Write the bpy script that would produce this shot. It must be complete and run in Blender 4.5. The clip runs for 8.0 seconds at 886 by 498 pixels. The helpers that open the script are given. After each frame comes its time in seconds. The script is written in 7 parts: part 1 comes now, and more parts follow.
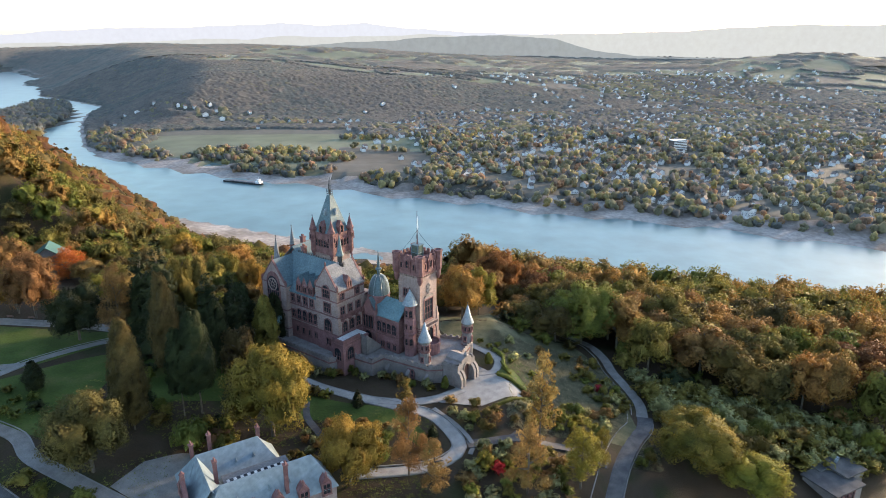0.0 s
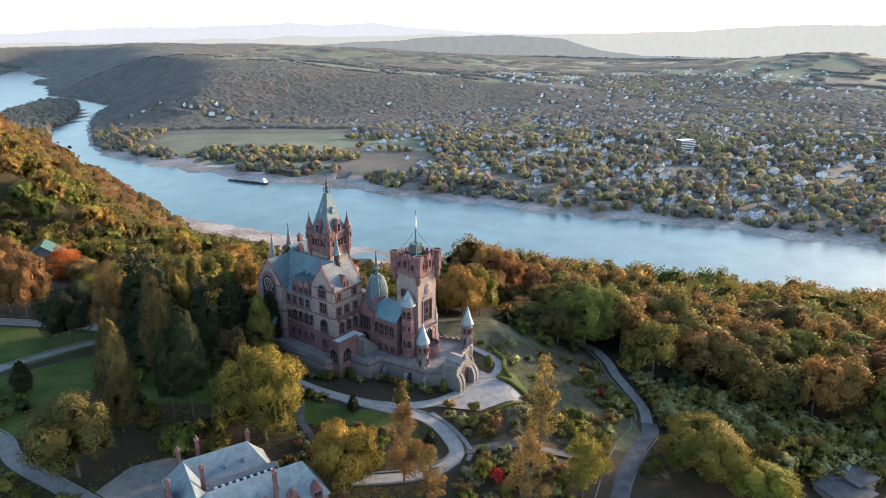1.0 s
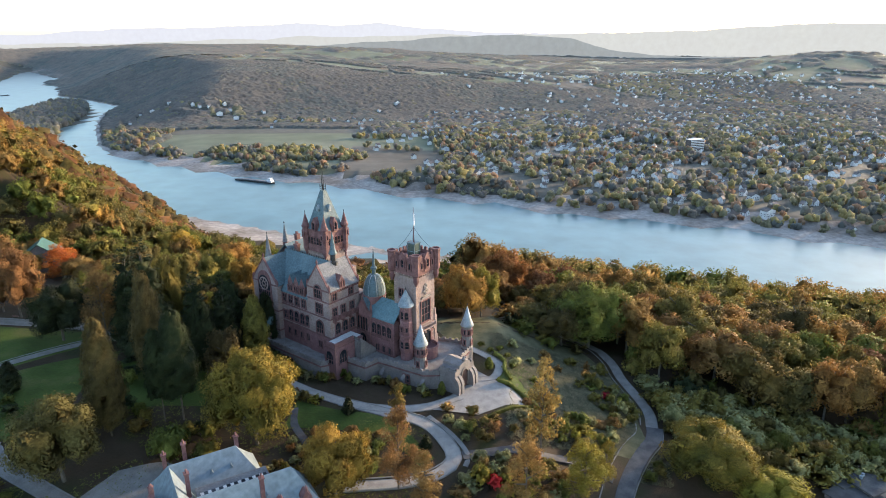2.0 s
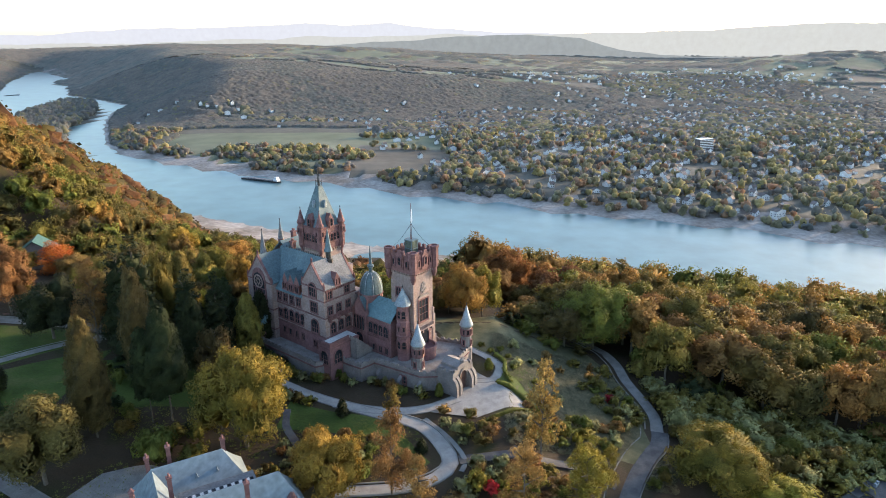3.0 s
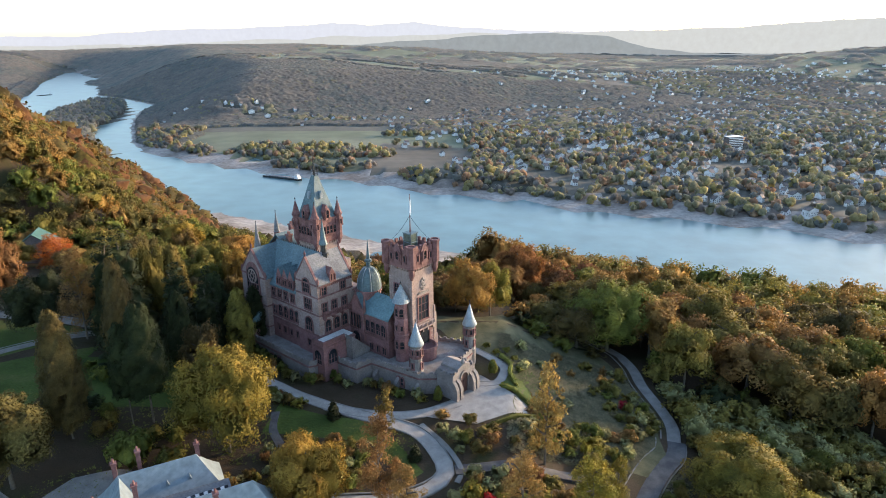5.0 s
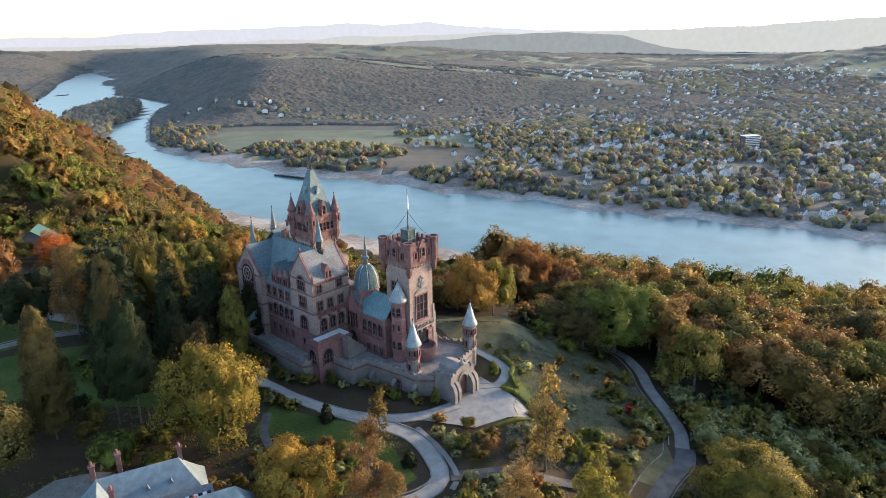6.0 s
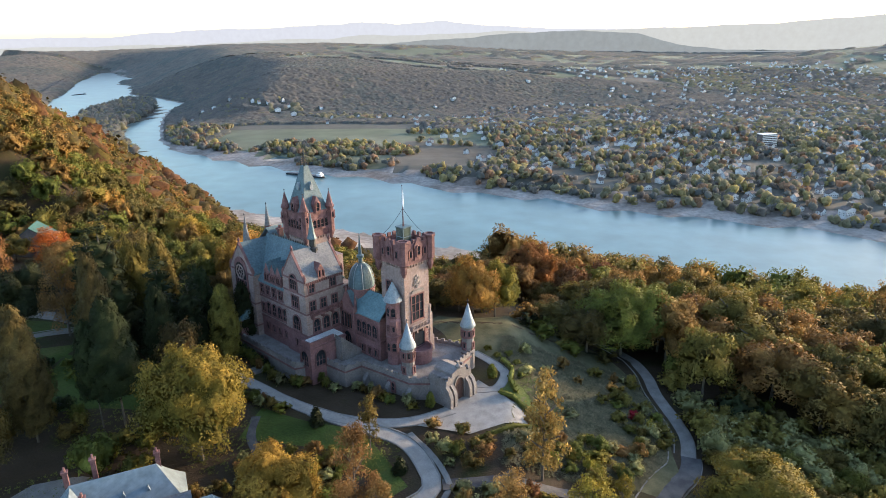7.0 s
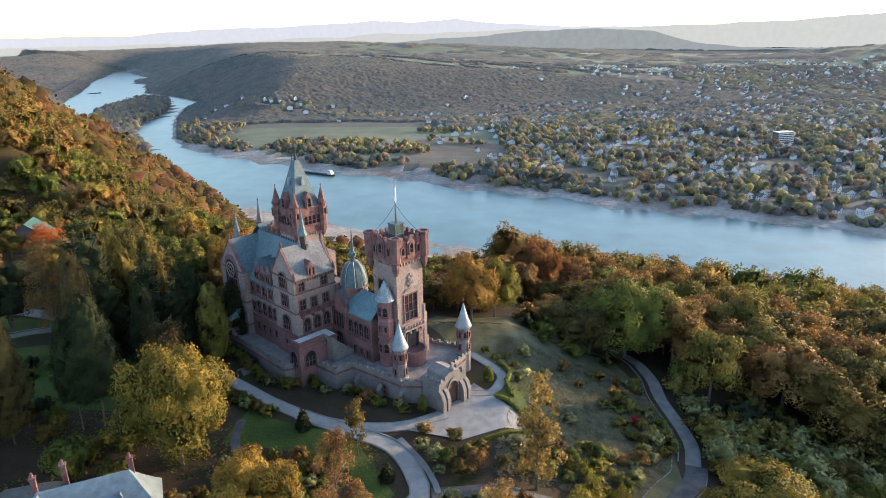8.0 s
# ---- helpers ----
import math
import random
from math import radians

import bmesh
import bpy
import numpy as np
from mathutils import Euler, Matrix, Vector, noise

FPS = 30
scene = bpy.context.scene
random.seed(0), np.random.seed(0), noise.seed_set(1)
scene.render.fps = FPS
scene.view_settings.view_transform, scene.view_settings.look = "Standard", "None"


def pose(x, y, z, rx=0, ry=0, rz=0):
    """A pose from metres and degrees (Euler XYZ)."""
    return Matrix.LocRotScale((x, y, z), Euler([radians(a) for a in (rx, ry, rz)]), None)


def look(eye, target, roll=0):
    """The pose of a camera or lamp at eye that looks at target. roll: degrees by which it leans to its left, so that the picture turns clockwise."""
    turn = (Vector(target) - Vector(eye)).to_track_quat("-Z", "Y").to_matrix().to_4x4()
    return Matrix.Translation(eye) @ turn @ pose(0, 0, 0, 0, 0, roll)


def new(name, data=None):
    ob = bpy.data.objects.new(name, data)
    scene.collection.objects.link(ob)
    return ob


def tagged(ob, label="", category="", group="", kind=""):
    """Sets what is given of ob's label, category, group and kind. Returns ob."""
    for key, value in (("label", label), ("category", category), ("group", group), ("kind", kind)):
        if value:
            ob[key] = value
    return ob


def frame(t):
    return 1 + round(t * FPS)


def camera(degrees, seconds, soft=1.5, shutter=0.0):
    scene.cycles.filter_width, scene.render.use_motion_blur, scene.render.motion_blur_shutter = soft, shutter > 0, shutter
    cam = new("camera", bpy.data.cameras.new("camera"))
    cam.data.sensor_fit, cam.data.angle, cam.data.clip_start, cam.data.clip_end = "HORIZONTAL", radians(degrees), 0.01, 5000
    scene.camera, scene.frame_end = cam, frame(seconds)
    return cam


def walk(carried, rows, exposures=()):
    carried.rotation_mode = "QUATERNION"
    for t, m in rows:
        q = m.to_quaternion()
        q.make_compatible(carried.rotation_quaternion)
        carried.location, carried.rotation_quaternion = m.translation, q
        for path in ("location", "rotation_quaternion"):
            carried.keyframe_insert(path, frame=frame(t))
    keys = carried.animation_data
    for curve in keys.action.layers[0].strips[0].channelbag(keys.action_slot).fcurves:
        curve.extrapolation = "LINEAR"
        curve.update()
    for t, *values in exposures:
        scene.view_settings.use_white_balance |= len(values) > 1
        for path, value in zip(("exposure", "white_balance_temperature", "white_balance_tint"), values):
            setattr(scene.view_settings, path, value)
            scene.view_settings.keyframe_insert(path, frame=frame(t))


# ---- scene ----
cam = camera(68.5, 8.0, soft=0.85)
PATH = [
    (0, (-11.602, -172.934, 91.982), (-11.532, -171.037, 91.353), 0.2),
    (0.5, (-10.607, -170.738, 91.231), (-10.546, -168.84, 90.601), 0.2),
    (1, (-9.465, -168.538, 90.391), (-9.415, -166.64, 89.762), 0.2),
    (1.5, (-8.084, -166.4, 89.54), (-8.048, -164.501, 88.911), 0.1),
    (3, (-4.275, -159.565, 86.277), (-4.276, -157.666, 85.649), -0.0),
    (3.5, (-2.854, -157.268, 85.06), (-2.872, -155.369, 84.432), -0.1),
    (4, (-1.4, -154.962, 84.009), (-1.437, -153.063, 83.381), -0.2),
    (4.5, (0.002, -152.558, 82.955), (-0.055, -150.66, 82.326), -0.3),
    (6, (4.634, -145.019, 79.298), (4.514, -143.124, 78.67), -0.6),
    (6.5, (6.438, -142.313, 78.364), (6.297, -140.421, 77.733), -0.7),
    (7, (8.193, -139.611, 77.397), (8.03, -137.72, 76.767), -0.8),
    (7.5, (9.958, -136.805, 76.317), (9.774, -134.917, 75.686), -0.9),
    (8, (11.779, -134.053, 75.342), (11.576, -132.167, 74.709), -1.0),
]
walk(cam, [(t, look(eye, target, roll)) for t, eye, target, roll in PATH], [(0, 2.54, 6850, 12), (8, 2.40, 6750, 12)])

# ---- light ----
SUN_AZ, SUN_EL = radians(57), radians(11)      # azimuth clockwise from +y
world = bpy.data.worlds.new("sky")
scene.world = world
world.use_nodes = True
_n = world.node_tree.nodes
_sky = _n.new("ShaderNodeTexSky")
_sky.sky_type = "NISHITA"
_sky.sun_disc = False
_sky.sun_elevation, _sky.sun_rotation = SUN_EL, SUN_AZ
_sky.air_density, _sky.dust_density, _sky.ozone_density, _sky.altitude = 0.95, 0.9, 1.8, 200
world.node_tree.links.new(_sky.outputs[0], _n["Background"].inputs[0])
_n["Background"].inputs[1].default_value = 0.15
sun = new("sun", bpy.data.lights.new("sun", "SUN"))
sun.data.energy, sun.data.angle, sun.data.color = 2.0, radians(4.0), (1.0, 0.78, 0.54)
_d = Vector((math.sin(SUN_AZ) * math.cos(SUN_EL), math.cos(SUN_AZ) * math.cos(SUN_EL), math.sin(SUN_EL)))
sun.matrix_world = look(_d * 900, (0, 0, 0))

# ---- materials ----
def material(name, colors, scale=1.0, rough=0.85, bump=0.3, metal=0.0, detail=6.0, fine=8.0, sheen=0.0,
             per_object=0.0, per_island=0.0, hue=0.0, translucent=0.0, spec=0.5):
    """Procedural surface: large stains between the given colours, fine grain on top, bump from the grain."""
    m = bpy.data.materials.new(name)
    m.use_nodes = True
    nt = m.node_tree
    N, L = nt.nodes, nt.links
    b = N["Principled BSDF"]
    geo = N.new("ShaderNodeNewGeometry")
    tc = geo.outputs["Position"]
    big = N.new("ShaderNodeTexNoise")
    big.inputs["Scale"].default_value, big.inputs["Detail"].default_value = scale, detail
    L.new(tc, big.inputs["Vector"])
    ramp = N.new("ShaderNodeValToRGB")
    els = ramp.color_ramp.elements
    while len(els) < len(colors):
        els.new(0.5)
    for i, c in enumerate(colors):
        els[i].position = 0.34 + 0.32 * i / max(1, len(colors) - 1)
        els[i].color = (*c, 1)
    L.new(big.outputs["Fac"], ramp.inputs["Fac"])
    small = N.new("ShaderNodeTexNoise")
    small.inputs["Scale"].default_value, small.inputs["Detail"].default_value = scale * fine, 4
    L.new(tc, small.inputs["Vector"])
    hsv = N.new("ShaderNodeHueSaturation")
    L.new(ramp.outputs["Color"], hsv.inputs["Color"])
    mp = N.new("ShaderNodeMapRange")
    mp.inputs["From Min"].default_value, mp.inputs["From Max"].default_value = 0.3, 0.7
    mp.inputs["To Min"].default_value, mp.inputs["To Max"].default_value = 0.80, 1.20
    L.new(small.outputs["Fac"], mp.inputs["Value"])
    value = mp.outputs["Result"]
    if per_object or per_island:
        oi = N.new("ShaderNodeObjectInfo")
        for src, amount in ((oi.outputs["Random"], per_object), (geo.outputs["Random Per Island"], per_island)):
            if amount:
                r = N.new("ShaderNodeMapRange")
                r.inputs["To Min"].default_value, r.inputs["To Max"].default_value = 1 - amount, 1 + amount
                L.new(src, r.inputs["Value"])
                mu = N.new("ShaderNodeMath")
                mu.operation = "MULTIPLY"
                L.new(value, mu.inputs[0])
                L.new(r.outputs["Result"], mu.inputs[1])
                value = mu.outputs[0]
        if hue:
            r = N.new("ShaderNodeMapRange")
            r.inputs["To Min"].default_value, r.inputs["To Max"].default_value = 0.5 - hue, 0.5 + hue
            L.new(oi.outputs["Random"] if per_object else geo.outputs["Random Per Island"], r.inputs["Value"])
            L.new(r.outputs["Result"], hsv.inputs["Hue"])
    L.new(value, hsv.inputs["Value"])
    L.new(hsv.outputs["Color"], b.inputs["Base Color"])
    b.inputs["Roughness"].default_value, b.inputs["Metallic"].default_value = rough, metal
    b.inputs["Specular IOR Level"].default_value = spec
    if sheen:
        b.inputs["Sheen Weight"].default_value = sheen
        b.inputs["Sheen Roughness"].default_value = 0.6
    if bump:
        bp = N.new("ShaderNodeBump")
        bp.inputs["Strength"].default_value, bp.inputs["Distance"].default_value = bump, 0.5 / max(scale, 0.05) * 0.2
        L.new(small.outputs["Fac"], bp.inputs["Height"])
        L.new(bp.outputs["Normal"], b.inputs["Normal"])
    if translucent:
        t = N.new("ShaderNodeBsdfTranslucent")
        L.new(hsv.outputs["Color"], t.inputs["Color"])
        mix = N.new("ShaderNodeMixShader")
        mix.inputs[0].default_value = translucent
        L.new(b.outputs[0], mix.inputs[1])
        L.new(t.outputs[0], mix.inputs[2])
        L.new(mix.outputs[0], N["Material Output"].inputs["Surface"])
    return m


def coursed(m, height, width, mortar=0.012, strength=0.5, dark=0.75):
    """Adds courses of stone to a material: joints darker and recessed."""
    nt = m.node_tree
    N, L = nt.nodes, nt.links
    b = N["Principled BSDF"]
    geo = N.new("ShaderNodeNewGeometry")
    sep = N.new("ShaderNodeSeparateXYZ")
    L.new(geo.outputs["Position"], sep.inputs[0])
    add = N.new("ShaderNodeMath")
    add.operation = "SUBTRACT"
    L.new(sep.outputs["X"], add.inputs[0])
    L.new(sep.outputs["Y"], add.inputs[1])
    com = N.new("ShaderNodeCombineXYZ")
    L.new(add.outputs[0], com.inputs["X"])
    L.new(sep.outputs["Z"], com.inputs["Y"])
    br = N.new("ShaderNodeTexBrick")
    br.inputs["Scale"].default_value = 1.0
    br.inputs["Brick Width"].default_value, br.inputs["Row Height"].default_value = width, height
    br.inputs["Mortar Size"].default_value = mortar
    br.inputs["Color1"].default_value, br.inputs["Color2"].default_value = (1, 1, 1, 1), (0.5 + dark / 2,) * 3 + (1,)
    br.inputs["Mortar"].default_value = (dark, dark, dark, 1)
    L.new(com.outputs[0], br.inputs["Vector"])
    old = b.inputs["Base Color"].links[0].from_socket
    mul = N.new("ShaderNodeMix")
    mul.data_type, mul.blend_type = "RGBA", "MULTIPLY"
    mul.inputs[0].default_value = 1.0
    L.new(old, mul.inputs[6])
    L.new(br.outputs["Color"], mul.inputs[7])
    L.new(mul.outputs[2], b.inputs["Base Color"])
    return m


M = {}
M["sandstone"] = coursed(material("sandstone", [(0.128, 0.058, 0.058), (0.158, 0.074, 0.073), (0.190, 0.096, 0.094)], 0.3, bump=0.2), 0.38, 0.8, 0.018, dark=0.84)
M["trim"] = material("red_sandstone", [(0.088, 0.036, 0.036), (0.122, 0.054, 0.052), (0.158, 0.078, 0.074)], 0.8)
M["plaster"] = coursed(material("cream_stone", [(0.178, 0.130, 0.120), (0.205, 0.150, 0.137), (0.235, 0.176, 0.160)], 0.22, bump=0.15), 0.42, 0.9, 0.012, dark=0.93)
M["rubble"] = coursed(material("terrace_stone", [(0.125, 0.108, 0.102), (0.155, 0.135, 0.128), (0.185, 0.163, 0.154)], 0.4), 0.32, 0.6, 0.022, dark=0.80)
M["quoin"] = material("quoin_stone", [(0.17, 0.115, 0.10), (0.22, 0.15, 0.13), (0.26, 0.19, 0.165)], 0.8)
M["copper"] = coursed(material("patina_copper", [(0.058, 0.094, 0.108), (0.070, 0.110, 0.125), (0.086, 0.128, 0.142)], 0.25, rough=0.62, bump=0.06, spec=0.3), 0.34, 0.55, 0.02, dark=0.86)
M["teal"] = coursed(material("green_copper", [(0.072, 0.132, 0.148), (0.088, 0.155, 0.172), (0.108, 0.180, 0.194)], 0.25, rough=0.62, bump=0.06, spec=0.3), 0.34, 0.55, 0.02, dark=0.86)
M["slate"] = coursed(material("slate", [(0.118, 0.124, 0.134), (0.146, 0.151, 0.160), (0.172, 0.175, 0.178)], 0.3, rough=0.75, bump=0.2, spec=0.2), 0.3, 0.5, 0.015)
M["zinc"] = material("zinc_sheet", [(0.135, 0.170, 0.195), (0.180, 0.215, 0.240), (0.22, 0.25, 0.275)], 0.6, rough=0.6, bump=0.05, metal=0.2)
M["glass"] = material("window_glass", [(0.012, 0.014, 0.018), (0.03, 0.032, 0.036)], 0.7, rough=0.12, bump=0, spec=0.25)
M["wood"] = material("stained_wood", [(0.050, 0.022, 0.017), (0.085, 0.038, 0.028)], 1.5, rough=0.6)
M["iron"] = material("dark_iron", [(0.03, 0.03, 0.03), (0.06, 0.06, 0.06)], 2, rough=0.5, metal=0.6, bump=0)
M["white"] = material("white_metal", [(0.7, 0.7, 0.7), (0.8, 0.8, 0.8)], 2, rough=0.4, bump=0)
M["cloth"] = material("flag_cloth", [(0.65, 0.6, 0.6), (0.75, 0.72, 0.7)], 2, bump=0)
M["gravel"] = material("pale_gravel", [(0.126, 0.116, 0.106), (0.150, 0.140, 0.128), (0.172, 0.162, 0.150)], 0.5, fine=14, spec=0.12)
M["court"] = material("court_gravel", [(0.195, 0.180, 0.165), (0.230, 0.214, 0.196), (0.255, 0.240, 0.220)], 0.5, fine=14, spec=0.12)
M["asphalt"] = material("asphalt", [(0.050, 0.048, 0.050), (0.068, 0.065, 0.065), (0.090, 0.086, 0.081)], 0.4, fine=14, spec=0.12)
M["kerb"] = material("kerb_stone", [(0.125, 0.118, 0.110), (0.165, 0.157, 0.146)], 1.0)
M["paving"] = material("terrace_paving", [(0.140, 0.124, 0.113), (0.178, 0.157, 0.146), (0.205, 0.189, 0.173)], 0.5, spec=0.12)
M["drygrass"] = material("rough_grass", [(0.056, 0.056, 0.028), (0.078, 0.075, 0.040), (0.102, 0.095, 0.053)], 0.3, fine=14, spec=0.12)
M["lawn"] = material("lawn", [(0.033, 0.050, 0.010), (0.047, 0.068, 0.014), (0.071, 0.076, 0.022)], 0.12, fine=20, spec=0.12)
M["bark"] = material("bark", [(0.05, 0.04, 0.03), (0.10, 0.08, 0.06)], 1.5)
M["water"] = material("river_water", [(0.058, 0.108, 0.112), (0.068, 0.124, 0.126)], 0.004, rough=0.28, bump=0, spec=0.15)
M["sand"] = material("river_gravel", [(0.150, 0.122, 0.102), (0.225, 0.190, 0.165), (0.300, 0.265, 0.235)], 0.022, spec=0.1)
M["greenroof"] = material("green_roof", [(0.018, 0.060, 0.044), (0.026, 0.080, 0.058)], 0.5, rough=0.6)

LEAF = {  # crown colours
    "green": [(0.062, 0.066, 0.014), (0.098, 0.102, 0.022), (0.136, 0.134, 0.030)],
    "sage": [(0.142, 0.136, 0.060), (0.192, 0.180, 0.080), (0.236, 0.216, 0.098)],
    "olive": [(0.083, 0.066, 0.017), (0.130, 0.101, 0.026), (0.174, 0.132, 0.036)],
    "yellow": [(0.140, 0.090, 0.018), (0.225, 0.142, 0.028), (0.300, 0.198, 0.042)],
    "lime": [(0.094, 0.092, 0.018), (0.165, 0.145, 0.026), (0.250, 0.195, 0.036)],
    "orange": [(0.130, 0.076, 0.027), (0.205, 0.120, 0.042), (0.27, 0.165, 0.060)],
    "red": [(0.27, 0.075, 0.020), (0.40, 0.125, 0.028), (0.46, 0.20, 0.045)],
    "crimson": [(0.20, 0.012, 0.02), (0.33, 0.02, 0.03), (0.40, 0.04, 0.05)],
    "russet": [(0.112, 0.058, 0.022), (0.170, 0.088, 0.032), (0.215, 0.120, 0.044)],
    "umber": [(0.056, 0.044, 0.016), (0.086, 0.067, 0.024), (0.116, 0.090, 0.032)],
    "rust": [(0.135, 0.064, 0.020), (0.205, 0.100, 0.030), (0.260, 0.136, 0.042)],
    "amber": [(0.140, 0.064, 0.020), (0.205, 0.096, 0.028), (0.265, 0.136, 0.040)],
    "conifer": [(0.011, 0.015, 0.006), (0.018, 0.023, 0.009), (0.028, 0.034, 0.013)],
}
for k, c in LEAF.items():
    M["leaf_" + k] = material("foliage_" + k, c, 0.22, rough=0.75, bump=0, fine=5, per_object=0.16, per_island=0.20,
                              hue=0.018, translucent=0.0 if k == "conifer" else 0.30, spec=0.10)


# ---- mesh helpers ----
def mesh_of(name, verts, faces, mats, index=None, smooth=False, normals=None):
    me = bpy.data.meshes.new(name)
    me.from_pydata(verts, [], faces)
    for m in mats if isinstance(mats, (list, tuple)) else [mats]:
        me.materials.append(m)
    if index is not None:
        me.polygons.foreach_set("material_index", index)
    if smooth:
        me.polygons.foreach_set("use_smooth", [True] * len(me.polygons))
    me.update()
    if normals is not None:
        me.normals_split_custom_set_from_vertices(np.asarray(normals).tolist())
    return me


def part(name, bm, mat, parent, label=""):
    """Links a bmesh, or a finished mesh, as one mesh object under a thing or part."""
    if isinstance(bm, bmesh.types.BMesh):
        bmesh.ops.recalc_face_normals(bm, faces=bm.faces)
        me = bpy.data.meshes.new(name)
        bm.to_mesh(me)
        bm.free()
        for m in mat if isinstance(mat, (list, tuple)) else [mat]:
            me.materials.append(m)
    else:
        me = bm
    ob = new(name, me)
    ob.parent = parent
    if label:
        tagged(ob, label)
    return ob


def thing(name, m, label, category, group="", kind=""):
    ob = new(name)
    ob.empty_display_size = 0.5
    ob.matrix_world = m
    return tagged(ob, label, category, group, kind)


def box(bm, x0, x1, y0, y1, z0, z1, mi=0):
    v = [bm.verts.new((x, y, z)) for z in (z0, z1) for y in (y0, y1) for x in (x0, x1)]
    for f in ((0, 2, 3, 1), (4, 5, 7, 6), (0, 1, 5, 4), (2, 6, 7, 3), (0, 4, 6, 2), (1, 3, 7, 5)):
        bm.faces.new([v[i] for i in f]).material_index = mi
    return v


def prism(bm, pts, z0, z1, mi=0):
    a = [bm.verts.new((x, y, z0)) for x, y in pts]
    b = [bm.verts.new((x, y, z1)) for x, y in pts]
    n = len(pts)
    bm.faces.new(a[::-1]).material_index = mi
    bm.faces.new(b).material_index = mi
    for i in range(n):
        bm.faces.new([a[i], a[(i + 1) % n], b[(i + 1) % n], b[i]]).material_index = mi


def ring(bm, cx, cy, prof, n, turn=0.0, mi=0, closed=True, smooth=False):
    """A turned shape: prof is a list of (radius, z)."""
    rows = []
    for r, z in prof:
        if r < 1e-4:
            rows.append([bm.verts.new((cx, cy, z))])
        else:
            rows.append([bm.verts.new((cx + r * math.cos(turn + 2 * math.pi * i / n), cy + r * math.sin(turn + 2 * math.pi * i / n), z)) for i in range(n)])
    for a, b in zip(rows, rows[1:]):
        for i in range(n):
            j = (i + 1) % n
            q = [a[i % len(a)], a[j % len(a)], b[j % len(b)], b[i % len(b)]]
            q = list(dict.fromkeys(q))
            if len(q) > 2:
                f = bm.faces.new(q)
                f.material_index, f.smooth = mi, smooth
    if closed:
        for row in (rows[0], rows[-1]):
            if len(row) > 2:
                bm.faces.new(row).material_index = mi


def poly(bm, pts, mi=0):
    f = bm.faces.new([bm.verts.new(p) for p in pts])
    f.material_index = mi
    return f


# ---- ground ----
def sstep(x, a, b):
    t = np.clip((x - a) / (b - a), 0, 1)
    return t * t * (3 - 2 * t)


def softmax(a, b, k=6.0):
    return np.maximum(a, b) + k * np.exp(-np.abs(a - b) / k) * 0.5


FAR_BANK = np.array([(2600, -700), (900, 215), (464, 444), (408, 465), (313, 520), (240, 546), (152, 580), (66, 633), (-18, 662), (-94, 700), (-170, 748), (-263, 778),
                     (-330, 818), (-412, 868), (-524, 940), (-591, 996), (-656, 1083), (-704, 1175), (-772, 1308), (-845, 1469), (-912, 1639), (-945, 1792), (-1130, 1985),
                     (-1301, 2123), (-1535, 2563), (-1640, 2640), (-1729, 2821), (-1700, 2990), (-1818, 3068), (-1991, 3273), (-2220, 3600)], float)
NEAR_BANK = np.array([(2400, -1100), (750, 0), (350, 246), (49, 425), (-3, 440), (-66, 463), (-121, 490), (-187, 525), (-250, 560), (-320, 593), (-480, 690),
                      (-700, 860), (-930, 1080), (-1153, 1367), (-1285, 1614), (-1572, 2169), (-1908, 2773), (-2235, 3463), (-2300, 3620)], float)
ISLAND = np.array([(-581, 913), (-645, 986), (-724, 1092), (-783, 1184), (-837, 1300), (-874, 1458), (-917, 1584), (-977, 1715), (-1069, 1869), (-1173, 1900),
                   (-1139, 1679), (-1101, 1540), (-990, 1332), (-911, 1202), (-713, 986), (-646, 945)], float)


def groynes(line, lo, hi, spacing, reach):
    """Breaks a stretch of bank into the shallow gravel tongues between groynes."""
    out = []
    for (ax, ay), (bx, by) in zip(line, line[1:]):
        n = max(1, int(math.hypot(bx - ax, by - ay) / 22)) if lo < ax < hi else 1
        for i in range(n):
            t = i / n
            x, y = ax + (bx - ax) * t, ay + (by - ay) * t
            s = (x * 0.86 - y * 0.5) / spacing
            k = reach * ((s - math.floor(s)) ** 1.6 - 0.45) if lo < ax < hi else 0
            L = math.hypot(bx - ax, by - ay)
            out.append((x + (by - ay) / L * k, y - (bx - ax) / L * k))
    return np.array(out + [tuple(line[-1])])


FAR_BANK = groynes(FAR_BANK, -480, 1000, 92.0, -24.0)
RIVER = np.vstack([FAR_BANK, NEAR_BANK[::-1]])
WATER_Z = -116.0


def wave(x, y, s, seed=0):
    """Cheap smooth noise for land forms, about -1 to 1."""
    a = seed * 1.7
    return (np.sin(x / s + 1.3 * np.sin(y / s * 0.7 + a) + a) + np.sin(y / s * 1.1 + 1.7 * np.sin(x / s * 0.6 - a) + 2 * a)
            + 0.5 * np.sin((x + y) / s * 2.1 + a * 3)) / 2.5


def dist_poly(x, y, pts):
    d = np.full(np.shape(x), 1e9)
    for (ax, ay), (bx, by) in zip(pts, np.roll(pts, -1, 0)):
        dx, dy = bx - ax, by - ay
        t = np.clip(((x - ax) * dx + (y - ay) * dy) / (dx * dx + dy * dy), 0, 1)
        d = np.minimum(d, np.hypot(x - ax - t * dx, y - ay - t * dy))
    return d


def inside(x, y, pts):
    res = np.zeros(np.shape(x), bool)
    for (ax, ay), (bx, by) in zip(pts, np.roll(pts, -1, 0)):
        cross = ((ay > y) != (by > y)) & (x < (bx - ax) * (y - ay) / (by - ay + 1e-12) + ax)
        res ^= cross
    return res


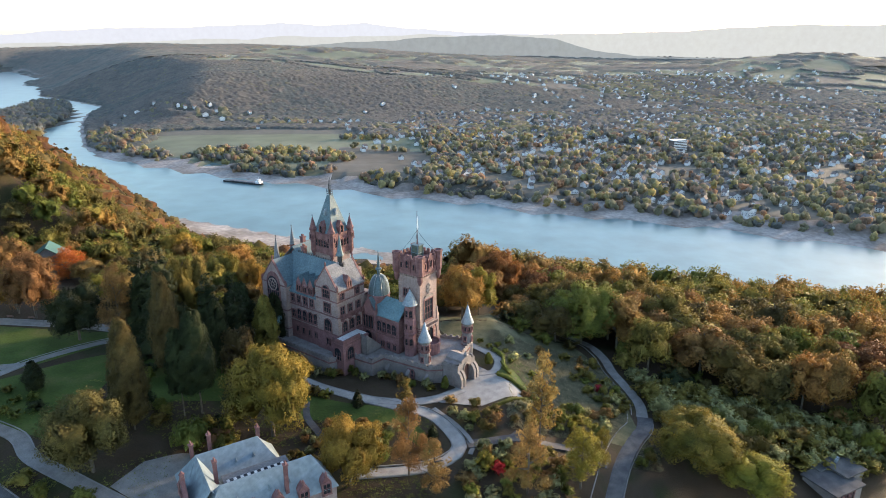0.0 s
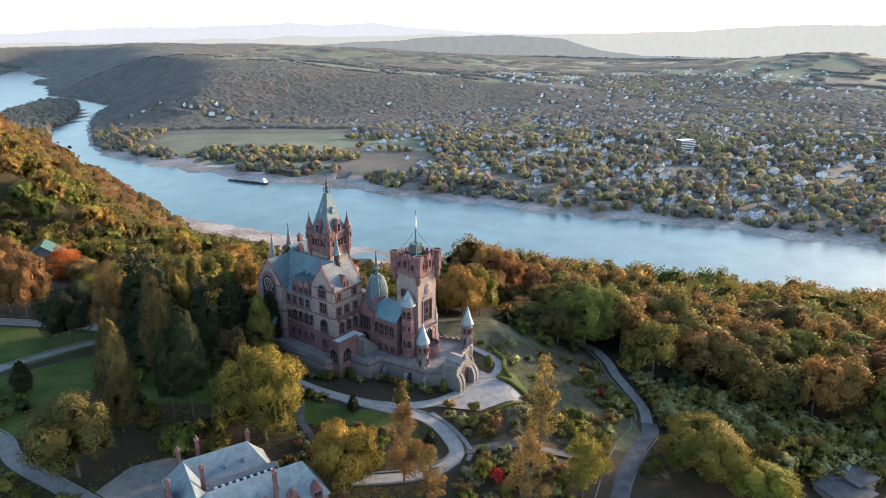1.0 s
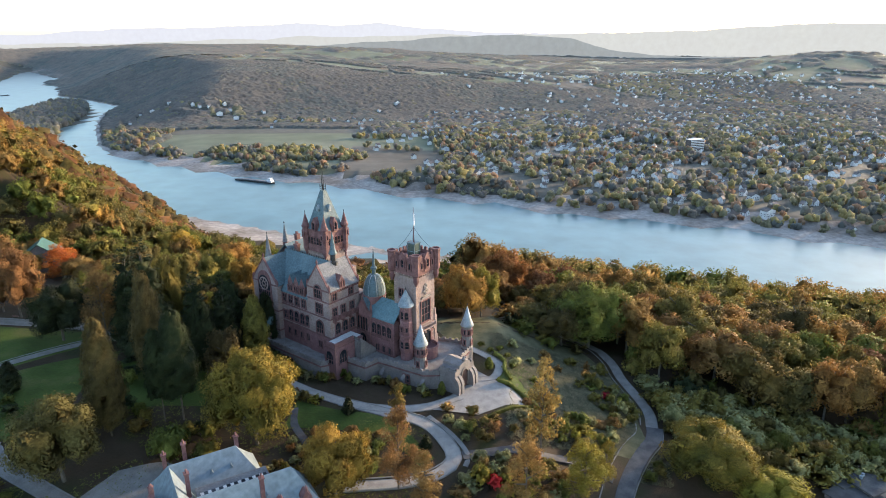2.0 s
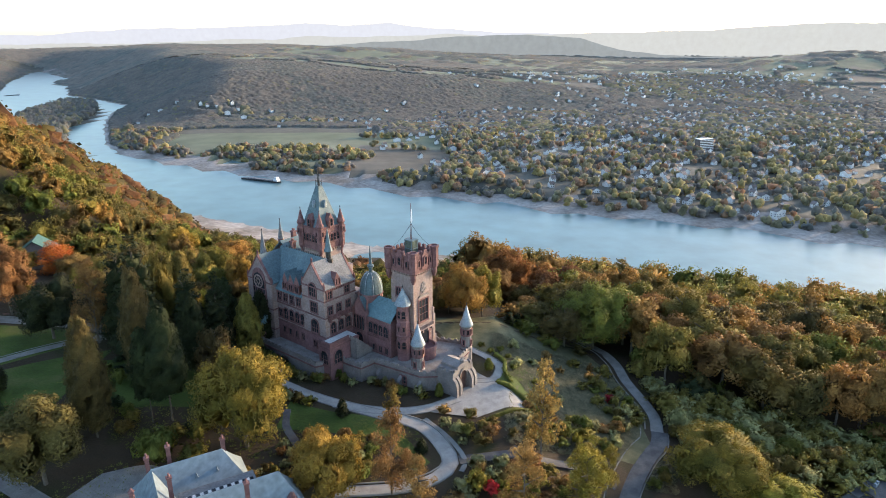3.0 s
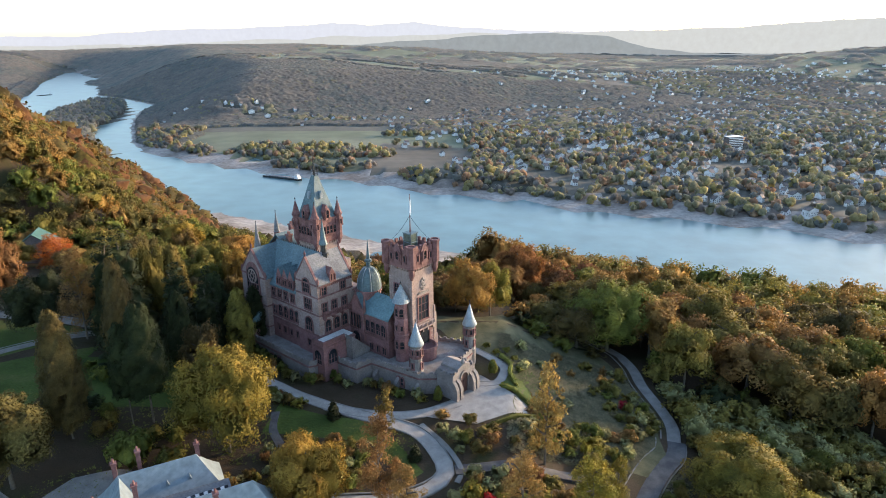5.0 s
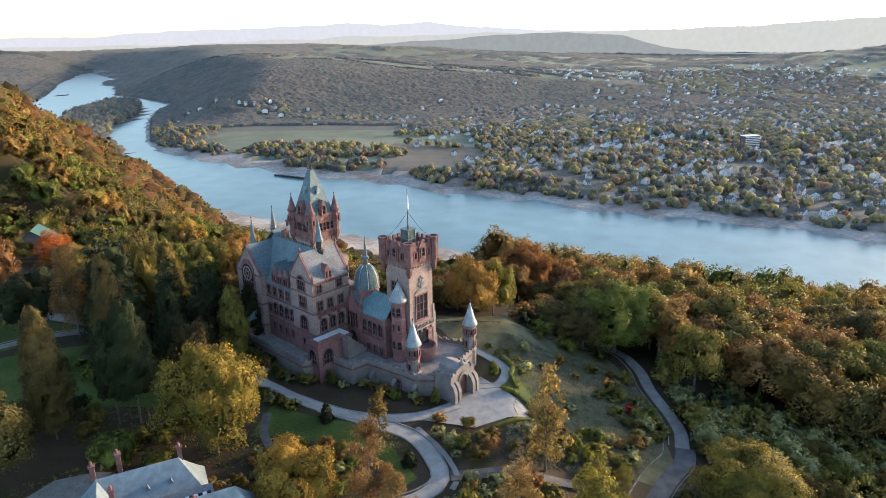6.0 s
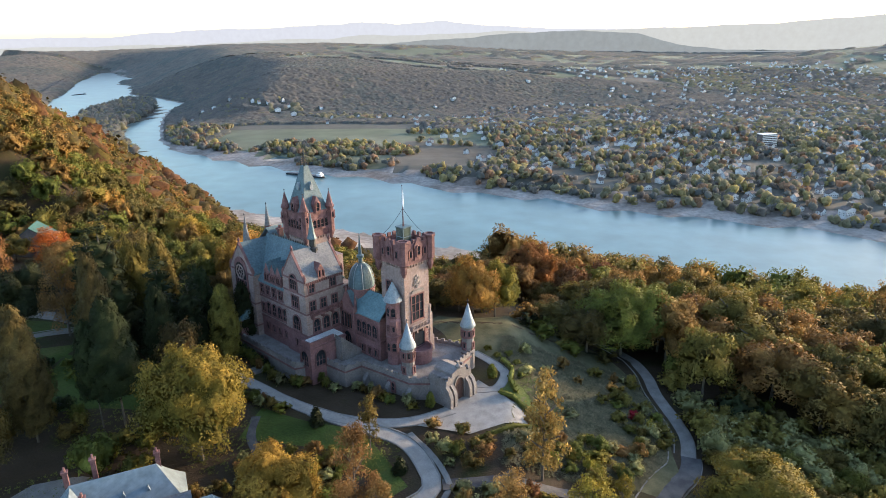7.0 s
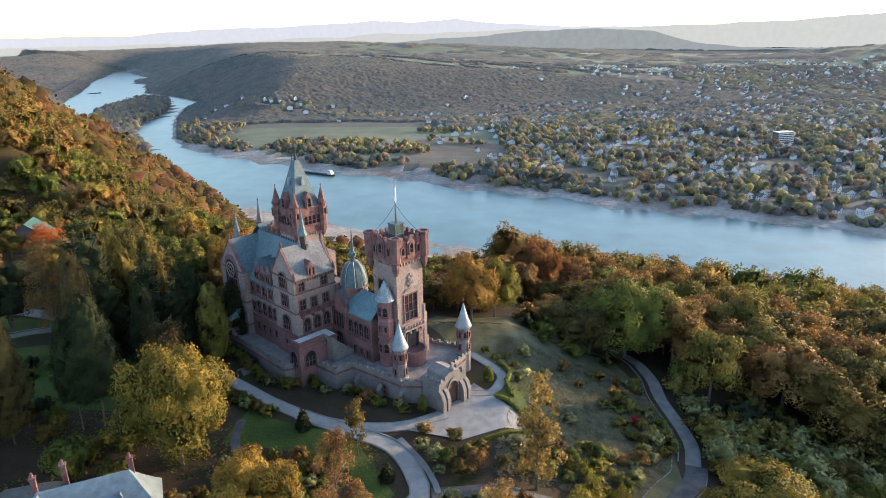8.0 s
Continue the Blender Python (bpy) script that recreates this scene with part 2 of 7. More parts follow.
def ground_z(x, y):
    x, y = np.asarray(x, float), np.asarray(y, float)
    # castle hill
    z = 2.2 + 0.085 * np.maximum(0, -x - 38) - 17.0 * (1 - np.exp(-np.maximum(0, x - 12) / 34.0))
    z = z - 0.10 * np.maximum(0, -28 - y) * (1 + 0.5 * sstep(x, -40, 30))
    z = z - 0.10 * np.maximum(0, x - 75)
    back = np.maximum(0, y - 22 - 0.10 * np.maximum(0, -x - 20))
    z = z - (0.20 + 0.09 * np.exp(-((x + 58) / 60) ** 2)) * back - 0.42 * np.maximum(0, y - 140 - 0.12 * np.maximum(0, -x)) + 0.6 * wave(x, y, 23.0)
    rise = 11 + 0.74 * np.minimum(-x - 150, 190) - 1.5 * np.maximum(0, -x - 420) - np.where(y > 100, 0.52 * (y - 100), 1.0 * (100 - y))
    rise = np.minimum(rise, 110) + 2.0 * wave(x, y, 31.0, 2)
    z = np.where(x < -90, softmax(z, rise, 5.0), z)
    near = np.maximum(z, -110.5)
    if x.ndim == 0 and y < 230 and abs(x) < 300:
        return near
    # the far side of the valley
    rr = np.hypot(x, y + 150)
    foot = np.interp(x, [-1500, -560, -200, 160, 700, 1500], [1500, 1290, 1380, 1500, 1500, 1300]) + 40 * wave(x, y * 0, 190.0, 1)
    brink = foot + np.interp(x, [-1000, 0, 300, 900], [400, 400, 520, 1100])
    brow = np.interp(x, [-1500, -900, -450, -150, 100, 300, 700, 1500], [14, 6, -12, -30, -42, -48, -56, -48])
    far = -108 + (brow + 108) * sstep(y, foot, brink) + 0.011 * np.maximum(0, y - brink) + 1.0 * wave(x, y, 60.0)
    far = far + 5 * wave(x, y, 230.0, 3) * sstep(y, brink - 100, brink + 400)
    far = far + 52 * np.exp(-(((x - 1650) / 560) ** 2 + ((y - 2550) / 300) ** 2))
    far = far + 26 * np.exp(-(((x + 500) / 900) ** 2 + ((y - 2900) / 260) ** 2)) + 14 * wave(x, y, 300.0, 8) * sstep(rr, 2600, 3200)
    far = far - 30 * sstep(rr, 3600, 4600)
    near = near + 90 * sstep(rr, 3350, 4700) * (1 + 0.12 * wave(x, y, 350.0, 9))
    # which bank
    mid = np.interp(x, [-2300, -1782, -1100, -760, -426, 31, 470, 2600], [3700, 2750, 1780, 1120, 760, 560, 350, -900])
    z = np.where(y > mid, far, near)
    ins = inside(x, y, RIVER)
    d = dist_poly(x, y, RIVER)
    shore = np.clip(d, 0, 60)
    cap = -116.5 + 0.07 * shore + np.maximum(0, d - 45) * np.where(y < 800, 0.9, 0.42)
    cap = cap - 6.0 * np.exp(-((x + 77) / 26) ** 2 - ((y - 425) / 11) ** 2)
    soft_cap = np.where((y > 900) & (d > 60), -softmax(-z, -cap, 22.0), np.minimum(z, cap))
    z = np.where(ins, -116.0 - np.minimum(d * 0.10, 5), soft_cap)
    di = dist_poly(x, y, ISLAND)
    z = np.where(inside(x, y, ISLAND), -116 + np.minimum(0.25 * di, 5), z)
    return z


def gz(x, y):
    return float(ground_z(x, y))


def axis(points):
    out = []
    for a, b, step in points:
        out.extend(np.arange(a, b, step))
    return np.array(out + [points[-1][1]])


gx = axis([(-4800, -1400, 85), (-1400, -420, 35), (-420, -170, 12), (-170, 130, 3.0), (130, 420, 12), (420, 1500, 35), (1500, 4800, 85)])
gy = axis([(-1300, -300, 70), (-300, -80, 10), (-80, 60, 3.0), (60, 200, 7), (200, 700, 14), (700, 1900, 26), (1900, 3000, 45), (3000, 4880, 75)])
GX, GY = np.meshgrid(gx, gy)
GZ = ground_z(GX, GY)
nx, ny = len(gx), len(gy)
verts = np.stack([GX.ravel(), GY.ravel(), GZ.ravel()], 1)
idx = np.arange(nx * ny).reshape(ny, nx)
faces = np.stack([idx[:-1, :-1].ravel(), idx[:-1, 1:].ravel(), idx[1:, 1:].ravel(), idx[1:, :-1].ravel()], 1)
cx, cy = GX[:-1, :-1].ravel() + 0.01, GY[:-1, :-1].ravel() + 0.01
cz = ground_z(cx, cy)
mi = np.zeros(len(faces), int)
far_side = cy > np.interp(cx, [-2300, -1782, -1100, -760, -426, 31, 470, 2600], [3700, 2750, 1780, 1120, 760, 560, 350, -900])
rd = dist_poly(cx, cy, RIVER)
mi[far_side | (cy > 620)] = 1
mi[(rd < np.where(cy < 640, 62, 34)) & (cz < -110.2)] = 2
upland = far_side & (cy > 1800) & (cx > -800)
open_field = (upland & (wave(cx, cy, 150.0, 7) > -0.42)) | (far_side & (cy < 1180) & (cy > 780) & (cx < 90) & (cx > -560))
mi[open_field & (mi == 1)] = 3
plough = far_side & (cy > 800) & (cy < 1010 - 0.35 * (cx + 100)) & (cx > -160) & (cx < 30)
mi[plough & (mi == 3)] = 4
mi[upland & (mi == 3) & (wave(cx, cy, 75.0, 12) > 0.35)] = 4
M["soil"] = material("wood_floor", [(0.030, 0.021, 0.012), (0.042, 0.029, 0.018), (0.026, 0.027, 0.010)], 0.10, fine=30, spec=0.12)
# faint sheen on far land and fields whitens them in place of haze
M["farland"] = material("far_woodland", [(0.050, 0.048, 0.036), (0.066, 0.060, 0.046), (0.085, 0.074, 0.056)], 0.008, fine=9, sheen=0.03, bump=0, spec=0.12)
M["field"] = material("meadow_and_fields", [(0.072, 0.084, 0.046), (0.098, 0.104, 0.062), (0.140, 0.136, 0.086)], 0.004, fine=6, sheen=0.025, bump=0, spec=0.12)
M["plough"] = material("ploughed_field", [(0.095, 0.080, 0.062), (0.120, 0.102, 0.080), (0.140, 0.120, 0.098)], 0.006, fine=7, bump=0, spec=0.1)
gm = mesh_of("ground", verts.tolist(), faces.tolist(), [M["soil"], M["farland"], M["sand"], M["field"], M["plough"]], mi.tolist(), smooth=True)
tagged(new("ground", gm), "wooded castle hill, river plain and far hills", "ground", kind="structure")

wm = bmesh.new()
box(wm, -4700, 4700, -1200, 4860, WATER_Z - 0.5, WATER_Z)
wat = part("water", wm, M["water"], None)
tagged(wat, "broad calm blue river reflecting the evening sky", "river", kind="structure")

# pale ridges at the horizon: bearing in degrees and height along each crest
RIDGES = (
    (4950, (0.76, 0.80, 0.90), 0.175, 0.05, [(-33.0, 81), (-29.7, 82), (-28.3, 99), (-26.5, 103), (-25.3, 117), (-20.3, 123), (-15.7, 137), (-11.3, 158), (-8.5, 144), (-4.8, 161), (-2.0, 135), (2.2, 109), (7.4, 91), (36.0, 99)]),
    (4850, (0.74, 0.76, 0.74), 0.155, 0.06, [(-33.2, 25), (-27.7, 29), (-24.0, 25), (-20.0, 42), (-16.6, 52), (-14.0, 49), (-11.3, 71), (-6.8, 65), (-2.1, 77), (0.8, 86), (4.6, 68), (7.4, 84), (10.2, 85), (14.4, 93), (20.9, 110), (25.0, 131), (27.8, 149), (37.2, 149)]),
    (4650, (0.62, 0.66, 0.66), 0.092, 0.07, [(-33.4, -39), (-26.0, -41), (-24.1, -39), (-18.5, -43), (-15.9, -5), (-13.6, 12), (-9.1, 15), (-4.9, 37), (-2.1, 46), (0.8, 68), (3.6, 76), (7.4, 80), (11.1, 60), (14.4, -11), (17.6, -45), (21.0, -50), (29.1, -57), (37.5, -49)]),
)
for k, (rad, col, power, base, crest_line) in enumerate(RIDGES):
    bm = bmesh.new()
    prev = None
    for i in range(361):
        deg = -46 + 92 * i / 360
        az = radians(deg)
        zt = float(np.interp(deg, [p[0] for p in crest_line], [p[1] for p in crest_line]))
        zt += 2.2 * math.sin(az * 61 + k) + 1.4 * math.sin(az * 143 + 2 * k) + 0.8 * math.sin(az * 310 + k)
        px_, py_ = rad * math.sin(az), rad * math.cos(az) - 150
        cur = [bm.verts.new((px_ * 0.995, py_ * 0.995, -130)), bm.verts.new((px_, py_, zt)), bm.verts.new((px_ * 1.004, py_ * 1.004, zt - 2)), bm.verts.new((px_ * 1.004, py_ * 1.004, -130))]
        if prev:
            for j in range(3):
                bm.faces.new((prev[j], cur[j], cur[j + 1], prev[j + 1]))
        prev = cur
    # bluish base and emission put the haze of distance into the ridge itself
    m = material("haze_glow_ridge", [(base * 0.85, base * 0.92, base), (base, base * 1.06, base * 1.1), (base * 1.1, base * 1.12, base * 1.08)], 0.004, rough=1.0, bump=0, fine=6, spec=0.0)
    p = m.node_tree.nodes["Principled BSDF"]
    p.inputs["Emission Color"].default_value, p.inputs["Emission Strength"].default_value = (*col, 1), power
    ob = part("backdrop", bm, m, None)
    tagged(ob, "mountain ridges at the horizon, glowing pale blue in place of haze", "distant hills", kind="structure")

# ---- paths and lawns ----
def smooth_line(pts, step=2.0):
    P = [np.array(p, float) for p in pts]
    P = [2 * P[0] - P[1]] + P + [2 * P[-1] - P[-2]]
    out = []
    for a, b, c, d in zip(P, P[1:], P[2:], P[3:]):
        n = max(2, int(np.linalg.norm(c[:2] - b[:2]) / step))
        for i in range(n):
            t = i / n
            out.append(0.5 * (2 * b + (c - a) * t + (2 * a - 5 * b + 4 * c - d) * t * t + (3 * b - 3 * c + d - a) * t ** 3))
    out.append(P[-2])
    return np.array(out)


LINES = []


def strip(name, pts, width, mat, lift, label, category, kerb=0.0):
    """A road or path laid over the ground along a smooth line, with a real thickness."""
    L = smooth_line(pts)
    LINES.append((L, width))
    T = np.gradient(L, axis=0)
    T /= np.linalg.norm(T, axis=1)[:, None]
    Nn = np.stack([-T[:, 1], T[:, 0]], 1)
    bm = bmesh.new()
    rows = []
    for p, n in zip(L, Nn):
        row = []
        zs = [gz(*(p + n * width * s)) for s in (-0.5, 0, 0.5)]
        zt = max(zs[1], 0.5 * (zs[0] + zs[2])) + lift
        for s, z in ((-0.5, zs[0] - 0.6), (-0.5, zt), (0, zt + 0.03), (0.5, zt), (0.5, zs[2] - 0.6)):
            q = p + n * width * s
            row.append(bm.verts.new((q[0], q[1], z)))
        rows.append(row)
    for a, b in zip(rows, rows[1:]):
        for i in range(4):
            bm.faces.new((a[i], b[i], b[i + 1], a[i + 1]))
    ob = part(name, bm, mat, None)
    tagged(ob, label, category, kind="structure")
    if kerb:
        for s in (-1, 1):
            kb = bmesh.new()
            prev = None
            for p, n in zip(L, Nn):
                q = [p + n * s * (width / 2 + o) for o in (-0.05, 0.22)]
                z = gz(*q[0]) + lift
                cur = [kb.verts.new((q[0][0], q[0][1], z - 0.5)), kb.verts.new((q[0][0], q[0][1], z + kerb)),
                       kb.verts.new((q[1][0], q[1][1], z + kerb)), kb.verts.new((q[1][0], q[1][1], z - 0.5))]
                if prev:
                    for i in range(3):
                        kb.faces.new((prev[i], cur[i], cur[i + 1], prev[i + 1]))
                prev = cur
            tagged(part("kerb", kb, M["kerb"], None), "low pale stone kerb along the path", "kerb", kind="structure")
    return ob


def sheet(name, edge_a, edge_b, mat, lift, label, category, rows=14):
    """A patch of ground between two smooth edges, laid over the slope."""
    A, B = smooth_line(edge_a), smooth_line(edge_b)
    n = max(len(A), len(B), 8)
    res = lambda E: np.stack([np.interp(np.linspace(0, 1, n), np.linspace(0, 1, len(E)), E[:, k]) for k in (0, 1)], 1)
    A, B = res(A), res(B)
    t = np.linspace(0, 1, rows)[:, None, None]
    P = A[None] * (1 - t) + B[None] * t
    Z = ground_z(P[..., 0], P[..., 1]) + lift
    V = np.concatenate([P, Z[..., None]], 2).reshape(-1, 3)
    i = np.arange(rows * n).reshape(rows, n)
    F = np.stack([i[:-1, :-1].ravel(), i[:-1, 1:].ravel(), i[1:, 1:].ravel(), i[1:, :-1].ravel()], 1)
    ob = new(name, mesh_of(name, V.tolist(), F.tolist(), mat, smooth=True))
    return tagged(ob, label, category, kind="structure")


sheet("lawn", [(-150, -24), (-121, -21), (-106, -8), (-98, 3)], [(-160, 4), (-134, 4), (-115, 4), (-104, 5)], M["lawn"], 0.05, "mown green park lawn below the promenade", "lawn")
sheet("lawn", [(-125, -40), (-108, -42), (-92, -46)], [(-118, -24), (-104, -12), (-92, -4)], M["lawn"], 0.04, "shaded lawn strip under old park trees", "lawn")
sheet("lawn", [(-88, -36), (-75, -30), (-62, -28)], [(-92, -10), (-78, -8), (-64, -10)], M["lawn"], 0.04, "shaded grass under tall conifers", "lawn")
sheet("lawn", [(-42, -33), (-30, -34), (-19, -36), (-10, -46)], [(-41, -22.5), (-30, -26.5), (-18, -30), (-7, -43)], M["lawn"], 0.05, "green lawn bank beside the castle drive", "lawn")
sheet("lawn", [(8.5, -12), (12, -14), (18, -20)], [(13, -1), (20, -4), (27, -12)], M["lawn"], 0.05, "grass bank beside the forecourt hedge", "lawn")
sheet("meadow", [(20, -30), (12, -22), (14, -8), (10, 6), (4, 16), (0, 26)], [(46, -34), (46, -20), (46.5, -6), (43, 12), (36, 24), (22, 36)], M["drygrass"], 0.04, "rough dry grass slope beside the forecourt", "grass")
sheet("meadow", [(8, -2), (10, 6), (4, 16), (2, 26)], [(-4, 12), (-6, 16), (-10, 22), (-8, 30)], M["drygrass"], 0.03, "rough grass behind the castle terrace", "grass")
sheet("forecourt", [(4.5, -8), (0, -16), (-5, -22), (-9, -26)], [(9, -13), (16, -21.5), (10.5, -24.5), (3.5, -28.5)], M["court"], 0.10, "pale gravel forecourt in front of the castle gate", "forecourt")
sheet("forecourt", [(-76, -58.5), (-66, -64), (-60, -66)], [(-72, -51), (-64, -47.5), (-58, -50)], M["gravel"], 0.10, "pale gravel yard beside the outbuilding", "yard")
strip("path", [(-62, -8), (-52, -11), (-44, -15), (-38, -18.5), (-27, -24), (-18, -26.0), (-11, -25.6), (-6.5, -24.0), (-3.2, -21.8), (-0.6, -20.2)], 2.8, M["court"], 0.12, "pale gravel drive along the castle terrace", "path", 0.06)
strip("path", [(-30, -22.8), (-20, -27.0), (-9.6, -31.2), (-4.6, -37.5), (-2.8, -43), (-6, -47.2), (-13, -50), (-26, -51.5)], 3.2, M["court"], 0.14, "curving pale paved drive with a stone kerb", "path", 0.08)
strip("gutter", [(-8.5, -29.0), (-3.0, -35.4), (0.3, -41.8), (-0.5, -45.5)], 1.1, M["kerb"], 0.16, "pale stone gutter strip along the bend", "gutter")
strip("road", [(-1.0, -41.5), (4, -40.6), (10, -39.4), (18, -38.2), (27, -37), (34, -40)], 4.2, M["asphalt"], 0.08, "grey asphalt lane joining the drives", "road")
strip("path", [(36, 38), (43, 27), (47, 16), (47.5, 6), (49.8, -6.7), (50, -13), (48.6, -19)], 4.2, M["gravel"], 0.12, "pale paved lane leading out of the wood", "path", 0.06)
strip("road", [(48.6, -19), (47, -24), (42.2, -30), (37, -38), (33, -46), (27, -60), (20, -80)], 6.6, M["asphalt"], 0.09, "dark asphalt road descending through the trees", "road", 0.08)
strip("path", [(3, -12), (8.2, -11.8), (10.2, -8), (10.5, -4.3), (7.6, 0), (3, 5)], 1.9, M["court"], 0.10, "narrow gravel path round a small lawn", "path", 0.05)
strip("path", [(-170, 6), (-134, 7), (-118, 7.5), (-104, 7.5), (-88, 4)], 3.6, M["gravel"], 0.10, "straight gravel promenade with benches", "path", 0.05)
strip("path", [(-150, -36), (-125, -26), (-115, -13.8), (-103.6, -1.8), (-96, 3)], 2.8, M["gravel"], 0.10, "winding gravel park path", "path", 0.05)
strip("path", [(-150, -19), (-130, -20), (-117, -17)], 2.4, M["gravel"], 0.10, "gravel park path branch", "path", 0.05)
strip("path", [(-112, -40), (-102, -44.6), (-95.8, -50.8), (-84, -57), (-74, -62), (-66, -66)], 3.2, M["gravel"], 0.11, "pale gravel lane toward the outbuilding", "path", 0.05)
strip("road", [(-115, -52), (-106, -57), (-96, -63), (-85, -70)], 5.0, M["asphalt"], 0.09, "dark asphalt lane at the park edge", "road", 0.08)
strip("path", [(-41, -26), (-40, -32), (-36.5, -37.5), (-34, -42), (-33, -47)], 1.8, M["asphalt"], 0.09, "stepped grey footpath down the bank", "path")


# ---- castle ----
O, TURN = Vector((-12.4, 0, 0)), -38.5
castle = thing("castle", pose(O.x, O.y, 0, 0, 0, TURN), "red sandstone castle with towers and copper roofs on the wooded hill", "castle")


def rect_win(w, h, nx=2, nz=2, surround="trim", arch=False):
    """A window facing -y: stone surround, mullions and a dark pane set back. Two material slots."""
    bm = bmesh.new()
    s = 0.25
    w, h = w * 1.12, h * 1.06
    if arch:
        n, r = 8, w / 2
        hs = h - r
        inner = [(-r, 0), (r, 0)] + [(r * math.cos(math.pi * i / n), hs + r * math.sin(math.pi * i / n)) for i in range(n + 1)]
        outer = [(-r - s, -s), (r + s, -s)] + [((r + s) * math.cos(math.pi * i / n), hs + (r + s) * math.sin(math.pi * i / n)) for i in range(n + 1)]
    else:
        inner = [(-w / 2, 0), (w / 2, 0), (w / 2, h), (-w / 2, h)]
        outer = [(-w / 2 - s, -s), (w / 2 + s, -s), (w / 2 + s, h + s), (-w / 2 - s, h + s)]
    k = len(inner)
    rows = [[bm.verts.new((x, y, z)) for x, z in shape] for shape, y in ((outer, 0.02), (outer, -0.24), (inner, -0.24), (inner, 0.02))]
    for a, b in zip(rows, rows[1:]):
        for i in range(k):
            bm.faces.new((a[i], a[(i + 1) % k], b[(i + 1) % k], b[i]))
    f = bm.faces.new([bm.verts.new((x, -0.015, z)) for x, z in inner])
    f.material_index = 1
    hh = h - (w / 2 if arch else 0)
    for i in range(1, nx):
        x = -w / 2 + w * i / nx
        box(bm, x - 0.06, x + 0.06, -0.10, 0, 0, hh)
    for i in range(1, nz):
        z = hh * i / nz
        box(bm, -w / 2, w / 2, -0.09, 0, z - 0.05, z + 0.05)
    box(bm, -w / 2 - s - 0.08, w / 2 + s + 0.08, -0.28, 0.02, -s - 0.12, -s + 0.05)
    bmesh.ops.recalc_face_normals(bm, faces=bm.faces)
    me = bpy.data.meshes.new("window")
    bm.to_mesh(me)
    bm.free()
    me.materials.append(M[surround])
    me.materials.append(M["glass"])
    return me


WIN = {
    "two": rect_win(1.3, 2.1), "three": rect_win(2.2, 2.6, 3, 2), "one": rect_win(0.7, 1.5, 1, 2), "slit": rect_win(0.45, 1.2, 1, 1),
    "arch": rect_win(1.5, 2.9, 2, 2, arch=True), "big_arch": rect_win(2.3, 3.4, 3, 2, arch=True), "small_arch": rect_win(0.8, 1.9, 1, 2, arch=True),
    "lancet": rect_win(0.62, 1.5, 1, 1, arch=True), "tall": rect_win(3.2, 5.6, 3, 3), "door": rect_win(1.2, 2.5, 2, 3, arch=False), "low": rect_win(1.0, 1.7, 2, 1),
}


def windows(kind, parent, spots, face):
    """Windows of one kind at (u, v, z); face: degrees by which the wall is turned from facing -v."""
    for u, v, z in spots:
        w = part("window", WIN[kind], None, parent)
        w.matrix_local = pose(u, v, z, 0, 0, face)


def gable_roof(bm, x0, x1, y0, y1, ze, zr, along="y", over=0.35, thick=0.3, mi=0):
    """Two thick roof slopes; the ridge runs along x or y."""
    if along == "y":
        c = (x0 + x1) / 2
        for xe, s in ((x0, -1), (x1, 1)):
            dz = (zr - ze) / abs(c - xe) * over
            P = [(xe + s * over, ze - dz), (c, zr), (c, zr + thick), (xe + s * over, ze - dz + thick)]
            a = [bm.verts.new((x, y0 - over, z)) for x, z in P]
            b = [bm.verts.new((x, y1 + over, z)) for x, z in P]
            for i in range(4):
                bm.faces.new((a[i], a[(i + 1) % 4], b[(i + 1) % 4], b[i])).material_index = mi
            bm.faces.new(a).material_index = mi
            bm.faces.new(b).material_index = mi
    else:
        c = (y0 + y1) / 2
        for ye, s in ((y0, -1), (y1, 1)):
            dz = (zr - ze) / abs(c - ye) * over
            P = [(ye + s * over, ze - dz), (c, zr), (c, zr + thick), (ye + s * over, ze - dz + thick)]
            a = [bm.verts.new((x0 - over, y, z)) for y, z in P]
            b = [bm.verts.new((x1 + over, y, z)) for y, z in P]
            for i in range(4):
                bm.faces.new((a[i], a[(i + 1) % 4], b[(i + 1) % 4], b[i])).material_index = mi
            bm.faces.new(a).material_index = mi
            bm.faces.new(b).material_index = mi


def gable_wall(bm, x0, x1, y0, y1, z0, ze, zr):
    """A block whose two ends in y are gables."""
    c = (x0 + x1) / 2
    pts = [(x0, z0), (x1, z0), (x1, ze), (c, zr), (x0, ze)]
    a = [bm.verts.new((x, y0, z)) for x, z in pts]
    b = [bm.verts.new((x, y1, z)) for x, z in pts]
    bm.faces.new(a)
    bm.faces.new(b)
    for i in range(5):
        bm.faces.new((a[i], a[(i + 1) % 5], b[(i + 1) % 5], b[i]))


